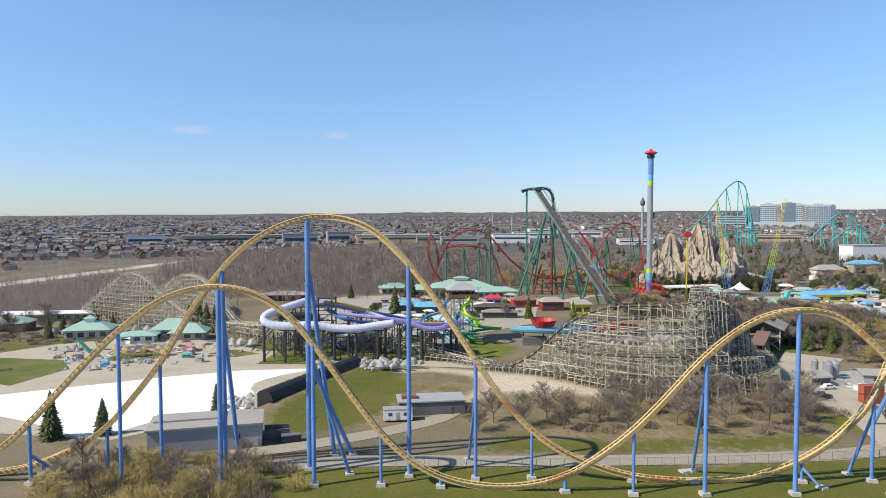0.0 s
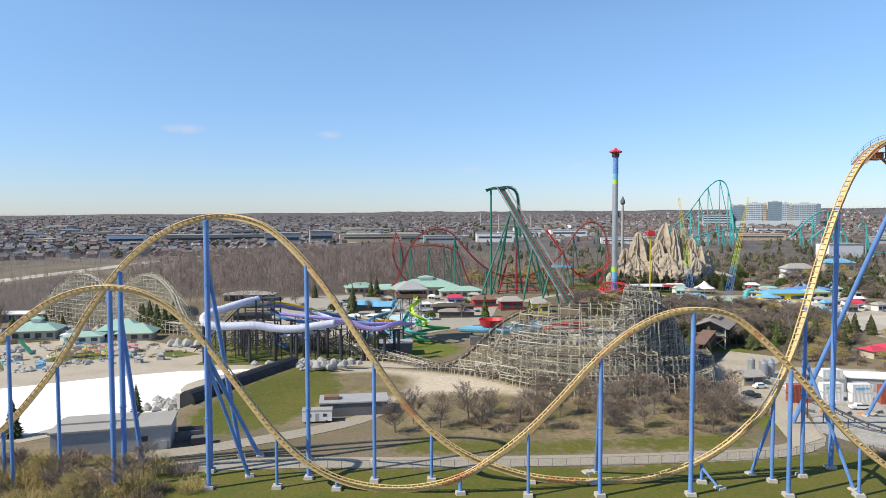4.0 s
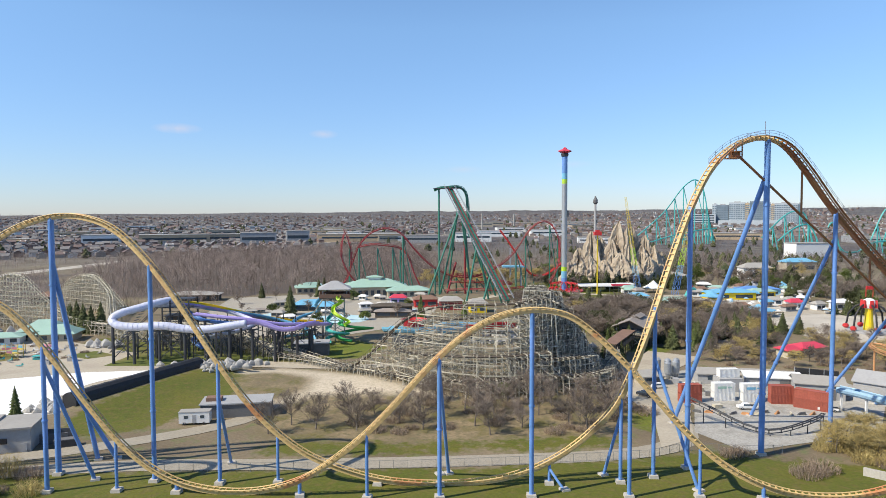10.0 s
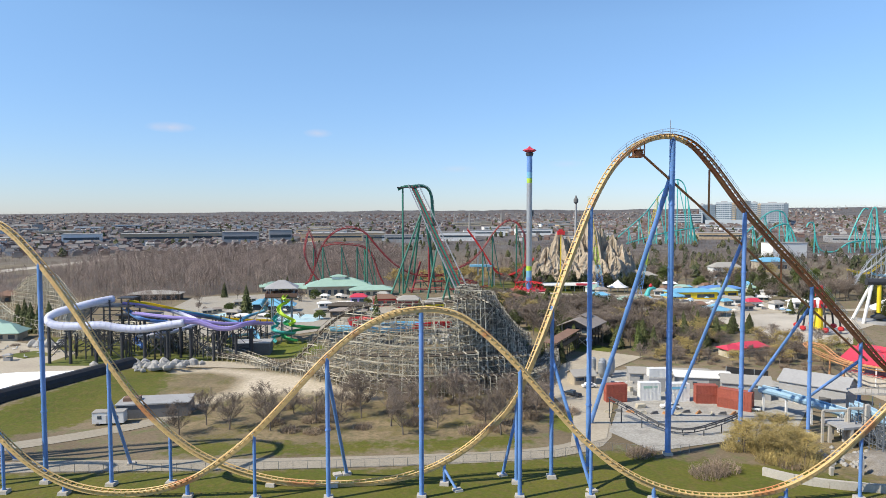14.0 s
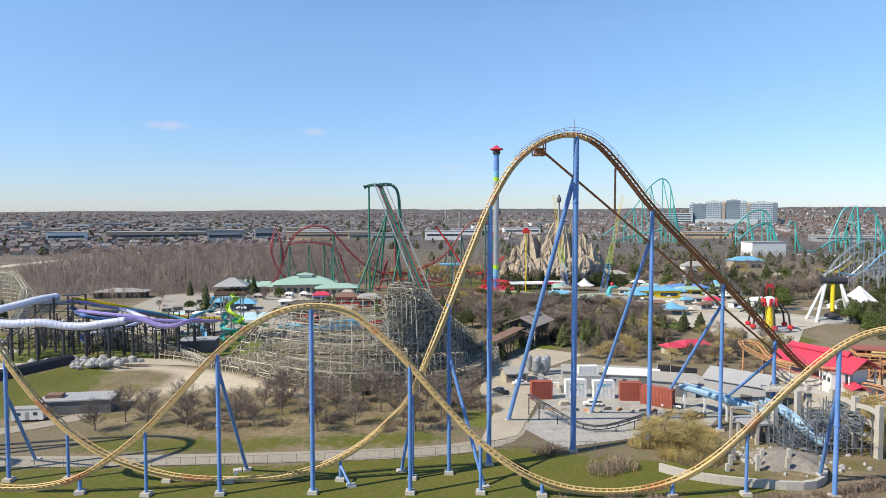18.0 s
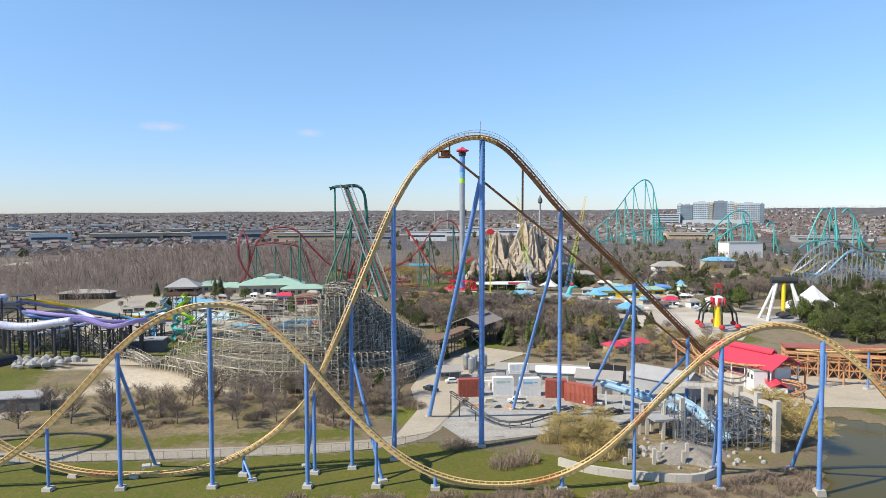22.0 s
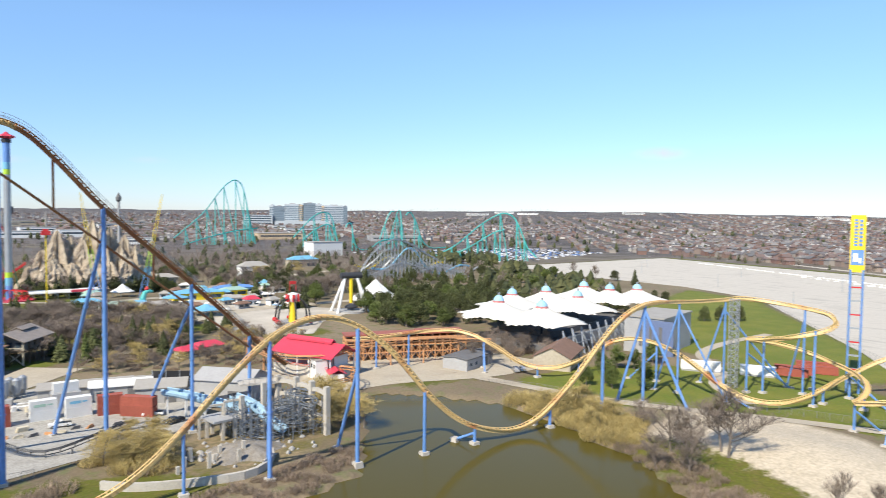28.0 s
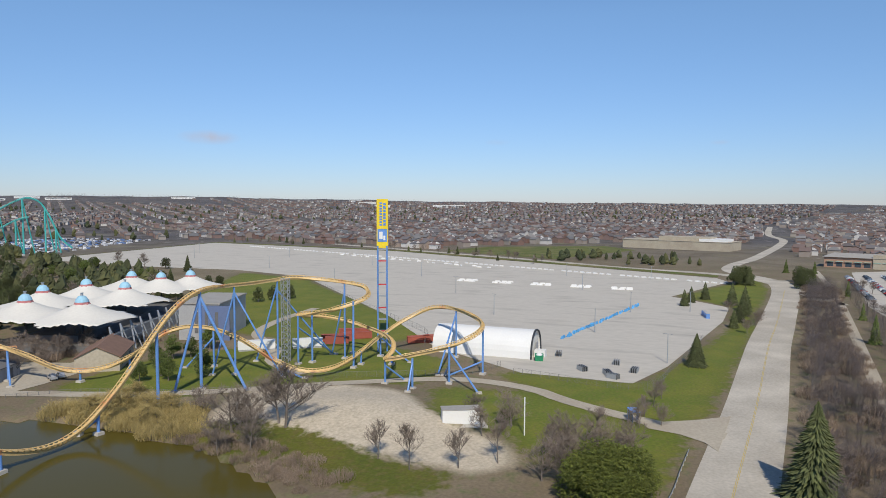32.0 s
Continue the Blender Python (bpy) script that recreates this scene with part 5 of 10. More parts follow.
FADEDPINK = material("faded_pink_panel", (0.50, 0.20, 0.24), 0.6, vary=0.15, scale=0.5)
FADEDYELLOW = material("faded_yellow_panel", (0.62, 0.47, 0.10), 0.6, vary=0.15, scale=0.5)
for at, rz, wide, floors in (((-118, 256), 12, 7.0, 2), ((-109, 259), -8, 5.0, 2), ((-114, 266), 5, 8.0, 1), ((-126, 262), 20, 4.5, 1)):
    play = thing("play_structure", "faded yellow and pink climbing frame with a slide", "playground", (at[0], at[1], 0.12), rz, "climbing frames")
    for x in (-0.5, 0.0, 0.5):
        for y in (-1.4, 1.4):
            part("post", Shape().tube([(x * wide, y, -0.1), (x * wide, y, 1.4 + 1.9 * floors)], 0.11, 7), FADEDYELLOW if x else STEEL, play)
    for k in range(floors):
        part("platform", Shape().box(((0.12 if k else 0) * wide, 0, 1.5 + 1.6 * k), (wide * (1.0 - 0.35 * k), 2.9, 0.16)), FADEDYELLOW, play)
        for y in (-1.45, 1.45):
            part("panel", Shape().box((0.2 * wide * (1 if k else -1), y, 1.75 + 1.6 * k), (wide * 0.42, 0.08, 0.9)), FADEDPINK if y < 0 else SKYBLUE, play)
            part("guard_rail", Shape().beam((-0.5 * wide, y, 2.5), (0.5 * wide, y, 2.5), 0.08), STEEL, play)
    part("slide", Shape().beam((-0.5 * wide, 0, 1.55), (-0.5 * wide - 2.8, 0, 0.25), 0.8, 0.12).beam((-0.5 * wide, 0.42, 1.75), (-0.5 * wide - 2.8, 0.42, 0.4), 0.06, 0.3).beam((-0.5 * wide, -0.42, 1.75), (-0.5 * wide - 2.8, -0.42, 0.4), 0.06, 0.3), FADEDYELLOW, play)
    ladder = Shape()
    for j in range(5):
        ladder.box((0.5 * wide + 0.9 - j * 0.18, 0, 0.1 + j * 0.3), (0.2, 0.9, 0.08))
    part("steps", ladder, STEEL, play)
for at, mat, size, lab in (((-121, 239), SKYBLUE, (2.6, 2.4, 2.4), "small blue lifeguard kiosk on the deck"), ((-102, 268), FADEDPINK, (4, 2, 2.6), "faded pink drinks stand on the deck"), ((-98, 255), TEAL, (3.2, 1.6, 1.4), "low teal deck box"), ((-134, 284), WHITE, (5, 2.4, 2.4), "white ticket stand on the deck"), ((-141, 292), WHITE, (4, 2.4, 2.6), "white drinks stand by the pavilion")):
    deck_thing("deck_stand", lab, at, mat, size)
for at in ((-90, 247), (-98, 260), (-137, 252), (-84, 252)):
    deck_thing("deck_stand", "small grey pool deck cabin", at, GREY, (2.4, 2, 2.2), "deck cabins")
rd = random.Random(55)
for k in range(60):
    x, y = rd.uniform(-150, -80), rd.uniform(240, 285)
    if (x + 115) ** 2 / 1400 + (y - 262) ** 2 / 520 > 1:
        continue
    ob = thing("deck_lounger", "folded sun lounger stacked on the pool deck", "lounger", (x, y, ground_z(x, y) + 0.09), rd.uniform(0, 180), "deck loungers")
    m_ = rd.choice((WHITE, GREY, DARKGREY, WHITE, TEAL, GREY, SKYBLUE))
    part("seat", Shape().box((0, 0, 0.3), (1.9, 0.7, 0.12)), m_, ob)
    part("backrest", Shape().beam((0.9, 0, 0.4), (1.3, 0, 1.0), 0.1, 0.7), m_, ob)
slide_s = thing("deck_slide", "dark green free-standing deck slide", "slide", (-143, 266, 0.1), -38)
part("chute", Shape().beam((-5, 0, 4.5), (6, 0, 0.5), 1.4, 0.5), GREEN, slide_s)
part("ladder", Shape().beam((-5, -0.6, 0), (-5, -0.6, 4.6), 0.15).beam((-5, 0.6, 0), (-5, 0.6, 4.6), 0.15), STEEL, slide_s)

# ---- lilac and purple water slides ----
slides = thing("water_slide_complex", "lilac tube slide and purple chutes on dark steel columns", "water slide")
tube_path = blur(spline([(-50, 262, 21.4), (-54, 256, 20.9), (-60, 251, 19.3), (-64, 248, 18.2), (-66.2, 246, 16.4), (-64, 245, 14.6), (-58, 245, 13.8), (-46.7, 245.6, 14), (-40.6, 246, 12.9), (-32.4, 246, 12.6), (-24.2, 246.5, 13.7), (-18, 247, 14.5)], 0.9), 2)
part("tube", Shape().tube(tube_path, 1.4, 14), LILAC, slides, "pale lilac ribbed tube", smooth=True)
for i in range(1, len(tube_path) - 1, 2):
    d = (tube_path[i + 1] - tube_path[i - 1]).normalized() * 0.07
    part("tube_flange", Shape().tube([tube_path[i] - d, tube_path[i] + d], 1.5, 14), LILAC, slides)


def chute(path, r, mat, parent, name, rim=None, lo=-100, hi=100, n=8):
    """An open half-round flume with thickness along a path."""
    pts = blur(spline(path, 1.1), 2)
    s = Shape()
    m = len(pts)
    for i, p in enumerate(pts):
        d = (pts[min(i + 1, m - 1)] - pts[max(i - 1, 0)]).normalized()
        w = Vector((d.y, -d.x, 0)).normalized()
        up = w.cross(d)
        ring = []
        for rad, seq in ((r, range(n + 1)), (r + 0.16, range(n, -1, -1))):
            for k in seq:
                a = radians(lo + (hi - lo) * k / n)
                ring.append(p + w * rad * math.sin(a) - up * rad * (math.cos(a) - 0.6))
        s.v += [tuple(q) for q in ring]
        c = len(ring)
        if i:
            o = i * c
            s.f += [(o - c + k, o - c + (k + 1) % c, o + (k + 1) % c, o + k) for k in range(c)]
    return part(name, s, mat, parent, smooth=False)


chute([(-18, 247, 14.5), (-14.3, 248, 14.4), (-10.1, 248, 13.1), (-6, 248, 11.8), (-0.8, 248, 12), (3, 249, 13.2), (7, 252, 13.6)], 1.15, PURPLE, slides, "chute")
chute([(-40, 256, 16.5), (-28, 253, 15.6), (-18, 252, 14.8), (-8, 253, 13), (4, 256, 12.4), (10, 262, 11.5)], 0.85, PURPLE, slides, "chute")
for k, (c1, y0) in enumerate(((YELLOW, 265.6), (YELLOW, 268), (PURPLE, 263))):
    chute([(-47, y0, 19.6), (-40, y0 + 3, 18.2), (-30, y0 + 12, 14.2), (-20, y0 + 22, 10.2), (-10, y0 + 32, 7), (0, y0 + 40, 5.4)], 1.1, c1, slides, "racing_lane", lo=-80, hi=80)
part("tower_deck", Shape().box((-50, 264, 18.6), (15, 11, 0.4)).box((-46, 266, 21.4), (6, 6, 0.3)), DARKSTEEL, slides)
lat = Shape()
for x, y in ((-57, 259), (-57, 269), (-50, 259), (-50, 269), (-43, 259), (-43, 269)):
    part("tower_column", Shape().box((x, y, 0), (0.5, 0.5, 21.5)), DARKSTEEL, slides)
for z in (4, 8, 12, 16):
    for y in (259, 269):
        lat.beam((-57, y, z), (-43, y, z), 0.25)
        lat.beam((-57, y, z - 4), (-50, y, z), 0.18)
        lat.beam((-50, y, z - 4), (-43, y, z), 0.18)
for i in range(16):
    lat.beam((-62 - i * 0.9, 266, 18.6 - i * 1.15), (-62 - i * 0.9, 269, 18.6 - i * 1.15), 0.8, 0.2)
lat.beam((-57, 266, 19), (-76.5, 266, 0.3), 0.3).beam((-57, 269, 19), (-76.5, 269, 0.3), 0.3).beam((-57, 266, 20.1), (-76.5, 266, 1.4), 0.1)
part("bracing", lat, DARKSTEEL, slides, kind="stuff")
for x, y, z in ((-66, 246.5, 14.6), (-58, 245.5, 12), (-49, 245.6, 12), (-40, 246, 11), (-32, 246, 10.8), (-24, 246.5, 11.8), (-16, 247.4, 12.2), (-8, 248, 10.6), (0, 248.4, 10), (5, 251, 11.4), (-36, 256, 14), (-22, 254, 13), (-8, 254.5, 10.8), (3, 257, 10), (-34, 277, 12.4), (-26, 283, 10), (-16, 292, 7.5), (-6, 301, 4.6)):
    s = Shape().tube([(x, y, ground_z(x, y) - 0.2), (x, y, z)], 0.55, 10).beam((x - 2, y, z), (x + 2, y, z), 0.35)
    part("slide_column", s, DARKSTEEL, slides)
for a, b in (((-66, 246.5), (-58, 245.5)), ((-49, 245.6), (-40, 246)), ((-32, 246), (-24, 246.5)), ((-16, 247.4), (-8, 248))):
    part("column_brace", Shape().beam((a[0], a[1], 2), (b[0], b[1], 10), 0.25).beam((a[0], a[1], 10), (b[0], b[1], 2), 0.25), DARKSTEEL, slides)
under = Shape()
ru = random.Random(66)
for i in range(120):
    x, y = ru.uniform(-66, 6), ru.uniform(249, 290)
    h = ru.uniform(6, 13)
    under.beam((x, y, -0.2), (x, y, h), 0.35)
    under.beam((x, y, h * 0.9), (x + ru.uniform(-7, 7), y + ru.uniform(-4, 4), h * ru.uniform(0.3, 0.9)), 0.22)
    under.beam((x, y, h * 0.5), (x + ru.uniform(-7, 7), y + ru.uniform(-4, 4), h * ru.uniform(0.1, 0.9)), 0.2)
part("under_bracing", under, DARKSTEEL, slides, kind="stuff")
for pts, r_, m_ in (([(-44, 266, 18), (-36, 272, 16), (-26, 272, 13), (-20, 266, 11), (-26, 260, 9), (-36, 260, 7.5), (-42, 266, 6), (-36, 272, 4.5), (-24, 274, 2.5)], 0.9, LILAC), ([(-46, 262, 17.5), (-38, 258, 14), (-28, 262, 12), (-24, 270, 10), (-30, 278, 8), (-40, 278, 6), (-46, 272, 4), (-40, 264, 2)], 0.85, BLUE), ([(-40, 268, 17), (-24, 280, 12.6), (-12, 284, 9), (-2, 280, 6), (2, 272, 3.4)], 0.8, SKYBLUE)):
    chute(pts, r_, m_, slides, "winding_chute")
splash_house = thing("slide_pump_house", "dark grey pump house under the slides", "building", (3, 262, 0), 5)
part("wall", Shape().box((0, 0, 0), (13, 8, 4.6)), DARKGREY, splash_house)
part("roof", Shape().box((0, 0, 4.6), (13.6, 8.6, 0.35)), GREY, splash_house)

# ---- lookout tower with spiral slides ----
look_t = thing("slide_tower", "grey-roofed timber slide tower", "tower", (8, 290, 0), 8)
for x in (-4, 0, 4):
    for y in (-4, 4):
        part("tower_post", Shape().box((x, y, 0), (0.45, 0.45, 20)), GREY, look_t)
part("platform", Shape().box((0, 0, 18.6), (13, 11, 0.4)), DARKTIMBER, look_t)
part("parapet", Shape().box((0, -5.4, 19), (13, 0.25, 1.6)).box((0, 5.4, 19), (13, 0.25, 1.6)).box((-6.4, 0, 19), (0.25, 10.6, 1.6)).box((6.4, 0, 19), (0.25, 10.6, 1.6)), BROWNROOF, look_t)
part("roof", Shape().hip((0, 0, 22.6), (11, 9, 3.2), 0, 1.4, 0.15), GREY, look_t)
for x in (-5, 5):
    for y in (-4, 4):
        part("roof_post", Shape().box((x, y, 19), (0.3, 0.3, 3.6)), GREY, look_t)
brc = Shape()
for z in (3, 8, 13):
    for y in (-4, 4):
        brc.beam((-4, y, z), (4, y, z + 5), 0.2).beam((4, y, z), (-4, y, z + 5), 0.2).beam((-4, y, z), (4, y, z), 0.22)
part("bracing", brc, GREY, look_t, kind="stuff")
stairs = Shape()
for i in range(26):
    stairs.beam((-5 - i * 0.5, -9, 18.4 - i * 0.7), (-5 - i * 0.5, -7, 18.4 - i * 0.7), 0.5, 0.12)
stairs.beam((-5, -9, 18.6), (-18, -9, 0.3), 0.3).beam((-5, -7, 18.6), (-18, -7, 0.3), 0.3)
part("staircase", stairs, TIMBER, look_t)
def spiral(cx, cy, r, a0, turns, z0, z1, squash=1.0):
    n = int(abs(turns) * 14)
    return [(cx + r * math.cos(a0 + 2 * math.pi * turns * i / n), cy + squash * r * math.sin(a0 + 2 * math.pi * turns * i / n), z0 + (z1 - z0) * i / n) for i in range(n + 1)]
chute([(2, -5, 19.5), (1, -9, 18.4)] + spiral(3.5, -8, 4.5, 1.6, 0.6, 17, 9.5, 0.8) + [(4, -13, 8.4)], 0.75, LIME, look_t, "spiral_slide")
chute([(2, -4, 9.4), (3, -8, 8.8)] + spiral(8, -7, 7.5, 3.6, 1.15, 8.4, 1.6, 0.7), 0.7, SLIDEGREEN, look_t, "spiral_slide")
chute([(-5, -2, 19), (-8, -4, 16)] + spiral(-12, 1, 5.5, -0.5, 0.9, 14, 4) + [(-22, 0, 2)], 0.75, SKYBLUE, look_t, "spiral_slide")
chute([(0, 2, 12), (-3, -6, 9)] + spiral(1, -8, 4.4, 2.0, 1.3, 7, 1.2), 0.7, TEAL, look_t, "spiral_slide")

# bowl ride and blue flume
bowl = thing("bowl_slide", "red bowl and light blue flume water slide", "water slide", (44, 280, 0), 0)
part("bowl", Shape().lathe((-2, 0, 7), [(1.5, 0), (4.0, 1.2), (5.2, 3.6), (5.4, 3.6), (4.3, 1.0), (1.6, -0.3)], 18), RED, bowl)
chute([(-14, 6, 5), (-6, -3, 6.2), (4, -5, 6), (12, -3, 5.4), (18, 2, 5.6), (24, 6, 6)], 2.0, SKYBLUE, bowl, "flume")
chute([(20, -2, 6.5), (28, 0, 7), (36, 4, 6.6), (40, 9, 6)], 2.0, RED, bowl, "flume")
chute([(6, 8, 6), (16, 10, 6.4), (26, 8, 6)], 1.4, SKYBLUE, bowl, "flume")
for x, y in ((-10, 3), (-2, 0), (5, -5), (13, -2), (22, 3), (30, 1), (37, 5)):
    part("post", Shape().tube([(x, y, 0), (x, y, 6)], 0.3, 8), DARKSTEEL, bowl)
part("pump_box", Shape().box((-6, -1, 0), (10, 4, 3.6)), DARKGREY, bowl)

# ---- dive coaster with red track and green columns ----
dive = thing("dive_coaster", "crimson-tracked dive coaster on dark green columns", "roller coaster")


def thin_track(path, mat, parent, name="track", r=0.5, w=1.6, smooth_=2, ties=True):
    pts = blur(spline(path, 3.0), smooth_)
    s, bars, edge_l, edge_r = Shape().tube([p - Vector((0, 0, 0.9)) for p in pts], r, 6), Shape(), [], []
    for i, p in enumerate(pts):
        d = pts[min(i + 1, len(pts) - 1)] - pts[max(i - 1, 0)]
        sd = Vector((d.y, -d.x, 0))
        sd = sd.normalized() if sd.length > 0.1 else Vector((1, 0, 0))
        edge_l.append(p - sd * w / 2)
        edge_r.append(p + sd * w / 2)
        if ties:
            bars.beam(p - sd * w / 2, p + sd * w / 2, 0.2)
            bars.beam(p, p - Vector((0, 0, 0.9)), 0.2)
    s.tube(edge_l, 0.16, 5).tube(edge_r, 0.16, 5)
    ob = part(name, s, mat, parent)
    if ties:
        part("cross_tie", bars, mat, parent, kind="stuff")
    return ob


ax, ay = Vector((61.5, 442, 72.0)), Vector((91, 366, 8))
lift = Shape()
dd = (ay - ax).normalized()
for k in (-1.1, 1.1):
    lift.beam(ax + Vector((k, 0.5 * k, 0)), ay + Vector((k, 0.5 * k, 0)), 0.36, 0.36)
tread = Shape()
for i in range(44):
    p = ax.lerp(ay, i / 43)
    tread.beam(p + Vector((-2.4, -1.2, -0.3)), p + Vector((2.4, 1.2, -0.3)), 0.22)
part("lift_tie", tread, DARKGREY, dive, kind="stuff")
part("lift_track", lift, CRIMSON, dive, "crimson lift track with walkways")
part("lift_spine", Shape().beam(ax + Vector((0, 0, -1.3)), ay + Vector((0, 0, -1.5)), 2.0, 1.8), GREEN, dive)
hand = Shape()
for k in (-3.4, 3.4):
    hand.beam(ax + Vector((k, k * 0.5, 0.2)), ay + Vector((k, k * 0.5, 0.2)), 0.55, 0.12)
    hand.beam(ax + Vector((k, k * 0.5, 1.4)), ay + Vector((k, k * 0.5, 1.4)), 0.12)
part("walkway", hand, STEEL, dive)
thin_track([(61.5, 442, 72), (58, 441.5, 72.4), (55, 441, 72.2), (53, 441, 71.4), (51.5, 441, 70.2)], GREEN, dive, "top_turn", 0.9, 2.6)
thin_track([(62, 442, 72.4), (66, 446, 73), (71, 449, 72), (73, 450, 68), (74, 451, 58), (75, 452, 40)], GREEN, dive, "top_turn", 0.8, 2.6)
part("top_deck", Shape().box((57, 441, 70.4), (12, 4.5, 0.5)).box((65, 446, 70.8), (10, 5, 0.5)), DARKSTEEL, dive)
for (x0, y0, z0), (x1, y1) in (((54.6, 441, 70.5), (54.8, 441)), ((67, 439, 55), (47, 428)), ((67, 439, 55), (55.5, 446)), ((66.5, 440, 56), (60, 452)), ((69, 436, 53), (76, 446)), ((71.4, 441, 46), (76, 452)), ((77, 402, 38), (70, 396)), ((77, 402, 38), (84, 408)), ((84, 384, 23), (78, 380)), ((84, 384, 23), (90, 388)), ((73, 412, 48), (90, 425)), ((70, 420, 52), (88, 436))):
    part("green_column", Shape().tube([(x1, y1, ground_z(x1, y1)), (x0, y0, z0)], 0.58, 8), GREEN, dive)
for (x0, y0, z0), (x1, y1) in (((71.4, 443, 44), (71.8, 443)), ((66, 450, 22), (60, 448))):
    part("red_column", Shape().tube([(x1, y1, ground_z(x1, y1)), (x0, y0, z0)], 0.7, 8), CRIMSON, dive)
thin_track([(-8, 455, 10), (-3, 450, 22), (1.5, 446, 33), (7, 445, 40.5), (14, 445, 44.8), (21.7, 445, 45.7), (29, 445, 43), (38.4, 445, 31.9), (49.7, 446, 20.7), (62.8, 448, 14), (79.6, 452, 13.2), (92.6, 460, 18), (99, 470, 20), (109, 480, 28), (118.7, 482, 42), (124.7, 482, 48), (129.5, 482, 50.2), (134.7, 481, 48), (139, 478, 40), (140.2, 475, 30), (137.1, 470, 16), (131, 465, 7)], CRIMSON, dive, "loop_track", 0.4)
thin_track([(-9, 457, 44), (-5, 452, 36), (-3, 449, 24), (-6, 448, 12), (-12, 450, 6)], CRIMSON, dive, "loop_track", 0.4)
thin_track([(-8, 449, 42), (-10, 446, 30), (-6, 444, 18), (2, 446, 8)], CRIMSON, dive, "loop_track", 0.4)
thin_track([(1, 448, 33), (10, 449, 35), (20, 450, 34), (28, 450, 33), (34, 448, 28), (38, 446, 16), (42, 446, 8)], CRIMSON, dive, "brake_run", 0.4)
thin_track([(62, 440, 10), (75, 438, 11), (90, 442, 9), (104, 450, 8), (96, 462, 9), (80, 466, 12), (66, 458, 14)], CRIMSON, dive, "helix_track", 0.32)
thin_track([(58, 430, 6), (74, 428, 7), (92, 432, 6), (110, 440, 7)], CRIMSON, dive, "helix_track", 0.32)
for x, y, z in ((2, 446, 33), (31, 445, 41), (14, 449, 33), (29, 450, 32), (110, 481, 28), (117, 482, 40), (134, 481, 47), (139, 478, 38), (52, 446, 19), (66, 448, 13), (80, 452, 12), (92, 460, 17), (-5, 452, 34), (24, 450, 33)):
    part("green_column", Shape().tube([(x, y, ground_z(x, y)), (x, y, z - 1)], 0.45, 8).tube([(x + 7, y + 4, ground_z(x + 7, y + 4)), (x, y, z - 1)], 0.3, 6), GREEN, dive)
park_lift = thing("shuttle_coaster", "pink and red shuttle coaster spike with blue frame", "roller coaster", (106, 496, ground_z(106, 496)), 0)
thin_track([(-6, 0, 42), (0, 0, 34), (8, 0, 22), (16, 0, 10), (26, 2, 8), (36, 4, 14), (44, 6, 20)], RED, park_lift, "track", 0.6, 1.8)
for x in (2, 6, 10, 14):
    part("frame_post", Shape().box((x, 0, 0), (0.6, 0.6, 30 - x)).box((x, 5, 0), (0.6, 0.6, 30 - x)), STEEL, park_lift)
part("frame_deck", Shape().box((4, 2, 14), (16, 7, 1.2)), SKYBLUE, park_lift)

# ---- tower swing ride ----
swing = thing("swing_tower", "tall white, blue and yellow swing ride tower with red crown", "tower ride", (138.6, 452, ground_z(138.6, 452)))
H = 98.5 - ground_z(138.6, 452)
z = 0.0
for top, mat, nm in ((9, BLUE, "blue_section"), (13.5, SKYBLUE, "light_blue_section"), (16.5, LIME, "yellow_section"), (72, WHITE, "white_section"), (75, LIME, "yellow_section"), (79, SKYBLUE, "light_blue_section"), (90, BLUE, "blue_section")):
    part(nm, Shape().lathe((0, 0, z), [(1.85, 0), (1.85, top - z)], 16), STEEL if nm == "white_section" else mat, swing, smooth=False)
    z = top
part("hub", Shape().lathe((0, 0, 90), [(2.3, 0), (2.6, 1.6), (1.8, 2.6)], 16), DARKSTEEL, swing)
part("crown", Shape().lathe((0, 0, 92.2), [(2.0, 0), (4.2, 1.2), (3.6, 1.9), (1.5, 2.7), (0.4, 4.0)], 12, 0.12, 6), REDROOF, swing)
part("elevator", Shape().box((2.4, 0.2, 50), (0.9, 1.2, 4)), DARKGREY, swing)
gond = Shape()
for k in range(16):
    a = 2 * math.pi * k / 16
    gond.beam((2.2 * math.cos(a), 2.2 * math.sin(a), 6.5), (9 * math.cos(a), 9 * math.sin(a), 5.2), 0.4)
    gond.box((9 * math.cos(a), 9 * math.sin(a), 1.2), (1.4, 1.4, 1.3), math.degrees(a))
    gond.beam((9 * math.cos(a), 9 * math.sin(a), 2.4), (9 * math.cos(a), 9 * math.sin(a), 5.2), 0.15)
part("swing_seats", gond, RED, swing, "red carriage with swing seats")
part("base_platform", Shape().lathe((0, 0, 0), [(13, 0), (13, 0.8), (12.4, 1.0)], 24), REDROOF, swing)

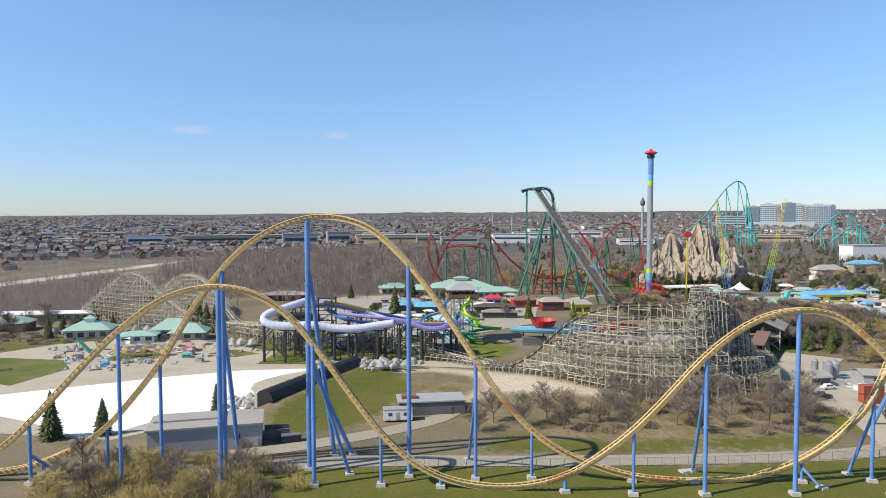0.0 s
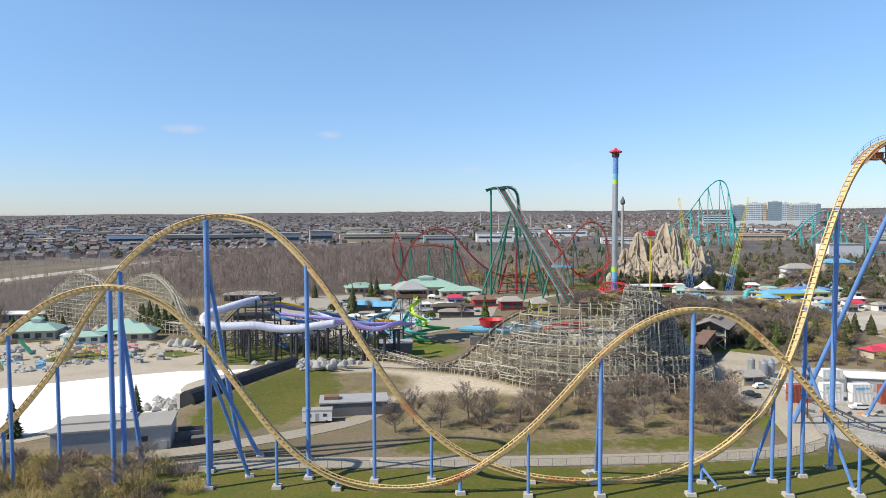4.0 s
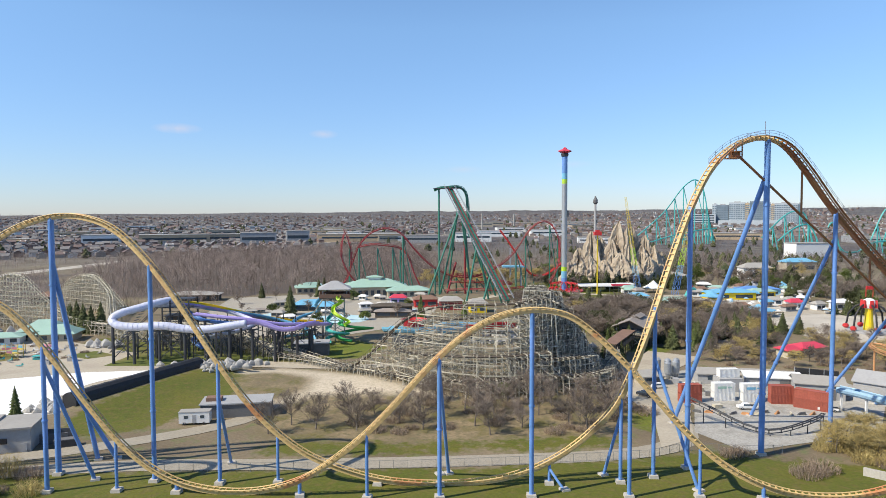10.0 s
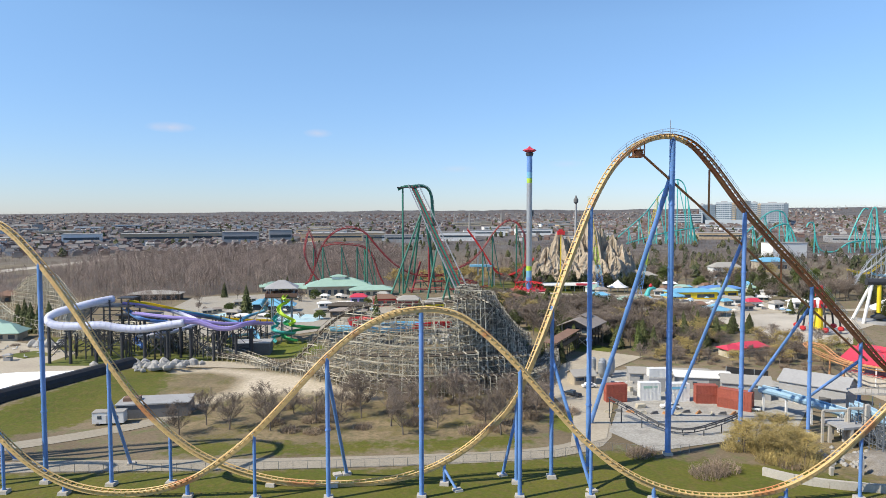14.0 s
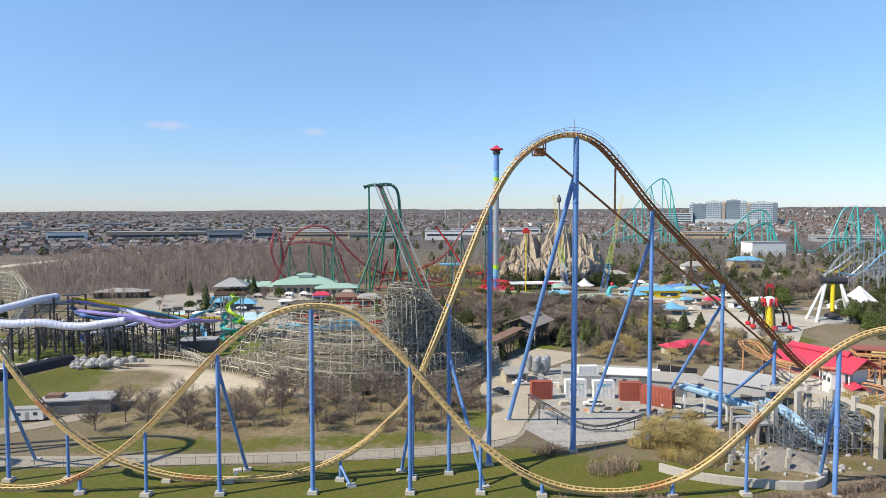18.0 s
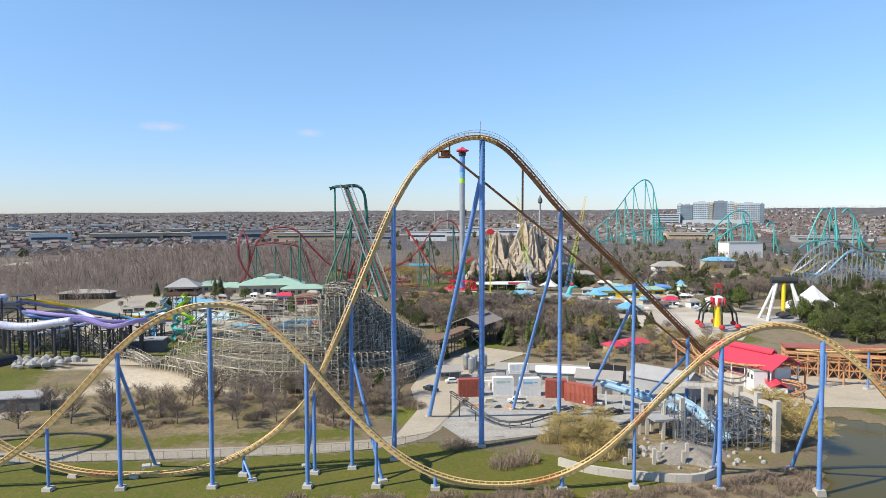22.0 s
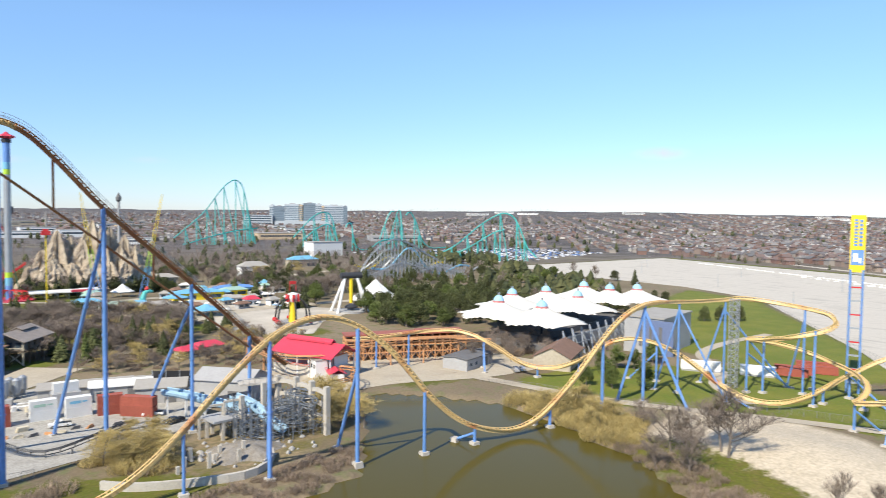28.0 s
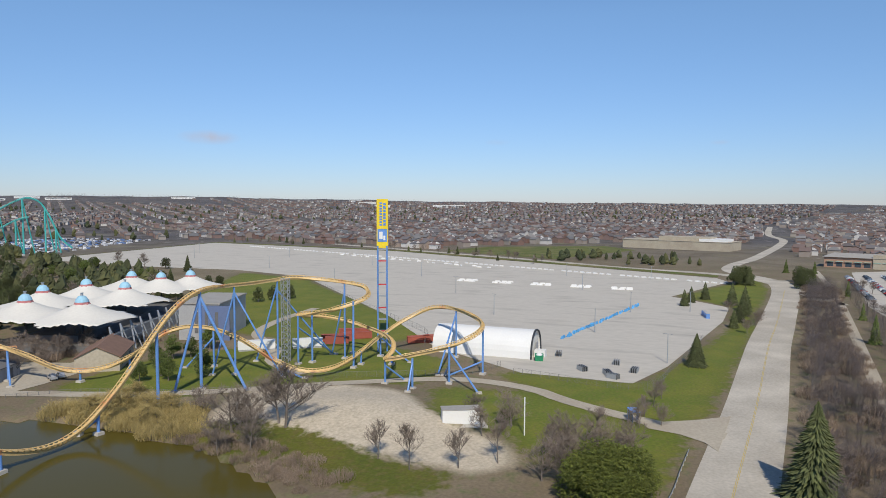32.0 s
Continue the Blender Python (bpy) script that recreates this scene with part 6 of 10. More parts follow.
# ---- slingshot masts, drop tower and far observation tower ----
def mast(name, label, foot, top, w, segs):
    """A square lattice mast leaning from foot to top."""
    ob = thing(name, label, "tower ride", foot)
    f, t = Vector((0, 0, 0)), Vector(top) - Vector(foot)
    for lo, hi, mat in segs:
        s = Shape()
        n = max(2, int((hi - lo) * t.length / 3.2))
        for i in range(n):
            a, b = f.lerp(t, lo + (hi - lo) * i / n), f.lerp(t, lo + (hi - lo) * (i + 1) / n)
            wa = w * (1.0 - 0.75 * (lo + (hi - lo) * i / n))
            wb = w * (1.0 - 0.75 * (lo + (hi - lo) * (i + 1) / n))
            ca = [a + Vector((x * wa, y * wa, 0)) for x, y in ((-1, -1), (1, -1), (1, 1), (-1, 1))]
            cb = [b + Vector((x * wb, y * wb, 0)) for x, y in ((-1, -1), (1, -1), (1, 1), (-1, 1))]
            fat = 0.17 if hi < 0.6 else 0.09
            for k in range(4):
                s.beam(ca[k], cb[k], fat)
                s.beam(ca[k], cb[(k + 1) % 4], fat * 0.5)
                s.beam(cb[k], cb[(k + 1) % 4], fat * 0.5)
        part("mast_section", s, mat, ob, kind="stuff")
    return ob


bands = ((0, 0.2, BLUE), (0.2, 0.3, SKYBLUE), (0.3, 0.48, LIME), (0.48, 1.0, YELLOW))
g0 = ground_z(181, 426)
mast("slingshot_mast", "leaning blue, lime and yellow lattice mast", (181, 426, g0), (172, 426, 64.5), 1.7, bands)
mast("slingshot_mast", "leaning blue, lime and yellow lattice mast", (204, 426, g0), (216, 426, 64.5), 1.7, bands)
drop = thing("drop_tower", "slim lime drop tower with a red top", "tower ride", (155, 428, g0))
part("mast", Shape().box((0, 0, 0), (0.6, 0.6, 38)), YELLOW, drop)
part("top", Shape().box((0, 0, 38), (4.5, 3.5, 2.4)).box((0, 0, 40.4), (2.5, 2, 1)), RED, drop)
obs = thing("observation_tower", "far grey observation tower with a widened head", "tower", (286, 968, ground_z(286, 968)))
part("shaft", Shape().lathe((0, 0, 0), [(2.2, 0), (1.5, 68)], 12), GREY, obs)
part("cabin", Shape().lathe((0, 0, 68), [(1.6, 0), (3.4, 2), (3.4, 6), (2.2, 8), (0.5, 12)], 14), DARKGREY, obs)

# ---- rock mountain ----
mtn = thing("rock_mountain", "pale sculpted rock mountain with jagged spires", "mountain", (190, 500, ground_z(190, 500)))
rm = random.Random(11)


def crag(x, y, r, h, seed):
    """One jagged spire with ribs and ledges."""
    q = random.Random(seed)
    s = Shape()
    n, levels = 34, 18
    ph = [q.uniform(0, 6.28) for _ in range(4)]
    pts = []
    for j in range(levels + 1):
        u = j / levels
        rad = r * 1.1 * ((1 - u) ** 0.72 * 0.94 + 0.05) * (1 + 0.1 * math.sin(9 * u + ph[1]))
        for k in range(n):
            a = 2 * math.pi * k / n
            rib = 1 + 0.24 * math.cos(3 * a + ph[0] + u * 2) + 0.2 * math.cos(5 * a + ph[1]) + 0.13 * math.cos(9 * a + ph[3] + 5 * u) + 0.12 * math.cos(14 * a + ph[2] - 3 * u) + q.uniform(-0.13, 0.13)
            pts.append((x + rad * rib * math.cos(a) + 0.08 * r * math.sin(ph[2] + 4 * u), y + rad * rib * math.sin(a), h * u + q.uniform(-1, 1) * h * 0.02))
    faces = [(j * n + k, j * n + (k + 1) % n, (j + 1) * n + (k + 1) % n, (j + 1) * n + k) for j in range(levels) for k in range(n)]
    s.add(pts, faces + [tuple(range(levels * n, levels * n + n))])
    return s


for i, (x, y, r, h) in enumerate(((-31, 0, 9, 28), (-23, -4, 10, 40), (-14.5, 0, 9, 36), (-8, -6, 9, 34), (-1.5, 0, 11, 47), (3, -6, 8, 43), (8.6, 0, 9, 42), (14, -5, 9, 30), (19, 0, 9, 37), (25, -4, 8, 30), (31, 0, 7, 22), (-26, -12, 9, 24), (-16, -14, 10, 20), (-4, -13, 10, 25), (6, -14, 9, 20), (17, -13, 9, 22), (26, -12, 8, 17), (-38, -4, 7, 18)) + ((-20, 6, 12, 30), (0, 8, 14, 34), (16, 8, 12, 30), (-30, -16, 7, 13), (34, -8, 6, 12))):
    part("spire", crag(x, y, r, h, i), ROCK, mtn)

for i in range(34):
    x, y = rm.uniform(-36, 34), rm.uniform(-16, 6)
    part("spire", crag(x, y, rm.uniform(2.4, 4.6), rm.uniform(12, 26) + 9 * math.exp(-(x / 20) ** 2), 100 + i), ROCK, mtn)

# ---- teal hyper coaster in the distance ----
teal = thing("teal_roller_coaster", "very tall teal roller coaster far across the park", "roller coaster")
TE = [
    [(399.7, 1150, 14), (448.5, 1150, 57.5), (477.6, 1150, 96), (489, 1150, 107), (500, 1150, 112.9), (508, 1150, 110), (513, 1150, 104), (519.3, 1150, 81.8), (524, 1150, 55), (527, 1150, 33), (526, 1150, 16)],
    [(414.6, 1150, 3), (468.7, 1150, 18.4), (518, 1150, 28), (540, 1150, 30)],
    [(516.3, 900, 18), (535.6, 900, 33.4), (546, 900, 38.5), (555, 900, 40.3), (560, 900, 38), (564, 900, 32), (573, 900, 10)]] + [[(543.5, 1000, 18.5), (573.4, 1000, 48), (585, 1000, 56), (595, 1000, 58.6), (604, 1000, 57), (609, 1000, 52), (614.6, 1000, 35.5), (622, 1000, 7)],
    [(584, 900, 36), (587, 900, 41.5), (592.8, 900, 42.6), (596.4, 900, 22), (600, 900, 10), (607, 900, 3), (616, 900, 2), (625, 900, 3), (642.5, 900, 14), (666, 900, 18)],
    [(642.4, 900, 17.8), (653.5, 900, 45), (659, 900, 56), (664.9, 900, 62), (668, 900, 60)]] + [[(668, 915, 10), (677, 912, 45), (682, 910, 62), (684, 909, 64), (685, 905, 40), (684, 900, 14)],
    [(690, 900, 55), (696.7, 900, 61), (702, 900, 56), (709, 900, 44.8), (722, 900, 13.7), (738, 900, 3), (770, 900, 3)],
    [(584, 668, 5), (604, 650, 20), (624, 633, 42), (638, 621, 54), (647, 613, 58.5), (655, 606, 55), (661, 600, 41), (669, 593, 16), (676, 586, 6)],
    [(588, 660, 6), (608, 643, 13), (626, 627, 27), (638, 617, 36), (646, 610, 39)],
]
for k, pth in enumerate(TE):
    pth = [(x, y, z + 0.0) for x, y, z in pth]
    thin_track(pth, TEAL, teal, "track", 0.95, 2.2, 1, False)
    mid = blur(spline(pth, 24), 0)
    for p in mid[1:-1]:
        g = ground_z(p.x, p.y)
        if p.z - g > 9:
            h = p.z - g
            part("teal_column", Shape().tube([(p.x, p.y, g), (p.x, p.y, p.z - 1)], 0.85, 6).tube([(p.x + 0.22 * h, p.y, g), (p.x, p.y, p.z - 1.5)], 0.7, 6), TEAL, teal)

# ---- grey looping coaster ----
wild = thing("steel_lattice_coaster", "pale grey and blue tangled steel coaster", "roller coaster")
rw = random.Random(21)
lat = Shape()
for i in range(26):
    for j in range(5):
        x, y = 386 + i * 3.6, 455 + j * 11
        top = 9 + 20 * math.exp(-((x - 414) / 14) ** 2) + 8 * math.exp(-((x - 450) / 12) ** 2) + rw.uniform(-3, 3)
        lat.beam((x, y, 0), (x, y, top), 0.42)
        if i:
            lat.beam((x - 3.6, y, rw.uniform(2, top * 0.5)), (x, y, top * 0.8), 0.2)
            lat.beam((x - 3.6, y, top * 0.6), (x, y, top * 0.6), 0.2)
        if j and rw.random() < 0.5:
            lat.beam((x, y - 11, top * 0.4), (x, y, top * 0.7), 0.2)
part("lattice", lat, STEEL, wild, kind="stuff")
for j in range(5):
    y = 455 + j * 11
    pts = [(384 + i * 8, y + 3 * math.sin(i * 0.9 + j), 8 + 20 * math.exp(-((384 + i * 8 - 414) / 14) ** 2) * (1 if j % 2 else 0.5) + 4 * math.sin(i * 1.1 + j * 2)) for i in range(13)]
    thin_track(pts, (STEEL, SKYBLUE, STEEL, STEEL, YELLOW)[j], wild, "track", 0.4, 1.4)
thin_track([(372, 470, 3), (388, 478, 20), (402, 480, 30), (413, 480, 34.3), (428, 480, 30), (444, 482, 22), (462, 484, 14)], STEEL, wild, "lift_track", 0.5, 1.6)

# ---- flat rides of the midway ----
arms = thing("arm_ride", "red and yellow ride with black arms and red cars", "ride", (246, 300, ground_z(246, 300)))
part("base", Shape().lathe((0, 0, 0), [(9, 0), (9, 1.0), (8.6, 1.2)], 20), GREY, arms)
part("mast", Shape().lathe((0, 0, 1), [(2.2, 0), (1.6, 6), (1.5, 11)], 12), YELLOW, arms)
part("head", Shape().lathe((0, 0, 12), [(2.0, -1), (2.6, 1.0), (2.4, 2.6), (1.0, 3.4)], 12), WHITE, arms, "white ride head")
for k in range(6):
    a = 2 * math.pi * k / 6 + 0.3
    part("hood", Shape().box((2.9 * math.cos(a), 2.9 * math.sin(a), 11.2), (1.1, 1.7, 3.4), math.degrees(a), 0.7), RED, arms, "red arm hood")
part("crest", Shape().box((0, 0, 19.4), (3.0, 0.8, 1.5)).beam((-1.6, 0, 16), (-1.6, 0, 20), 0.25).beam((1.6, 0, 16), (1.6, 0, 20), 0.25), RED, arms)
for k in range(6):
    a = 2 * math.pi * k / 6 + 0.3
    c, s_ = math.cos(a), math.sin(a)
    arm = part("arm", Shape().tube([(2.5 * c, 2.5 * s_, 13), (5.4 * c, 5.4 * s_, 11.4), (8.0 * c, 8.0 * s_, 8), (8.8 * c, 8.8 * s_, 3)], 0.42, 8), BLACK, arms)
    part("car", Shape().lathe((9.0 * c, 9.0 * s_, 1.2), [(0.7, 0), (1.4, 0.7), (1.2, 1.7), (0.4, 2.1)], 8), RED, arm)
pend = thing("pendulum_ride", "white-legged pendulum ride with grey beam and yellow arm", "ride", (290, 324, ground_z(290, 324)), -10)
part("beam", Shape().tube([(-6, 0, 20), (6, 0, 20)], 1.7, 12), DARKSTEEL, pend)
for x, y in ((-9, -5), (-9.5, 6), (8.5, -6), (9.5, 5)):
    part("leg", Shape().tube([(x, y, 0), (x * 0.36, 0, 19.5)], 0.8, 8), WHITE, pend)
part("arm", Shape().tube([(0, 0, 20), (0, 0, 5)], 1.0, 10), YELLOW, pend)
part("gondola", Shape().lathe((0, 0, 1.5), [(1, 0), (3.4, 0.8), (3.6, 1.6), (1.5, 2.6)], 14), DARKSTEEL, pend)
part("platform", Shape().lathe((0, 0, 0), [(9, 0), (9, 1.0)], 18), GREY, pend)


def peaked_tent(at, r, h, mat, label, n=8, base=3.0):
    ob = thing("peaked_tent", label, "tent", (at[0], at[1], ground_z(*at)), rnd.uniform(0, 40))
    part("canopy", Shape().lathe((0, 0, base), [(r, 0), (r * 1.02, 0.3), (r * 0.55, h * 0.38), (r * 0.22, h * 0.75), (0.25, h)], n * 2, 0.06, n), mat, ob)
    for k in range(n):
        a = 2 * math.pi * k / n
        part("pole", Shape().beam((r * 0.96 * math.cos(a), r * 0.96 * math.sin(a), 0), (r * 0.96 * math.cos(a), r * 0.96 * math.sin(a), base), 0.2), STEEL, ob)
    return ob


peaked_tent((318, 346), 15, 12, WHITE, "large white peaked canopy behind the pendulum")
peaked_tent((197, 446), 6.5, 5, WHITE, "pale white peaked canopy beside the slingshot")
peaked_tent((218, 345), 8, 3, SKYBLUE, "low light blue canopy on the midway")
peaked_tent((216, 398), 7, 3, SKYBLUE, "low light blue canopy")
peaked_tent((296, 470), 5, 3, SKYBLUE, "small light blue dome canopy")
peaked_tent((272, 462), 6, 5, STEEL, "grey domed canopy on the midway")


def stall(at, size, rz, wall_mat, roof_mat, label):
    ob = thing("midway_stall", label, "stall", (at[0], at[1], ground_z(*at)), rz)
    part("wall", Shape().box((0, 0, 0), (size[0], size[1], size[2])), wall_mat, ob)
    part("roof", Shape().hip((0, 0, size[2]), (size[0], size[1], size[2] * 0.45), 0, 0.8, 0.5), roof_mat, ob)
    for x in (-0.25, 0.25):
        part("counter_opening", Shape().box((x * size[0], -size[1] / 2 - 0.03, 1.0), (size[0] * 0.36, 0.12, size[2] * 0.45)), GLASS, ob)
    return ob


for at, size, rz, wm_, rm_, lab in (((232, 411), (30, 9, 4.5), 3, YELLOW, SKYBLUE, "long yellow game stall with blue roof"), ((258, 425), (16, 9, 4), 8, YELLOW, GREENROOF, "yellow stall with pale green roof"), ((251, 371), (7, 6, 4), 0, WHITE, REDROOF, "white stall with bright red roof"), ((184, 376), (16, 8, 3.6), 4, PALE, GREENROOF, "low pale stall with mint roof"), ((199, 372), (14, 7, 3.4), 0, WHITE, ROOFGREY, "low white stall with a grey roof"),
                                    ((277, 372), (9, 6, 4), 10, WHITE, WHITE, "small white kiosk with a white roof"), ((264, 440), (26, 9, 4), -4, SKYBLUE, BLUE, "long blue-roofed row of stalls"), ((170, 395), (12, 7, 3.5), 0, WHITE, SKYBLUE, "white stall with light blue roof"), ((192, 253), (10, 7, 3.6), 12, TIMBER, REDROOF, "low shed with red roof"), ((183.5, 251), (6, 6, 3.0), 12, TIMBER, REDROOF, "low shed with red roof"), ((118, 372), (16, 12, 5), 20, DARKTIMBER, BROWNROOF, "brown timber lodge with a hipped roof"), ((104, 362), (13, 10, 5), -10, DARKTIMBER, BROWNROOF, "brown timber lodge with a hipped roof")) + (((320, 560), (24, 12, 9), 0, WHITE, ROOFGREY, "white two-storey park building"), ((400, 640), (30, 14, 8), 5, PALE, SKYBLUE, "pale castle-like park building"), ((236, 520), (22, 10, 6), 0, PALE, ROOFGREY, "pale park building with a grey roof"), ((60, 372), (12, 9, 5), 4, CRIMSON, ROOFGREY, "crimson ride building with a grey roof"), ((74, 360), (9, 7, 5), 4, YELLOW, ROOFGREY, "tan ride entrance building"), ((46, 385), (13, 9, 4.5), 6, RED, BROWNROOF, "red ride building with a brown roof"), ((28, 366), (22, 6, 3.6), 2, DARKTIMBER, DARKTIMBER, "long dark queue shelter"), ((30, 398), (9, 6, 4), 0, PURPLE, REDROOF, "purple and red play building")):
    stall(at, size, rz, wm_, rm_, lab)
stall((29.5, 349), (18, 5, 3.2), -2, DARKTIMBER, GREYSHINGLE, "long open queue shelter with a grey-brown roof")
rs_ = random.Random(123)
for k in range(30):
    x, y = rs_.uniform(176, 300), rs_.uniform(352, 480)
    if (x - 232) ** 2 < 300 and (y - 411) ** 2 < 120:
        continue
    wall_, roof_, lab_ = rs_.choice(((WHITE, ROOFGREY, "small white kiosk with a grey roof"), (PALE, WHITE, "small pale kiosk with a white roof"), (PALE, SKYBLUE, "small pale kiosk with a blue roof"), (TIMBER, GREYSHINGLE, "small timber kiosk with a shingle roof"), (WHITE, GREENROOF, "small white kiosk with a mint roof"), (GREY, BROWNROOF, "small grey kiosk with a brown roof")))
    stall((x, y), (rs_.uniform(4, 9), rs_.uniform(3.5, 6), rs_.uniform(2.6, 3.6)), rs_.uniform(-20, 20), wall_, roof_, lab_)
for k in range(16):
    x, y = rs_.uniform(200, 262), rs_.uniform(345, 400)
    um = thing("patio_umbrella", "pale patio umbrella on the midway", "umbrella", (x, y, ground_z(x, y) + 0.14), 0, "patio umbrellas")
    part("canopy", Shape().lathe((0, 0, 2.2), [(1.6, 0), (1.0, 0.4), (0.1, 0.8)], 8), rs_.choice((WHITE, PALEBLUE, TENT)), um)
    part("pole", Shape().tube([(0, 0, 0), (0, 0, 2.4)], 0.05, 6), STEEL, um)
    part("table", Shape().lathe((0, 0, 0.7), [(0.7, 0), (0.7, 0.05)], 10), WHITE, um)
for k in range(22):
    x, y = rs_.uniform(-50, 45), rs_.uniform(330, 425)
    wall_, roof_, lab_ = rs_.choice(((WHITE, WHITE, "low white pump box beside the pools"), (PALE, ROOFGREY, "low pale cabana with a grey roof"), (PALE, TENT, "small cabana with a cream canopy"), (TIMBER, GREYSHINGLE, "small timber cabana with shingle roof")))
    stall((x, y), (rs_.uniform(3, 7), rs_.uniform(2.5, 4), rs_.uniform(1.8, 2.8)), rs_.uniform(-25, 25), wall_, roof_, lab_)
boat = thing("kiddie_ride", "teal sea serpent children's ride", "ride", (196, 384, ground_z(196, 384)))
part("body", Shape().tube([(0, 0, 0), (0, 0, 5), (1, 0, 8), (3, 0, 9), (5, 0, 8.4)], [2.0, 1.6, 1.2, 1.1, 0.5], 10), TEAL, boat)
part("crest", Shape().lathe((2, 0, 9.4), [(0.9, 0), (1.2, 0.8), (0.3, 2)], 8), RED, boat)
big_wht = thing("white_hall", "plain white box-shaped hall beyond the park", "building", (504, 808, ground_z(504, 808)), 6)
part("wall", Shape().box((0, 0, 0), (44, 24, 18)), WHITE, big_wht)
part("parapet", Shape().box((0, 0, 18), (45, 25, 0.8)), ROOFGREY, big_wht)
carousel = thing("wave_swinger", "low white and red canopy ride", "ride", (165, 452, ground_z(165, 452)), 0)
part("canopy", Shape().box((0, 0, 4), (34, 16, 0.6)).box((14, -3, 4.6), (10, 8, 1)), WHITE, carousel)
for x in (-15, -9, -3, 3, 9, 15):
    for y in (-6, 6):
        part("post", Shape().box((x, y, 0), (0.4, 0.4, 4)), STEEL, carousel)
part("canopy_red", Shape().box((10, -7, 4.3), (12, 3, 1.2)), REDROOF, carousel)

# ---- coaster station with red roof ----
st = thing("loading_station", "white loading station with bright red gabled roof", "station", (212.7, 203.4, 0), -66)
part("deck", Shape().box((0, 0, 0), (25, 12, 3.2)), CONCRETE, st)
part("wall", Shape().box((5, 2, 3.2), (10, 7, 3.6)), WHITE, st)
part("roof", Shape().gable((0, 0, 7.4), (25, 12.4, 3.6), 0, 0.9, 0.3), REDROOF, st)
part("ridge_vent", Shape().gable((-1.5, 0, 11.3), (19, 1.6, 0.9), 0, 0.4, 0.6), REDROOF, st)
for x in (-12, -7, -2, 3, 8, 12):
    for y in (-6.0, 6.0):
        part("post", Shape().box((x, y, 0), (0.35, 0.35, 7.4)), WHITE, st)
for y in (-6.4, 6.4):
    rl = Shape()
    for z in (3.8, 4.3):
        rl.beam((-12.5, y, z), (12.5, y, z), 0.1)
    part("railing", rl, RED, st)
booth = thing("control_booth", "white corner tower under the station roof", "booth", (210, 194, 0), 86)
part("wall", Shape().box((0, 0, 0), (5, 4, 6.6)), WHITE, booth)
part("roof", Shape().box((0, 0, 6.6), (5.3, 4.3, 0.25)), ROOFGREY, booth)
for x in (-1.2, 1.2):
    part("window", Shape().box((x, 2.03, 4.0), (1.3, 0.1, 1.3)), GLASS, booth)
low = thing("ticket_booth", "small white booth with red roof by the exit", "booth", (213, 187.5, 0), 74)
part("wall", Shape().box((0, 0, 0), (5, 4, 3.2)), WHITE, low)
part("roof", Shape().gable((0, 0, 3.3), (5.4, 4.4, 1.4), 0, 0.6, 0.2), REDROOF, low)

# ---- orange timber coaster shed ----
og = thing("timber_coaster_shed", "long orange-brown timber coaster shed with red-brown roof", "building", (252, 208, 0), -20)
part("roof", Shape().box((0, 4, 8.6), (46, 8, 0.4)).box((14, 5, 9.0), (18, 6, 0.4)), material("red_brown_roof", (0.30, 0.10, 0.07), 0.7, vary=0.2, scale=0.3), og)
for k, z in enumerate((2.6, 5.2, 7.2)):
    part("deck_beam", Shape().box((0, 1.5, z), (46, 10, 0.35)), ORANGEWOOD, og)
for i in range(16):
    x = -22.5 + i * 3
    for y in (-3.4, 1, 7):
        part("post", Shape().box((x, y, 0), (0.36, 0.36, 8.6 if y > 0 else 7.6)), ORANGEWOOD, og)
    if i < 15:
        part("cross_brace", Shape().beam((x, -3.4, 0.3), (x + 3, -3.4, 5.2), 0.2).beam((x + 3, -3.4, 0.3), (x, -3.4, 5.2), 0.2), ORANGEWOOD, og)
for z in (6.3, 7.8):
    part("guard_rail", Shape().box((0, -3.6, z), (46, 0.14, 0.25)), ORANGEWOOD, og)
orange = thing("orange_coaster", "small orange steel coaster track with hairpin bends", "roller coaster")
thin_track([(195, 220, 9.6), (199, 229, 9.6), (203, 228, 9.4), (200, 216, 9), (197, 204, 8.6), (203, 196, 8), (213, 192.4, 8), (226, 196, 9), (240, 199, 9), (262, 192, 8.6), (276, 186, 8)], ORANGEWOOD, orange, "track", 0.2, 1.3)
thin_track([(214, 187, 5.2), (217, 185, 5.2), (217, 181, 5.2), (214, 176, 5.2), (211, 173, 5.2), (206, 170, 5.2), (200, 169, 5.2)], ORANGEWOOD, orange, "track", 0.2, 1.3)
thin_track([(195, 220, 9.6), (194.5, 212, 9.2), (196, 203, 8.4), (199, 196, 7.6)], ORANGEWOOD, orange, "track", 0.2, 1.3)
for x, y, z in ((196, 221, 9), (200, 216, 8.6), (197, 204, 8.2), (226, 196, 8.4), (240, 199, 8.4), (252, 196, 8.4), (264, 191, 8), (217, 185, 4.8), (214, 176, 4.8), (206, 170, 4.8)):
    part("post", Shape().tube([(x, y, -0.3), (x, y, z - 0.6)], 0.3, 8), ORANGEWOOD, orange)

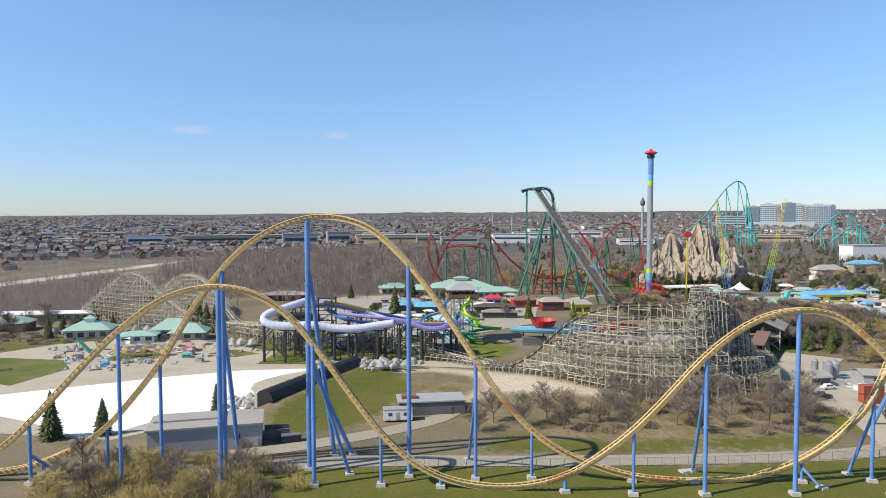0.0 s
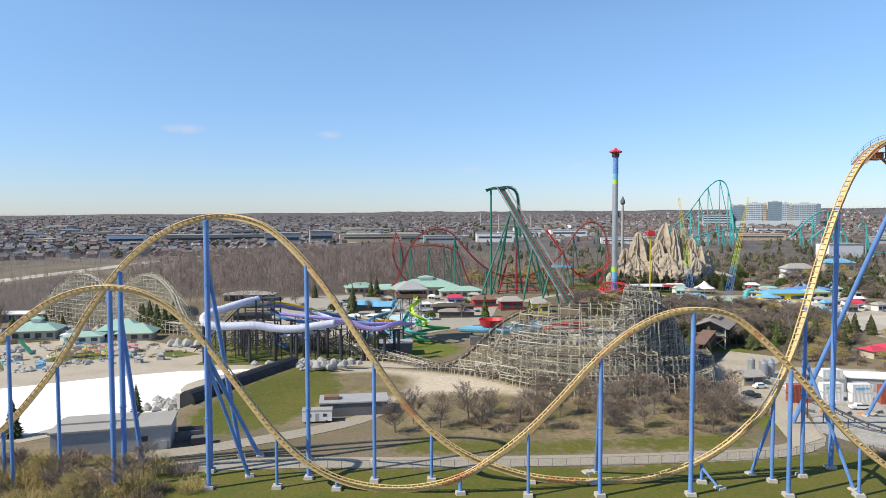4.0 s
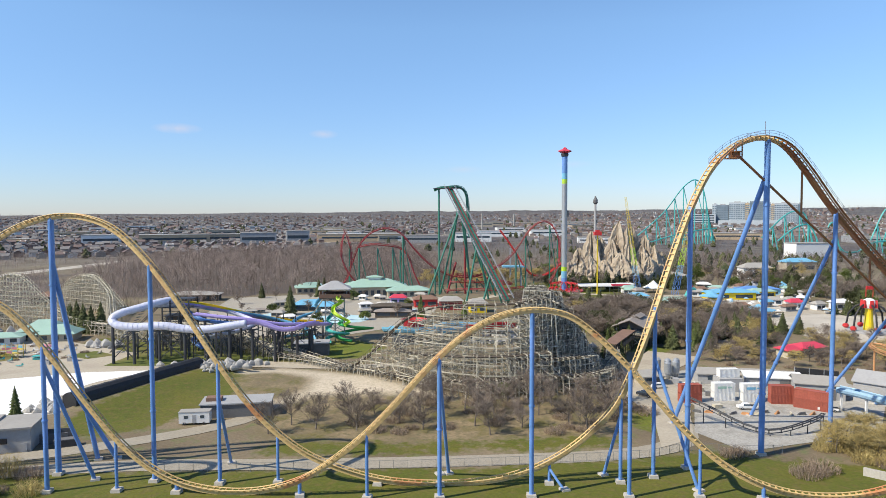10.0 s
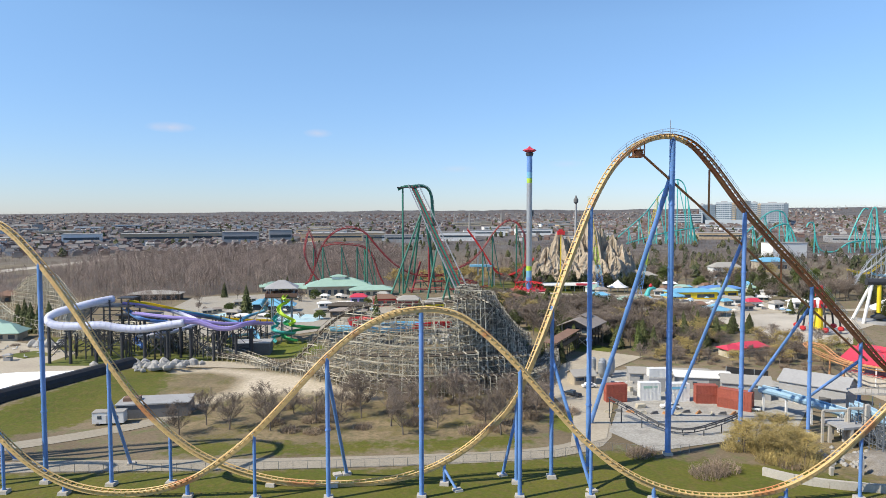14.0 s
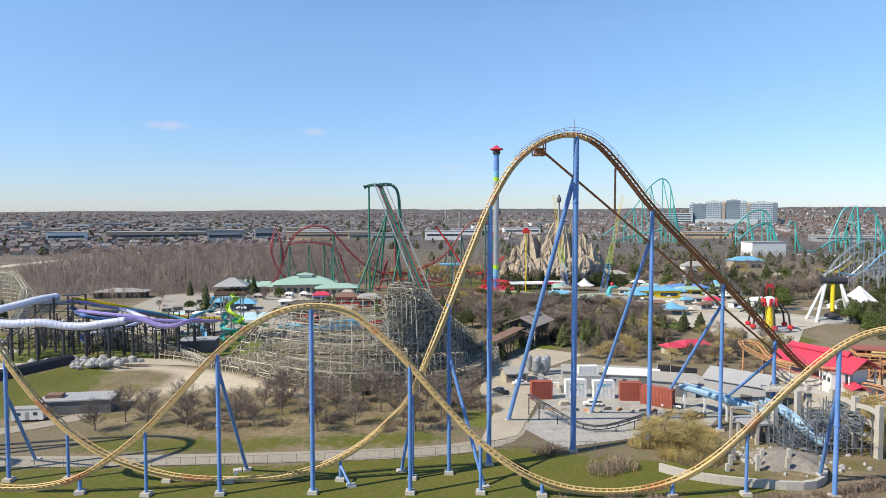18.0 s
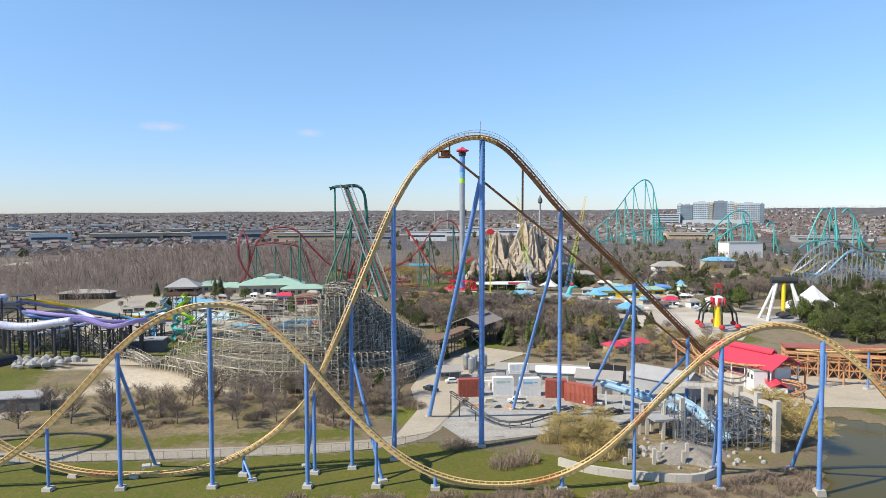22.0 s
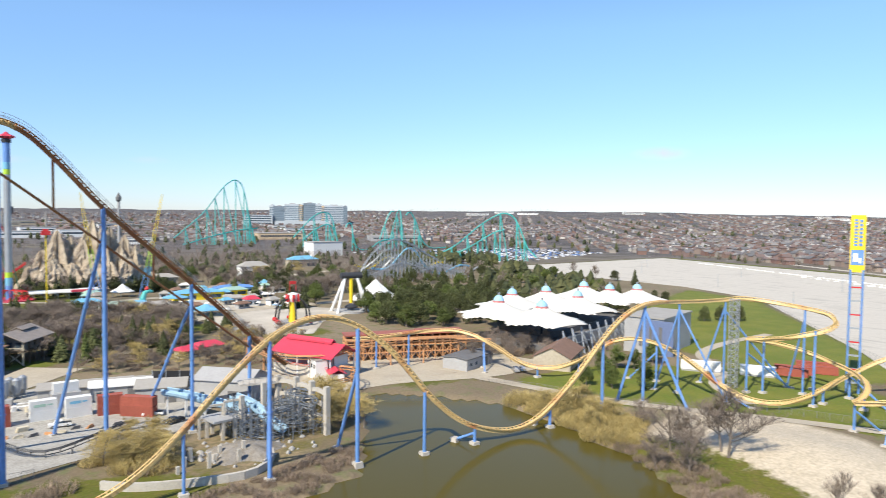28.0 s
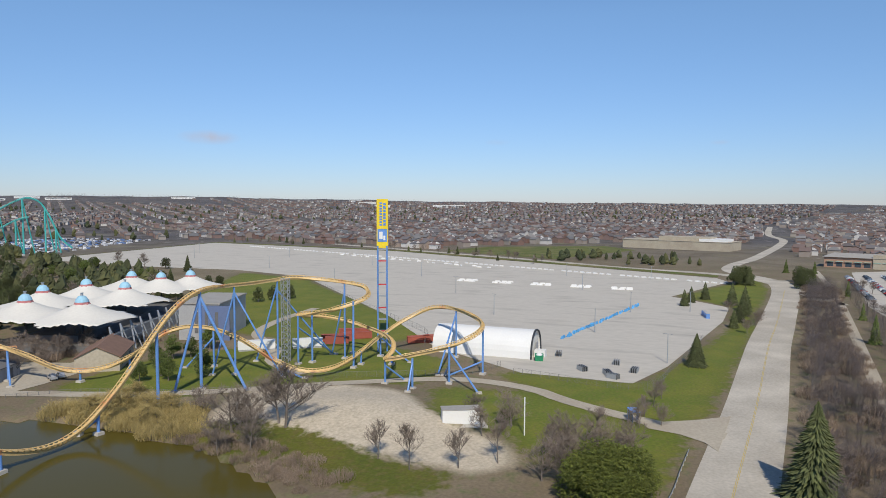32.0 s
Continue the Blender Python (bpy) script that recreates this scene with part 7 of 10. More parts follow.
# ---- service yard: containers, silos, sheds, pickups ----
def container(at, rz, mat, label, z=0.1, length=6.1, group="stacked containers"):
    ob = thing("shipping_container", label, "container", (at[0], at[1], z), rz, group)
    s = Shape().box((0, 0, 0.1), (length - 0.1, 2.36, 2.4))
    rb = Shape()
    n = int(length / 0.4)
    for i in range(n):
        x = -length / 2 + 0.3 + i * (length - 0.6) / (n - 1)
        for y in (-1.21, 1.21):
            rb.box((x, y, 0.2), (0.16, 0.08, 2.2))
    part("body", s, mat, ob)
    part("corrugation", rb, mat, ob, kind="stuff")
    fr = Shape()
    for x in (-1, 1):
        for y in (-1, 1):
            fr.box((x * (length / 2 - 0.08), y * 1.16, 0), (0.16, 0.16, 2.6))
    for y in (-1.16, 1.16):
        fr.beam((-length / 2, y, 2.52), (length / 2, y, 2.52), 0.14).beam((-length / 2, y, 0.08), (length / 2, y, 0.08), 0.14)
    part("corner_frame", fr, mat, ob)
    return ob


for z in (0.1, 2.72):
    container((123, 191.5), 4, REDBOX, "rust-red shipping container in a stack of two", z)
    container((148.2, 189.5), -6, REDBOX, "rust-red shipping container in a stack of two", z)
    container((154, 183.6), -42, REDBOX, "rust-red shipping container in a stack of two", z, 9)
    for k, x in enumerate((133.2, 141)):
        ob = container((x, 193 - k * 1.2), 2, WHITE, "white shipping container in a stack of two", z)
        if z > 1:
            part("faded_logo", Shape().box((-0.8, -1.262, 1.0), (2.6, 0.02, 0.7)).box((1.4, -1.262, 1.2), (1.2, 0.02, 0.4)), (GREENROOF, SKYBLUE)[k], ob, "faded coloured mark")
container((139.5, 204), 2, WHITE, "white shipping container raised on a block", 4.2)
solid("container_block", Shape().box((139.5, 204, 0.05), (7, 5, 4.1)), GREY, "grey plant block carrying a white container", "plant block")
for i, (x, y) in enumerate(((126, 218), (129, 219.5), (127.4, 222), (130.6, 223), (124.6, 224))):
    silo = thing("silo", "pale steel cement silo", "silo", (x, y, 0), 0, "silos")
    part("tank", Shape().lathe((0, 0, 1.8), [(0.5, -1.2), (1.15, 0.3), (1.15, 3.6), (0.4, 4.2)], 14), STEEL, silo, smooth=False)
    for k in range(4):
        a = math.pi / 4 + k * math.pi / 2
        part("leg", Shape().beam((1.0 * math.cos(a), 1.0 * math.sin(a), 0), (1.0 * math.cos(a), 1.0 * math.sin(a), 2.4), 0.2), STEEL, silo)


def shed_at(name, label, at, size, rz, wall_mat, roof_mat, rise=1.6, door=True):
    ob = thing(name, label, "building", (at[0], at[1], ground_z(*at)), rz)
    part("wall", Shape().gable_wall((0, 0, -0.2), (size[0], size[1], size[2] + 0.2), 0, rise), wall_mat, ob)
    part("roof", Shape().gable((0, 0, size[2]), (size[0], size[1], rise + 0.12), 0, 0.5, 0.25), roof_mat, ob)
    if door:
        part("door", Shape().box((size[0] * 0.2, -size[1] / 2 - 0.03, 0), (3.0, 0.14, 3.2)), DARKGREY, ob)
        for x in (-0.35, -0.15):
            part("window", Shape().box((size[0] * x, -size[1] / 2 - 0.03, 1.5), (1.3, 0.12, 1.0)), GLASS, ob)
    return ob


shed_at("workshop", "grey metal-clad workshop with pitched roof", (180, 189), (17, 11, 6), -46, GREY, GREY, 2.4)
shed_at("workshop", "small grey workshop beside the containers", (163, 197), (13, 9, 4.5), -20, GREY, ROOFGREY, 1.6)
shed_at("workshop", "low white-roofed workshop on the yard", (154, 207), (16, 8, 4), -12, GREY, WHITE, 1.0)
shed_at("workshop", "low grey work shed on the yard", (146, 214), (24, 9, 3.4), -10, GREY, ROOFGREY, 1.0)
shed_at("workshop", "pale yard shed beside the road", (118, 212), (7, 6, 3.0), 10, PALE, ROOFGREY, 1.4)
cov = thing("sound_screen", "black freestanding screen panels", "screen", (168, 206, 0), -30)
for x in (-4, 0, 4):
    part("panel", Shape().box((x, 0, 0.8), (3.8, 0.2, 5)), BLACK, cov)
    part("post", Shape().box((x - 2, 0, 0), (0.2, 0.3, 6)), STEEL, cov)
trough = thing("blue_flume", "faded light blue covered flume on white posts", "flume", (0, 0, 0))
chute([(160, 182, 5.4), (163.3, 177.3, 5.2), (166.3, 171, 5.0), (169.2, 164.7, 4.8), (172, 159, 4.6)], 1.2, PALEBLUE, trough, "flume", lo=-120, hi=120)
part("canopy", Shape().beam((171.5, 160, 6.6), (175.5, 155.5, 6.4), 3.4, 0.4), PALEBLUE, trough)
for x, y in ((160.6, 181.4), (164, 176), (167, 169.5), (170, 163), (173, 158), (169.4, 161), (176, 156)):
    part("post", Shape().box((x, y, -0.2), (0.5, 0.5, 5.4)), WHITE, trough)
# fallen grey track pieces on the gravel
old = thing("grey_kiddie_coaster", "small dark grey coaster track on the gravel", "roller coaster")
thin_track([(117, 176, 5.6), (119, 172, 5.2), (123, 168, 3.4), (127, 164, 1.6), (131, 161.5, 1.2), (136, 161.5, 2.2), (141, 163, 3.2), (146, 166, 3.4), (149, 170, 3.0)], DARKSTEEL, old, "track", 0.11, 0.8)
for x, y, z in ((117, 176, 5.3), (123, 168, 3), (131, 161.5, 0.9), (136, 161.5, 1.8), (141, 163, 2.8), (146, 166, 3), (149, 170, 2.6), (119, 172, 4.6)):
    part("post", Shape().tube([(x, y, -0.2), (x, y, z - 0.6)], 0.14, 6), DARKSTEEL, old)


def vehicle(name, label, paint, at, rz, pickup=False, group=""):
    ob = thing(name, label, name.replace("_", " "), (at[0], at[1], ground_z(*at) + 0.1), rz, group)
    L, W = (5.2, 1.9) if pickup else (4.4, 1.8)
    part("body", Shape().box((0, 0, 0.42), (L, W, 0.62), 0, 0.97), paint, ob)
    cx = 0.3 if pickup else -0.15
    cl = 2.0 if pickup else 2.5
    part("cabin", Shape().box((cx, 0, 1.04), (cl, W * 0.92, 0.62), 0, 0.8), paint, ob)
    part("window", Shape().box((cx, 0, 1.1), (cl * 0.97, W * 0.935, 0.42), 0, 0.86), GLASS, ob)
    if pickup:
        part("load_bed", Shape().box((-1.6, 0, 1.05), (1.8, W * 0.8, 0.06)), BLACK, ob)
    for x in (-L * 0.31, L * 0.31):
        for y in (-W / 2 + 0.05, W / 2 - 0.05):
            w = part("wheel", Shape().tube([(x, y - 0.12, 0.34), (x, y + 0.12, 0.34)], 0.34, 12), BLACK, ob)
            part("rim", Shape().tube([(x, y - 0.13, 0.34), (x, y + 0.13, 0.34)], 0.18, 8), STEEL, w)
    for y in (-0.6, 0.6):
        part("headlight", Shape().box((L / 2 - 0.02, y, 0.72), (0.08, 0.36, 0.16)), WHITE, ob)
    return ob


REDCAR = material("red_car_paint", (0.35, 0.02, 0.02), 0.25, vary=0.05)
DARKCAR = material("dark_car_paint", (0.03, 0.035, 0.045), 0.25, vary=0.05)
SILVER = material("silver_car_paint", (0.42, 0.43, 0.45), 0.25, 0.4, vary=0.05)
vehicle("pickup_truck", "white pickup parked on the gravel yard", WHITE, (136, 184), 176, True)
vehicle("pickup_truck", "white pickup parked beside red containers", WHITE, (157, 181.5), 160, True)
vehicle("pickup_truck", "dark pickup on the yard road", DARKCAR, (112, 197), 130, True)
vehicle("pickup_truck", "dark pickup beside the sheds", DARKCAR, (160, 172), 200, True)
vehicle("van", "white van on the yard road", WHITE, (119, 206), 10)
vehicle("car", "silver car by the maintenance shed", SILVER, (271, 167.5), 60)
vehicle("car", "silver car by the maintenance shed", SILVER, (273.5, 167), 60)
cart = thing("flatbed_stack", "pile of grey pallets", "pallets", (128, 185, 0.06), 12)
for k in range(4):
    part("pallet", Shape().box((k * 0.1, 0, k * 0.3), (2.4, 1.4, 0.24)), TIMBER, cart)

# loose stock on the gravel yard
ry = random.Random(77)
for k in range(26):
    x, y = ry.uniform(124, 160), ry.uniform(196, 216)
    if k < 9:
        ob = thing("pipe_bundle", "row of loose pipes lying on the gravel", "pipes", (x, y, 0.05), 4, "yard stock")
        for j in range(4):
            part("pipe", Shape().tube([(-2.5, 0.32 * j, 0.17), (2.5, 0.32 * j, 0.17)], 0.16, 6), (STEEL, WHITE, CONCRETE)[k % 3], ob)
    elif k < 18:
        solid("crate", Shape().box((x, y, 0.05), (ry.uniform(1, 2.4), ry.uniform(1, 2), ry.uniform(0.8, 2.0)), ry.uniform(0, 90)), (WHITE, TIMBER, DARKGREY, GREY)[k % 4], "weathered storage crate on the gravel yard", "crate", group="yard stock")
    else:
        solid("concrete_block", Shape().box((x, y, 0.05), (ry.uniform(1.5, 3.4), 0.8, 0.8), ry.uniform(-30, 30)), CONCRETE, "concrete barrier block on the gravel yard", "block", group="yard stock")
for k in range(12):
    x, y = 118 + k * 3.0, 181 + ry.uniform(-1.2, 1.2) - 0.25 * k
    ob = thing("timber_pile", "small pile of loose timber on the gravel", "timber", (x, y, 0.05), ry.uniform(-60, 60), "yard stock")
    for j in range(3):
        part("plank", Shape().box((0.1 * j, 0, 0.26 * j), (2.2 - 0.2 * j, 0.5 - 0.1 * j, 0.26), 9 * j), (TIMBER, DARKGREY, ORANGEWOOD)[k % 3], ob)

# ---- grey ruin with pillars and coiled track ----
ruin = thing("grey_coaster_ruin", "dark coiled bobsled track inside grey concrete arcade", "roller coaster")
rr = random.Random(31)
SLATE = material("slate_blue_steel", (0.17, 0.19, 0.215), 0.6, 0.2, vary=0.25, scale=0.4)
for k in range(7):
    cx, cy, r0, z0 = 179 + rr.uniform(-5, 6), 151 + rr.uniform(-5, 6), rr.uniform(3.2, 6.5), 1.4 + k * 1.25
    pts = [(cx + r0 * math.cos(a * 0.45 + k), cy + 0.8 * r0 * math.sin(a * 0.45 + k), z0 + 0.9 * math.sin(a * 0.3)) for a in range(15)]
    thin_track(pts, SLATE, ruin, "coil_track", 0.13, 1.1)
lt = Shape()
for i in range(9):
    for j in range(7):
        x, y = 168 + i * 2.4 + rr.uniform(-0.4, 0.4), 144 + j * 2.4 + rr.uniform(-0.4, 0.4)
        h = rr.uniform(4, 10.5)
        lt.beam((x, y, -0.2), (x, y, h), 0.18)
        for u in (0.25, 0.5, 0.75):
            lt.beam((x, y, h * u), (x + 2.4, y + rr.uniform(-1, 1), h * (u + rr.uniform(-0.2, 0.25))), 0.11)
            lt.beam((x, y, h * u), (x + rr.uniform(-1, 1), y + 2.4, h * (u + rr.uniform(-0.25, 0.2))), 0.11)
part("steel_lattice", lt, SLATE, ruin, kind="stuff")
for x, y, w_, h_ in ((164.5, 156, 5.5, 7.5), (169.5, 155.5, 4, 8.2)):
    fr_ = part("white_frame", Shape().beam((x - w_ / 2, y, 0), (x - w_ / 2, y, h_), 0.5).beam((x + w_ / 2, y, 0), (x + w_ / 2, y, h_), 0.5).beam((x - w_ / 2, y, h_), (x + w_ / 2, y, h_), 0.5).beam((x - w_ / 2, y, h_ * 0.55), (x + w_ / 2, y, h_ * 0.55), 0.3), CONCRETE, ruin, "pale portal frame")
chute([(171, 160, 7.5), (173.5, 156, 6.6), (175.5, 152, 4.6), (177, 148.5, 2.6), (178.5, 146, 1.6)], 1.3, PALEBLUE, ruin, "blue_chute", lo=-100, hi=100)
# broad colonnade with arched panels, stepping back from the pond
cols = [(188.0, 142.5, 12.0), (187.4, 149.8, 12.0), (186.0, 156.0, 12.0), (183.5, 162.0, 11.6), (177.0, 155.0, 12.0), (171.6, 155.2, 9.4)]
for k, (x, y, h) in enumerate(cols):
    part("pillar", Shape().box((x, y, -0.3), (1.25, 1.25, h) if k < 4 else (1.1, 1.1, h), 8), CONCRETE, ruin)
for (x0, y0, _), (x1, y1, _) in zip(cols[:3], cols[1:4]):
    for z, sag in ((3.0, 0.9), (6.2, 0.9), (9.6, 0.6)):
        pts = [Vector((x0, y0, z)).lerp(Vector((x1, y1, z)), u / 6) + Vector((0, 0, sag * math.sin(math.pi * u / 6))) for u in range(7)]
        arch = Shape()
        for p0_, p1_ in zip(pts, pts[1:]):
            arch.beam(p0_, p1_, 0.6, 1.0)
        part("arched_lintel", arch, CONCRETE, ruin)
part("roof_slab", Shape().box((180, 164, 9.4), (12, 5, 0.4), -12), CONCRETE, ruin)
for i in range(9):
    part("roof_rail", Shape().box((174.5 + i * 1.4, 162.6 - i * 0.3, 9.8), (0.12, 0.12, 1.4)), CONCRETE, ruin)
part("roof_rail", Shape().beam((174.5, 162.6, 11.2), (185.7, 160.2, 11.2), 0.16), CONCRETE, ruin)
for x, y in ((165.5, 158.5), (167, 156), (163.5, 156), (169, 153), (166, 152)):
    part("pillar", Shape().box((x, y, -0.2), (0.7, 0.7, 4.6)), CONCRETE, ruin)
part("beam_ring", Shape().box((166.3, 155.2, 4.4), (6.5, 7, 0.5), 10), GREY, ruin)
mound = Shape().lathe((168, 142, -0.4), [(8.5, 0), (7.0, 0.8), (4.6, 1.7), (2.2, 2.3), (0.3, 2.5)], 26, 0.2, 5)
solid("rubble_mound", mound, material("crushed_concrete", (0.27, 0.25, 0.225), 0.95, vary=0.4, scale=0.6, fine=6, bump=0.3, dirt=(0.17, 0.15, 0.12), dirt_at=0.52), "mound of grey crushed concrete beside the ruin", "mound")
rocks("rubble", (164, 144, 0), (14, 9, 0.6), 70, GREYROCK, "grey concrete rubble below the ruin", 12)
rocks("rubble", (170, 140, 0), (18, 8, 0.5), 44, GREYROCK, "grey rubble on the bank", 13)
for k in range(9):
    solid("concrete_stump", Shape().box((152 + k * 2.1, 136.5 + (k % 3) * 3.2, -0.2), (0.7, 0.7, 1.8 + (k % 4) * 0.6)), CONCRETE, "short broken concrete stump", "stump", group="broken stumps")
wall_r = thing("retaining_wall", "low grey stone retaining wall by the pond", "wall")
wpts = spline([(138, 137, 0), (143, 132.5, 0), (153, 128.5, 0), (164, 127, 0), (170, 132, 0), (172, 137, 0)], 3.0)
for a_, b_ in zip(wpts, wpts[1:]):
    part("wall_block", Shape().beam((a_.x, a_.y, 0.5), (b_.x, b_.y, 0.5), 0.8, 2.2), CONCRETE, wall_r)

# ---- sign tower ----
sign = thing("sign_tower", "tall blue steel tower with yellow and blue vertical sign", "sign", (339.5, 89.6, 0), 23)
for y in (-1.9, 1.9):
    for x in (-0.8, 0.8):
        part("mast", Shape().tube([(x, y * 0.86, 0), (x, y * 0.86, 38)], 0.3, 8), BLUE, sign)
for i in range(9):
    part("rung", Shape().box((-0.8, 0, 3 + i * 4.2), (0.3, 3.2, 0.4)), RED if i % 2 else STEEL, sign)
    part("rung_back", Shape().box((0.8, 0, 3 + i * 4.2), (0.3, 3.2, 0.3)), STEEL, sign)
part("sign_board", Shape().box((0, 0, 37.2), (1.4, 4.0, 17.4)), YELLOW, sign)
part("sign_blue_panel", Shape().box((-0.72, 0, 39.4), (0.1, 3.4, 4.6)), BLUE, sign, "blue and white panel")
part("sign_mark", Shape().box((-0.78, 0.5, 40.4), (0.08, 1.2, 2.6), 0).box((-0.78, -0.7, 40.0), (0.08, 0.7, 1.6)), WHITE, sign)
for k in range(9):
    part("sign_bar", Shape().box((-0.74, 0.55, 45.2 + k * 0.95), (0.1, 0.95, 0.62)), BLUE, sign)
for k in range(7):
    part("sign_bar", Shape().box((-0.74, -0.75, 45.2 + k * 1.2), (0.1, 0.95, 0.85)), BLUE, sign)

# ---- amphitheatre tents ----
PEAKS = [(288, 197), (291, 176), (309, 213), (330, 214), (327, 192), (361, 220), (361, 204), (373, 198)]
PEAKS = [(x + 0.1 * (x - 118), y + 0.1 * (y + 4)) for x, y in PEAKS]
tents = thing("amphitheatre_tent", "white peaked fabric roof of an open amphitheatre", "tent")
tx, ty = np.arange(276, 432, 1.5), np.arange(160, 272, 1.5)
TX, TY = np.meshgrid(tx, ty)
TZ = np.full(TX.shape, -9.0)
EDGE = np.full(TX.shape, 9e9)
for mast_x, mast_y in PEAKS:
    d = np.hypot(TX - mast_x, TY - mast_y)
    a = np.arctan2(TY - mast_y, TX - mast_x)
    R = 17.6 * (1 + 0.09 * np.cos(6 * a))
    TZ = np.maximum(TZ, 10.3 + 6.2 * np.clip(1 - d / 25, 0, 1) ** 2.2 + 1.3 * np.clip(1 - d / 24, 0, 1))
    EDGE = np.minimum(EDGE, d / R)
keep = EDGE < 1
fab = Shape()
ids = {}
for j in range(TX.shape[0] - 1):
    for i in range(TX.shape[1] - 1):
        if keep[j, i] and keep[j, i + 1] and keep[j + 1, i] and keep[j + 1, i + 1]:
            f = []
            for jj, ii in ((j, i), (j, i + 1), (j + 1, i + 1), (j + 1, i)):
                if (jj, ii) not in ids:
                    ids[jj, ii] = len(fab.v)
                    fab.v.append((TX[jj, ii], TY[jj, ii], TZ[jj, ii]))
                f.append(ids[jj, ii])
            fab.f.append(tuple(f))
fb = part("fabric", fab, TENT, tents, smooth=True)
sol = fb.modifiers.new("thickness", "SOLIDIFY")
sol.thickness = 0.15
PINK = material("faded_red_fabric", (0.42, 0.16, 0.16), 0.8, vary=0.1)
for mast_x, mast_y in PEAKS:
    part("red_collar", Shape().lathe((mast_x, mast_y, 15.2), [(3.6, -0.5), (2.9, 0.5), (2.15, 2.2)], 16, 0.04, 8), PINK, tents, "faded red collar")
    part("blue_cap", Shape().lathe((mast_x, mast_y, 17.4), [(2.4, -0.3), (2.1, 0.7), (1.3, 1.7), (0.6, 2.0)], 14), material("pale_blue_fabric", (0.30, 0.52, 0.66), 0.7, vary=0.1) if (mast_x, mast_y) == PEAKS[0] else bpy.data.materials["pale_blue_fabric"], tents, "pale blue cap")
    part("finial", Shape().lathe((mast_x, mast_y, 19.3), [(0.45, -0.2), (0.45, 0.8), (0.7, 1.1)], 8), STEEL, tents)
    part("mast", Shape().tube([(mast_x, mast_y, 0), (mast_x, mast_y, 17)], 0.4, 8), DARKSTEEL, tents)
for i in range(12):
    a = Vector((300 + i * 7.2, 172 + i * 2.1, 0))
    part("truss_post", Shape().beam(a, a + Vector((2, 4, 10)), 0.5).beam(a + Vector((3.4, 0, 0)), a + Vector((2, 4, 10)), 0.4).beam(a + Vector((0, 0, 5)), a + Vector((7.2, 2.1, 5)), 0.25).beam(a + Vector((0, 0, 8)), a + Vector((7.2, 2.1, 8)), 0.25), STEEL, tents)
part("seating_bank", Shape().prism([(300, 184), (392, 211), (380, 240), (296, 214)], 0, 3.0).prism([(304, 192), (386, 216), (378, 236), (300, 212)], 3.0, 5.5), DARKGREY, tents)
part("screen_wall", Shape().beam((303, 180, 3), (388, 204, 3), 0.4, 6), GREY, tents)
stage = thing("stage_house", "tall blue-grey stage house with flat roof", "building", (349, 168, 0), 15)
part("wall", Shape().box((0, 0, 0), (30, 16, 14)), GREY, stage)
part("side_wall", Shape().box((-15.1, -6, 0), (0.3, 12, 13.4)), material("blue_grey_cladding", (0.12, 0.16, 0.28), 0.6, vary=0.1), stage)
part("roof", Shape().box((0, 0, 14), (31, 17, 0.5)), ROOFGREY, stage)
for y in (-4, 0, 4):
    part("louvre", Shape().box((-15.3, y - 3, 3), (0.1, 1.2, 8)), DARKGREY, stage)
shed_at("maintenance_shed", "brown-roofed maintenance shed with pale walls", (292, 168), (22, 13, 4.6), 32, PALE, BROWNROOF, 3.4)
shed_at("maintenance_shed", "grey flat-topped equipment shed", (263, 184), (17, 10, 4.2), 20, GREY, DARKGREY, 0.5)
tr = thing("trailer", "long white trailer on the lawn", "trailer", (326, 133, 0), -58)
part("body", Shape().box((0, 0, 0.6), (13, 3, 3.0)), WHITE, tr)
part("skirt", Shape().box((0, 0, 0), (12.6, 2.7, 0.6)), GREY, tr)
tr2 = thing("trailer", "white trailer beside the coaster helix", "trailer", (336, 118, 0), -60)
part("body", Shape().box((0, 0, 0.6), (11, 3, 2.8)), WHITE, tr2)
part("skirt", Shape().box((0, 0, 0), (10.6, 2.7, 0.6)), GREY, tr2)
for x, y, rz, L in ((350, 113, -62, 12), (346, 111, -62, 9), (357, 108, -60, 12), (363, 112, -62, 12)):
    container((x, y), rz, REDBOX, "rust-red shipping container near the helix", 0.1, L, "red containers")
for x, y, rz in ((357, 82, -58), (361, 77, -58)):
    container((x, y), rz, REDBOX, "rust-red container beside the white dome", 0.1, 9, "red containers")
lat_t = thing("lattice_tower", "grey galvanised lattice tower beside the helix", "tower", (313.5, 113.5, 0), 10)
s = Shape()
for x in (-1.1, 1.1):
    for y in (-1.1, 1.1):
        s.beam((x, y, 0), (x, y, 28), 0.2)
for i in range(14):
    z = i * 2
    for (x0, y0), (x1, y1) in (((-1.1, -1.1), (1.1, -1.1)), ((1.1, -1.1), (1.1, 1.1)), ((1.1, 1.1), (-1.1, 1.1)), ((-1.1, 1.1), (-1.1, -1.1))):
        s.beam((x0, y0, z), (x1, y1, z + 2), 0.14)
        s.beam((x0, y0, z + 2), (x1, y1, z + 2), 0.14)
part("lattice", s, STEEL, lat_t)

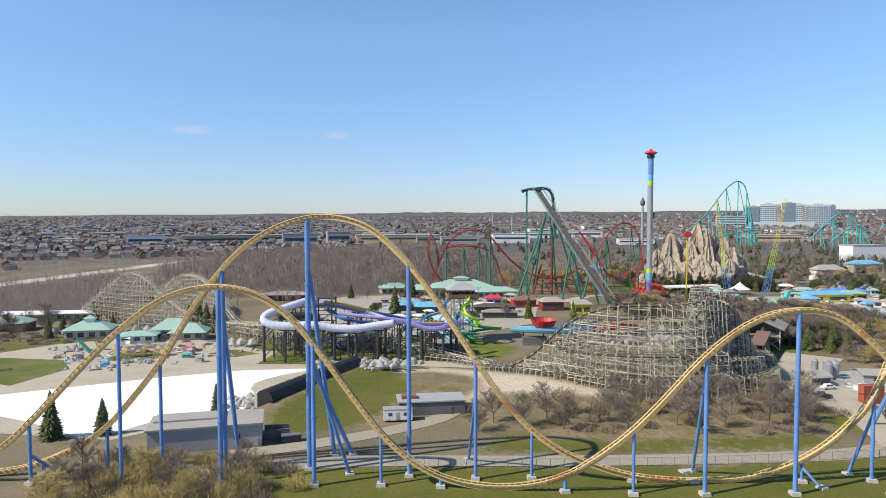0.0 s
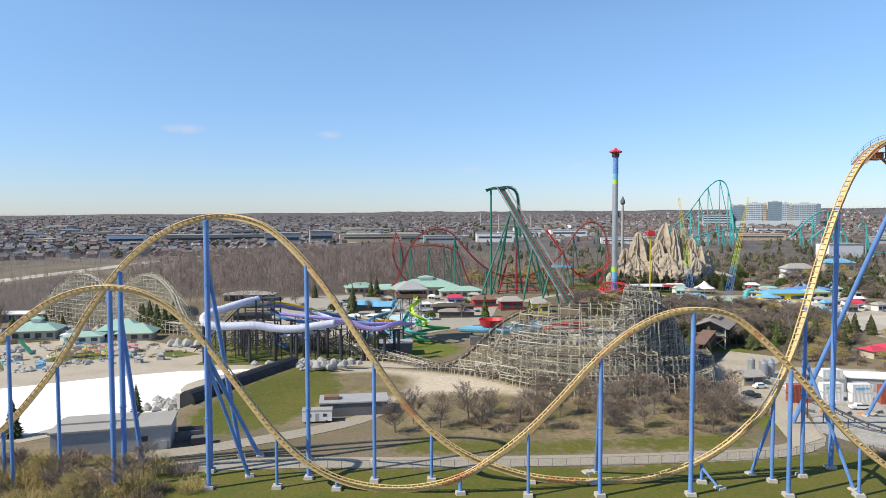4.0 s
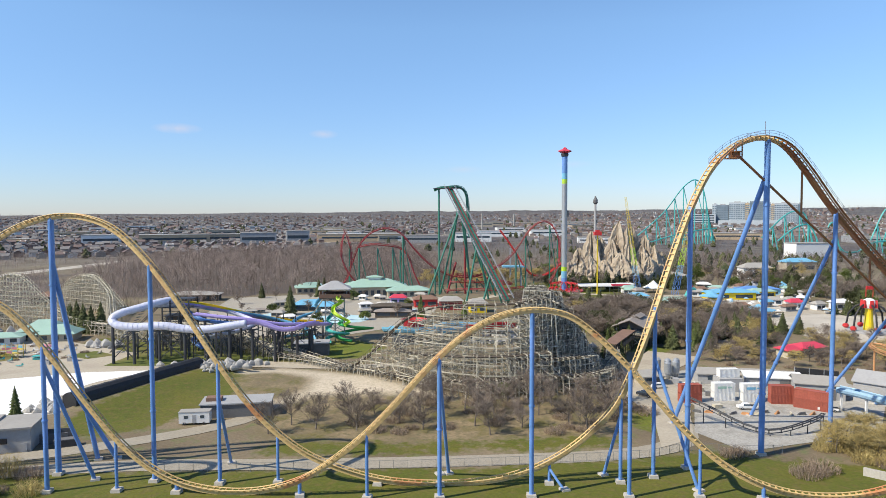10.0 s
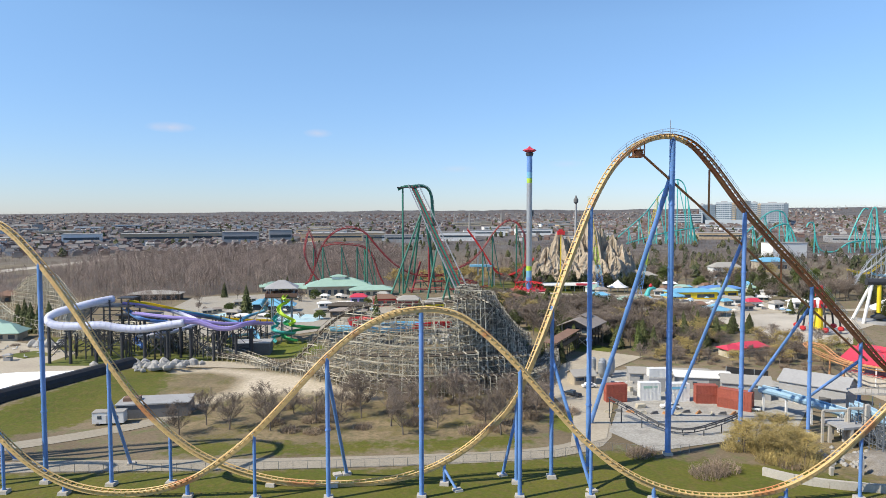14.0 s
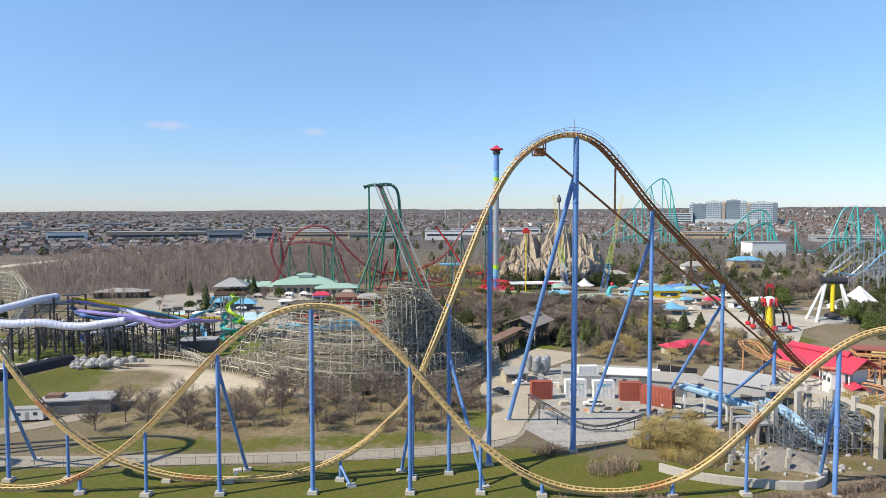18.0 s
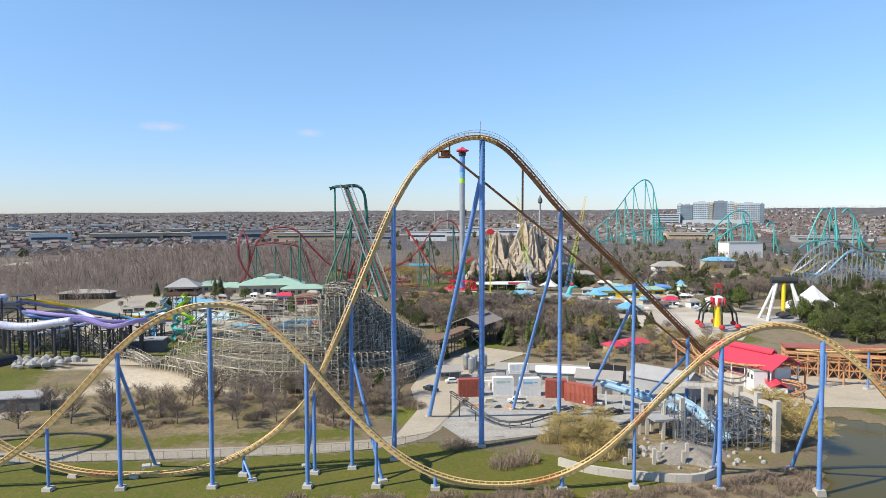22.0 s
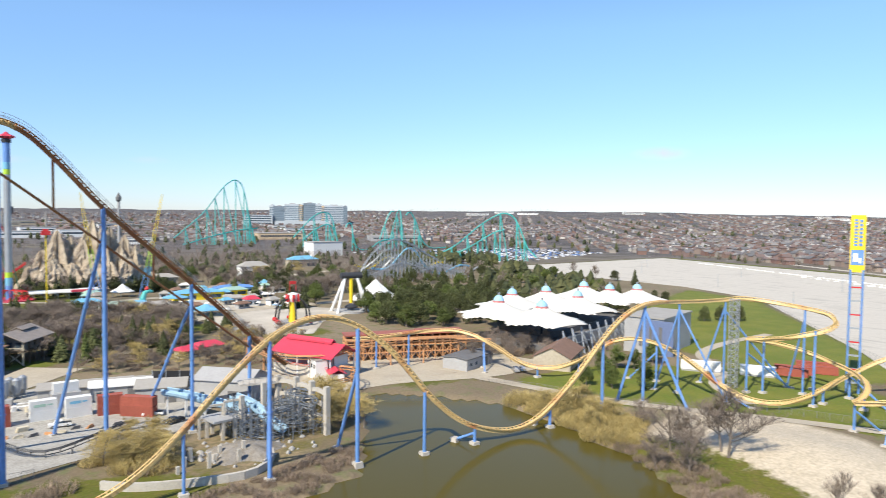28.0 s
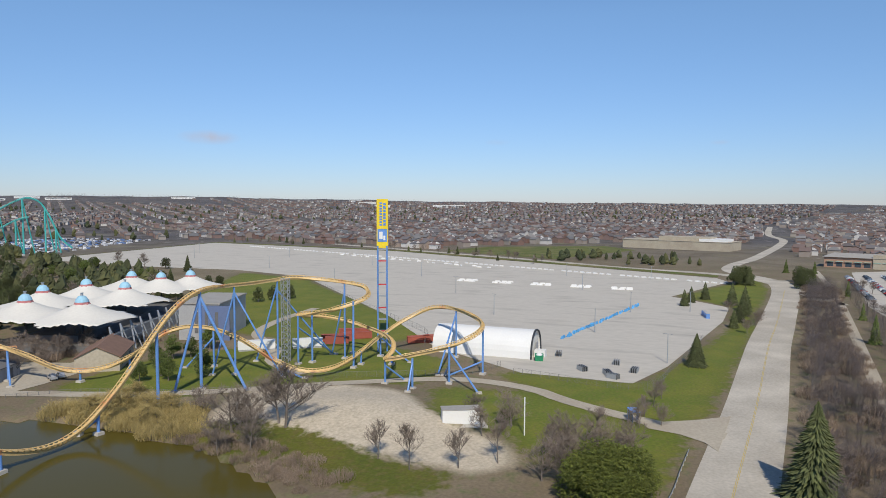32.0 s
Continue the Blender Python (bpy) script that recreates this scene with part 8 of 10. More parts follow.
# ---- white arched dome ----
dome = thing("arched_shelter", "white arched fabric shelter with dark end frame", "shelter", (351, 54, 0), -3)
s = Shape()
n = 16
for y in (-18, 18):
    for rad in (7.6, 7.3):
        s.v += [(rad * 0.98 * math.cos(math.pi * k / n), y, 9.0 * rad / 7.6 * math.sin(math.pi * k / n) ** 0.8) for k in range(n + 1)]
m_ = n + 1
for k in range(n):
    s.f += [(k, k + 1, 2 * m_ + k + 1, 2 * m_ + k), (m_ + k + 1, m_ + k, 3 * m_ + k, 3 * m_ + k + 1), (k + 1, k, m_ + k, m_ + k + 1), (2 * m_ + k, 2 * m_ + k + 1, 3 * m_ + k + 1, 3 * m_ + k)]
part("fabric_arch", s, WHITE, dome)
e = Shape()
for y in (-17.6, 17.6):
    base_k = len(e.v)
    e.v += [(7.3 * math.cos(math.pi * k / n), y, 8.7 * math.sin(math.pi * k / n) ** 0.8) for k in range(n + 1)]
    e.f.append(tuple(range(base_k, base_k + n + 1)))
part("end_wall", e, TENT, dome)
part("end_frame", Shape().tube([(7.5 * math.cos(math.pi * k / n), -18.2, 9.0 * math.sin(math.pi * k / n) ** 0.8 + 0.02) for k in range(n + 1)], 0.35, 6), DARKSTEEL, dome)
part("door", Shape().box((2, -18.0, 0), (3.4, 0.2, 4.2)), GREY, dome)
part("porch", Shape().box((-1, -20, 0), (3, 4, 2.4), 0, 0.9), WHITE, dome)

# ---- parking lot furniture ----
BLUEWHITE = material("blue_plastic_barrier", (0.10, 0.38, 0.72), 0.5, vary=0.1, random=0.3)
def barrier(name, label, mat, L, group):
    s = Shape().box((0, 0, 0), (L, 0.6, 0.35)).box((0, 0, 0.35), (L * 0.98, 0.36, 0.7), 0, 0.8)
    ob = new(name, s.mesh(name, mat))
    return tagged(ob, label, "barrier", group)


first = barrier("plastic_barrier", "blue and white plastic road barrier", BLUEWHITE, 2.2, "row of blue barriers")
first.matrix_basis = pose(382, 31, 0.1, 0, 0, -14)
for i in range(1, 46):
    copy_thing(first, pose(382 + 105 * i / 46 + rnd.uniform(-0.4, 0.4), 31 - 27 * i / 46 + rnd.uniform(-0.7, 0.7), 0.1, 0, 0, -14 + rnd.uniform(-18, 18)))
cb = barrier("concrete_barrier", "pale concrete road barrier", WHITE, 4.0, "row of concrete barriers")
cb.matrix_basis = pose(603, -46, 0.1, 0, 0, 60)
row = spline([(603, -46, 0), (650, 60, 0), (700, 170, 0), (740, 260, 0), (800, 400, 0), (830, 470, 0)], 5.6)
for i, p in enumerate(row[1:]):
    if i % 9 != 4:
        d = row[min(i + 2, len(row) - 1)] - row[i]
        copy_thing(cb, pose(p.x, p.y, 0.1, 0, 0, math.degrees(math.atan2(d.y, d.x)) + rnd.uniform(-4, 4)))
for i in range(30):
    copy_thing(cb, pose(548 + 7 * (i % 2) + 3 * (i // 6), 12 + 26 * (i // 6) + 4.6 * (i % 6 // 2) + rnd.uniform(-0.5, 0.5), 0.1, 0, 0, 96 + rnd.uniform(-5, 5)))
for i in range(30):
    copy_thing(cb, pose(660 + i * 3 + rnd.uniform(-1, 1), 130 + i * 6 + rnd.uniform(-4, 4), 0.1, 0, 0, 60 + rnd.uniform(-50, 50)))


def lamp_post(at, h=10, label="grey parking lot lamp post"):
    ob = thing("street_lamp", label, "street lamp", (at[0], at[1], ground_z(*at)), 0, "lot lamps")
    part("pole", Shape().tube([(0, 0, 0), (0, 0, h)], [0.22, 0.12], 8), STEEL, ob)
    part("arm", Shape().beam((-1.2, 0, h), (1.2, 0, h), 0.1), STEEL, ob)
    for x in (-1.3, 1.3):
        part("lamp_head", Shape().box((x, 0, h - 0.15), (0.7, 0.3, 0.18)), GREY, ob)
    return ob


lp = lamp_post((400, 20))
for x, y in ((460, 8), (430, 70), (500, 110), (540, 40), (580, 160), (620, 60), (650, 230), (520, 200), (600, 300), (700, 340), (352, -8), (470, -20), (610, 0), (660, 420), (720, 460)):
    copy_thing(lp, pose(x, y, ground_z(x, y), 0, 0, rnd.uniform(0, 180)))
wp = thing("utility_pole", "plain white pole on the lawn", "pole", (267, 24, 0))
part("pole", Shape().tube([(0, 0, 0), (0, 0, 9)], 0.15, 8), WHITE, wp)
kiosk = thing("site_cabin", "pale blue-white metal site cabin on the lawn", "cabin", (269.5, 40, ground_z(269.5, 40)), -65)
part("body", Shape().box((0, 0, -0.4), (9, 3.2, 3.7)), WHITE, kiosk)
part("roof", Shape().box((0, 0, 3.3), (9.3, 3.5, 0.18)), ROOFGREY, kiosk)
part("vent", Shape().box((2.6, -1.62, 0.6), (1.0, 0.1, 1.2)), GREY, kiosk)
part("slab", Shape().box((0, -1, -0.6), (12, 6, 0.5)), CONCRETE, kiosk)
shelter = thing("bus_shelter", "blue-framed glass bus shelter", "shelter", (285.5, 0.5, 0.1), 20)
part("roof", Shape().box((0, 0, 2.7), (4.4, 2.2, 0.2)), BLUE, shelter)
for x in (-2, -0.7, 0.7, 2):
    part("post", Shape().box((x, 0.9, 0), (0.1, 0.1, 2.7)), BLUE, shelter)
    part("post", Shape().box((x, -0.9, 0), (0.1, 0.1, 2.7)), STEEL, shelter)
part("pane", Shape().box((0, 0.9, 0.3), (4, 0.04, 2.1)), GLASS, shelter)
part("poster", Shape().box((0, -0.86, 0.4), (1.6, 0.06, 1.4)), BLUE, shelter)
skip = thing("skip", "green steel waste skip", "skip", (343, 33.5, 0.1), 10)
part("body", Shape().box((0, 0, 0), (4, 2.6, 1.8), 0, 1.12), material("green_skip_paint", (0.02, 0.22, 0.10), 0.6, vary=0.2), skip)
part("load", Shape().lathe((-0.4, 0, 1.7), [(1.2, 0), (0.9, 0.5), (0.2, 0.8)], 8), WHITE, skip)
for x, y, rz in ((330, 10, 20), (336, 2, -10), (333, 18, 35), (345, 8, 0), (352, 28, 5), (326, 8, 60)):
    stk = thing("barrier_stack", "stack of grey crowd barriers on the lot", "barriers", (x, y, 0.1), rz)
    for k in range(7):
        part("barrier_frame", Shape().box((0, (k - 3) * 0.32, 0), (3.6, 0.12, 1.5)), DARKSTEEL if k % 2 else STEEL, stk)

# dumpsters and small boxes beside the lot gate
for k in range(5):
    bx = thing("portable_toilet", "dark blue portable cabin at the lot edge", "cabin", (452 + k * 2.6, -27 + k * 0.3, 0.1), 10, "blue cabins")
    part("body", Shape().box((0, 0, 0), (1.6, 1.6, 2.2)), BLUE, bx)
    part("roof", Shape().box((0, 0, 2.2), (1.7, 1.7, 0.16), 0, 0.9), GREY, bx)

# ---- fences ----
FENCE = material("chain_link", (0.22, 0.22, 0.21), 0.7, 0.3, vary=0.2)
def fence(pts, label, h=1.9, gap=3.0, mesh_lines=3):
    ob = thing("chain_fence", label, "fence")
    path = spline([(x, y, 0) for x, y in pts], gap)
    wires = Shape()
    for i, p in enumerate(path):
        p.z = ground_z(p.x, p.y)
        part("post", Shape().beam(p, p + Vector((0, 0, h)), 0.08), FENCE, ob)
        if i:
            part("top_rail", Shape().beam(path[i - 1] + Vector((0, 0, h)), p + Vector((0, 0, h)), 0.045), FENCE, ob)
            for k in range(mesh_lines * 3):
                z = h * (k + 0.5) / (mesh_lines * 3)
                wires.beam(path[i - 1] + Vector((0, 0, z)), p + Vector((0, 0, z)), 0.012)
    part("wire", wires, FENCE, ob, kind="stuff")


fence([(97, 147.6), (108, 152), (118, 150), (128, 150)], "chain-link fence along the service yard")
fence([(-10, 142.4), (20, 142.2), (60, 143.8), (97, 147.6)], "low chain-link fence along the service road")
fence([(252, 163), (262, 150), (272, 120), (283, 104)], "low fence along the pond walk", 1.1, 2.6, 2)
fence([(296, 96), (306, 74), (318, 50), (330, 44)], "chain-link fence below the coaster helix")
fence([(322, 38), (316, 0), (345, -10), (400, -22)], "chain-link fence round the parking lot")
fence([(352, 78), (372, 84), (410, 118), (470, 172), (548, 240)], "dark chain-link fence behind the lawn", 2.4, 5.0)
fence([(-18, 248), (0, 272), (20, 282), (40, 268)], "chain-link fence round the slide lawn", 1.8, 3.5)
rail = thing("guard_rail", "galvanised roadside guard rail", "guard rail")
gp = spline([(236, -6, 0), (246, -8, 0), (256, -9.5, 0), (268, -11.5, 0)], 3.0)
for a_, b_ in zip(gp, gp[1:]):
    part("rail_beam", Shape().beam(a_ + Vector((0, 0, 0.65)), b_ + Vector((0, 0, 0.65)), 0.08, 0.32), STEEL, rail)
    part("post", Shape().beam(a_, a_ + Vector((0, 0, 0.8)), 0.14), TIMBER, rail)
lines = Shape()
road_c = spline([(246, -18, 0), (304, -29, 0), (395, -45, 0), (450, -56, 0), (580, -80, 0)], 6.0)
for off in (-0.15, 0.15):
    for a_, b_ in zip(road_c, road_c[1:]):
        d = (b_ - a_).normalized()
        w = Vector((-d.y, d.x, 0))
        q0, q1 = a_ + w * off, b_ + w * off
        lines.add([q0 - w * 0.06, q1 - w * 0.06, q1 + w * 0.06, q0 + w * 0.06], [(0, 1, 2, 3)])
lines.v = [(x, y, ground_z(x, y) + 0.085) for x, y, z in lines.v]
solid("road_markings", lines, material("faded_yellow_line", (0.50, 0.38, 0.10), 0.8, vary=0.3, scale=0.6), "faded yellow centre lines", "road marking", kind="structure")

# ---- trees ----
def bare_tree_meshes(seed, h, spread, twig_mat, density=5, droop=0.0):
    """Trunk with limbs, and a rounded crown of fine bare twigs."""
    q = random.Random(seed)
    wood_, crown = Shape(), Shape()

    def limb(p, d, length, r, level):
        if level == 4:
            e = p + d * length
            w = d.cross(Vector((q.gauss(0, 1), q.gauss(0, 1), q.gauss(0, 1)))).normalized() * 0.013
            m = p.lerp(e, 0.45) + w * q.uniform(-2.5, 2.5)
            crown.add([p - w * 0.6, m + w, e, m - w], [(0, 1, 2, 3)])
            return
        pts, rs = [p], [r]
        n = 4 if level == 0 else 3 if level == 1 else 1
        for i in range(n):
            d = (d + Vector((q.uniform(-1, 1), q.uniform(-1, 1), q.uniform(-0.3, 0.7) - droop * level)) * (0.08 if level == 0 else 0.22)).normalized()
            p = p + d * length / n
            pts.append(p)
            rs.append(max(0.014, r * (1 - 0.8 * (i + 1) / n)))
        (wood_ if level < 2 else crown).tube(pts, rs, 5 if level == 0 else 3, caps=False)
        kids = (density + 9, density + 2, density + 1, density + 2)[level]
        for k in range(kids):
            u = q.uniform(0.2, 1.0) if level == 0 else q.uniform(0.2, 1.0)
            base = pts[min(n, int(u * n))].lerp(pts[min(n, int(u * n) + 1)], u * n % 1)
            a = q.uniform(0, 2 * math.pi)
            out = Vector((math.cos(a), math.sin(a), q.uniform(0.25, 0.95) + (0.5 * u if level == 0 else 0.0) - droop * level))
            nd = (d * (0.12 if level == 0 else 0.5) + out * spread).normalized()
            reach_ = (0.62 - 0.34 * u if level == 0 else 0.55) * q.uniform(0.8, 1.15)
            limb(base, nd, length * reach_, max(rs[-1] * 1.3, r * 0.36, 0.022), level + 1)

    limb(Vector((0, 0, -0.3)), Vector((0, 0, 1)), h * 0.8, h * 0.02, 0)
    return wood_.mesh("trunk", BARK), crown.mesh("crown", twig_mat)


def conifer_meshes(seed, h, w, mat, tiers=15, fine=1.0):
    """A spruce: drooping, ragged whorls of branches round a trunk."""
    q = random.Random(seed)
    tr_, cr = Shape().tube([(0, 0, -0.3), (0, 0, h * 0.96)], [h * 0.022, h * 0.004], 6), Shape()
    for j in range(tiers):
        u = j / (tiers - 1)
        z = h * (0.06 + 0.92 * u)
        rad = w * (1 - u) ** 0.85 * q.uniform(0.85, 1.12) + 0.12
        n = int((7 + 8 * (1 - u)) * fine)
        for k in range(n):
            a = 2 * math.pi * (k + q.uniform(-0.35, 0.35)) / n + j
            r = rad * q.uniform(0.72, 1.15)
            c, s_ = math.cos(a), math.sin(a)
            tip = Vector((c * r, s_ * r, z - r * q.uniform(0.12, 0.34)))
            side = Vector((-s_, c, 0)) * r * 0.24 / fine
            root = Vector((c * rad * 0.08, s_ * rad * 0.08, z + h * 0.03))
            mid = root.lerp(tip, 0.6)
            low_ = Vector((0, 0, h * 0.045 / fine))
            cr.add([root, mid + side, tip, mid - side, mid - low_, mid + low_ * 0.5], [(0, 1, 5), (1, 2, 5), (2, 3, 5), (3, 0, 5), (0, 4, 1), (1, 4, 2), (2, 4, 3), (3, 4, 0)])
    return tr_.mesh("trunk", BARK), cr.mesh("crown", mat)


def tuft_meshes(seed, h, w, mat, n=700, trunk=0.3, flat=0.55, leaf=0.62, count=13):
    """A broad crown of many small needle tufts."""
    q = random.Random(seed)
    tr_, cr = Shape().tube([(0, 0, -0.3), (0, 0, h * 0.7)], [h * 0.03, h * 0.012], 6), Shape()
    lobes = []
    for i in range(count):
        a, rr_ = i * 2.4 + q.uniform(-0.4, 0.4), 0.62 * w * math.sqrt((i + 0.4) / count)
        hi = 0.86 - 0.42 * (rr_ / (0.62 * w)) ** 2
        lobes.append((rr_ * math.cos(a), rr_ * math.sin(a), h * q.uniform(max(trunk + 0.1, hi - 0.4), hi), w * q.uniform(0.3, 0.46)))
    for _ in range(n):
        lx, ly, lz, lr = q.choice(lobes)
        d = Vector((q.gauss(0, 1), q.gauss(0, 1), q.gauss(0, 0.8))).normalized() * lr * q.uniform(0.65, 1.05)
        p = Vector((lx, ly, lz)) + Vector((d.x, d.y, d.z * flat * 1.3))
        if p.z < h * trunk * 0.6:
            continue
        for _ in range(3):
            e1 = Vector((q.gauss(0, 1), q.gauss(0, 1), q.gauss(0, 1))).normalized()
            e2 = e1.cross(Vector((q.gauss(0, 1), q.gauss(0, 1), q.gauss(0, 1)))).normalized()
            k = w * q.uniform(0.09, 0.18) * leaf
            cr.add([p - e1 * k, p + e2 * k * 0.26, p + e1 * k, p - e2 * k * 0.26], [(0, 1, 2, 3)])
    return tr_.mesh("trunk", BARK), cr.mesh("crown", mat)


def bush_mesh(seed, w, h, mat, n=260):
    """A thicket of thin stems rising from the ground."""
    q = random.Random(seed)
    s = Shape()
    for _ in range(n):
        a, r = q.uniform(0, 6.28), w * math.sqrt(q.random()) * 0.55
        p = Vector((r * math.cos(a), r * math.sin(a), -0.2))
        d = Vector((math.cos(a) * 0.7 * q.random(), math.sin(a) * 0.7 * q.random(), 1)).normalized()
        hh = h * q.uniform(0.5, 1.0) * (1 - 0.5 * (r / (0.56 * w)) ** 2)
        e = p + d * hh
        w_ = Vector((q.gauss(0, 1), q.gauss(0, 1), 0)).normalized() * 0.05
        s.add([p - w_, e, p + w_], [(0, 1, 2)])
        for _ in range(3):
            g = p.lerp(e, q.uniform(0.3, 0.9))
            f = g + Vector((q.uniform(-1, 1), q.uniform(-1, 1), q.uniform(0, 0.9))) * hh * 0.36
            s.add([g - w_ * 0.7, f, g + w_ * 0.7], [(0, 1, 2)])
    return s.mesh("stems", mat)


KINDS = {
    "bare": [bare_tree_meshes(i, 10, 0.7, TWIG) for i in (1, 2, 3, 4)],
    "slim": [bare_tree_meshes(i, 10, 0.55, TWIG) for i in (5, 6)],
    "willow": [bare_tree_meshes(i, 10, 0.8, WILLOW, 6, 0.22) for i in (7, 8)],
    "spruce": [conifer_meshes(i, 10, 2.7, NEEDLE, 22, 1.4) for i in (11, 12, 13)],
    "fir": [conifer_meshes(i, 10, 2.2, BLUEGREEN, 22, 1.4) for i in (14, 15)],
    "pine": [tuft_meshes(i, 10, 4.2, BLUEGREEN, 2000, 0.05, 0.8, 0.52) for i in (16, 17)],
    "darkpine": [tuft_meshes(i, 10, 4.0, NEEDLE, 2600, 0.02, 0.9, 0.5) for i in (18, 19, 20)],
}
LABELS = {"bare": ("bare deciduous tree with grey-brown twigs", "tree"), "slim": ("slender bare young tree with fine twigs", "tree"), "willow": ("bare willow with yellow drooping twigs", "tree"),
          "spruce": ("dark green pointed spruce tree", "tree"), "fir": ("mid-green pointed fir tree", "tree"), "pine": ("broad green pine with a rounded crown", "tree"), "darkpine": ("dark green broad-crowned pine tree", "tree")}
NAMES = {"bare": "bare_tree", "slim": "young_tree", "willow": "willow_tree", "spruce": "spruce_tree", "fir": "fir_tree", "pine": "pine_tree", "darkpine": "pine_tree"}
rt = random.Random(99)


def tree(kind, x, y, h, wide=1.0):
    trunk_me, crown_me = rt.choice(KINDS[kind])
    k = h / 10
    ob = thing(NAMES[kind], LABELS[kind][0], LABELS[kind][1], (x, y, ground_z(x, y)), rt.uniform(0, 360), NAMES[kind] + "s")
    for nm, m in (("trunk", trunk_me), ("crown", crown_me)):
        o = new(nm, m)
        o.parent = ob
        o.scale = (k * wide, k * wide, k)
    return ob


BUSHES = {"brown": [bush_mesh(i, 4, 2.2, BUSH) for i in (21, 22, 23)], "yellow": [bush_mesh(i, 4.4, 3.4, WILLOW) for i in (24, 25)]}


def bush(kind, x, y, k=1.0, kz=1.0):
    ob = new("bush", rt.choice(BUSHES[kind]))
    ob.matrix_basis = pose(x, y, ground_z(x, y), 0, 0, rt.uniform(0, 360)) @ Matrix.Diagonal((k, k, k * kz, 1))
    return tagged(ob, "low bare brown thicket bush" if kind == "brown" else "yellowish bare willow thicket bush", "bush", kind + " bushes")


def thicket(label, spots, klo, khi, kz=1.0, kind="brown"):
    """Many low bushes grown together, as one mesh."""
    s = Shape()
    for x, y in spots:
        src = rt.choice(BUSHES[kind])
        m = pose(x, y, ground_z(x, y), 0, 0, rt.uniform(0, 360)) @ Matrix.Diagonal((*(2 * (rt.uniform(klo, khi),)), rt.uniform(klo, khi) * kz, 1))
        s.add([m @ v.co for v in src.vertices], [tuple(p.vertices) for p in src.polygons])
    return solid("thicket", s, BUSH if kind == "brown" else WILLOW, label, "bushes", kind="stuff")


def scatter(n, poly, gap):
    """Plan points spread through an outline."""
    xs, ys = [p[0] for p in poly], [p[1] for p in poly]
    got, tries = [], 0
    while len(got) < n and tries < n * 40:
        tries += 1
        x, y = rt.uniform(min(xs), max(xs)), rt.uniform(min(ys), max(ys))
        if bool(inside(poly, np.array(x), np.array(y))) and all((x - a) ** 2 + (y - b) ** 2 > gap * gap for a, b in got):
            got.append((x, y))
    return got


# row of bare trees before the wooden coaster
for x, y in ((9, 167), (14, 173), (20, 170), (27, 176), (30, 168), (34, 182), (40, 175), (45, 184), (47, 168), (53, 178), (58, 186), (60, 172), (66, 181), (70, 188), (72, 170), (78, 179), (82, 187), (85, 172), (90, 181), (94, 174), (99, 182), (103, 190), (63, 164), (88, 164), (50, 190), (76, 192), (92, 192)):
    tree("bare", x + rt.uniform(-1, 1), y + rt.uniform(-1, 1), rt.uniform(7.5, 10.5), 1.2)
for x, y in scatter(34, [(25, 166), (104, 163), (108, 185), (100, 196), (40, 198), (30, 185)], 3.2):
    bush("brown", x, y, rt.uniform(0.8, 1.4))
for x, y in ((116, 148.5), (118, 150), (129, 138), (126, 137), (131, 140), (146, 141), (149, 144)):
    bush("brown", x, y, rt.uniform(1.0, 1.6))
for x, y in scatter(46, [(-78, 118), (-40, 118), (-26, 128), (-36, 146), (-78, 150)], 3.0):
    bush("yellow" if rt.random() < 0.45 else "brown", x, y, rt.uniform(0.9, 1.7))
for x, y in scatter(10, [(-76, 120), (-40, 120), (-38, 142), (-76, 146)], 7):
    tree("willow" if rt.random() < 0.4 else "bare", x, y, rt.uniform(6, 9), 1.2)
for x, y in scatter(10, [(137, 148), (150, 142), (154, 148), (154, 158), (142, 156)], 3.6):
    tree("willow", x, y, rt.uniform(6, 8.5), 1.3)
for x, y in scatter(14, [(134, 150), (146, 140), (154, 140), (154, 158), (145, 160)], 3):
    bush("yellow", x, y, rt.uniform(0.8, 1.4))
for x, y in scatter(12, [(188, 142), (198, 140), (206, 158), (200, 170), (188, 160)], 3.6):
    tree("willow", x, y, rt.uniform(7, 10), 1.2)
for x, y in scatter(60, [(70, 116), (140, 119), (168, 113), (190, 125), (188, 132), (165, 126), (140, 123), (72, 122)], 2.4):
    bush("brown", x, y, rt.uniform(0.6, 1.1), 0.9)
# east bank of the pond: reeds and willows
for x, y in scatter(44, [(243, 138), (239, 100), (246, 96), (258, 106), (262, 126), (252, 140)], 2.4):
    bush("yellow", x, y, rt.uniform(0.9, 1.5))
for x, y in scatter(10, [(245, 134), (243, 106), (254, 108), (260, 124)], 4):
    tree("willow", x, y, rt.uniform(5, 7.5), 1.3)
for x, y in scatter(40, [(240, 98), (232, 74), (224, 58), (232, 52), (240, 66), (246, 92)], 2.4):
    bush("brown", x, y, rt.uniform(0.6, 1.2))
for x, y, h, kd in ((252, 77, 15, "bare"), (254, 80, 13, "bare"), (247, 88, 12, "bare"), (236, 84, 8, "bare"), (239, 78, 9, "bare"), (249, 84, 9, "bare"), (243, 50, 8, "slim"), (240, 42, 9, "slim"), (244, 33, 8, "slim"), (249, 26, 9.5, "slim"), (263, 33, 7, "bare"), (276, 38, 6, "bare"), (272, 28, 9, "bare"), (258, 104, 7, "bare")):
    tree(kd, x, y, h, 1.3 if kd == "bare" else 0.9)
tree("pine", 273, 30, 5, 1.0)
KINDS["bigpine"] = [tuft_meshes(41, 10, 4.6, WARMPINE, 26000, 0.02, 0.85, 0.27, 30)]
KINDS["bigspruce"] = [conifer_meshes(42, 10, 2.6, NEEDLE, 64, 2.4)]
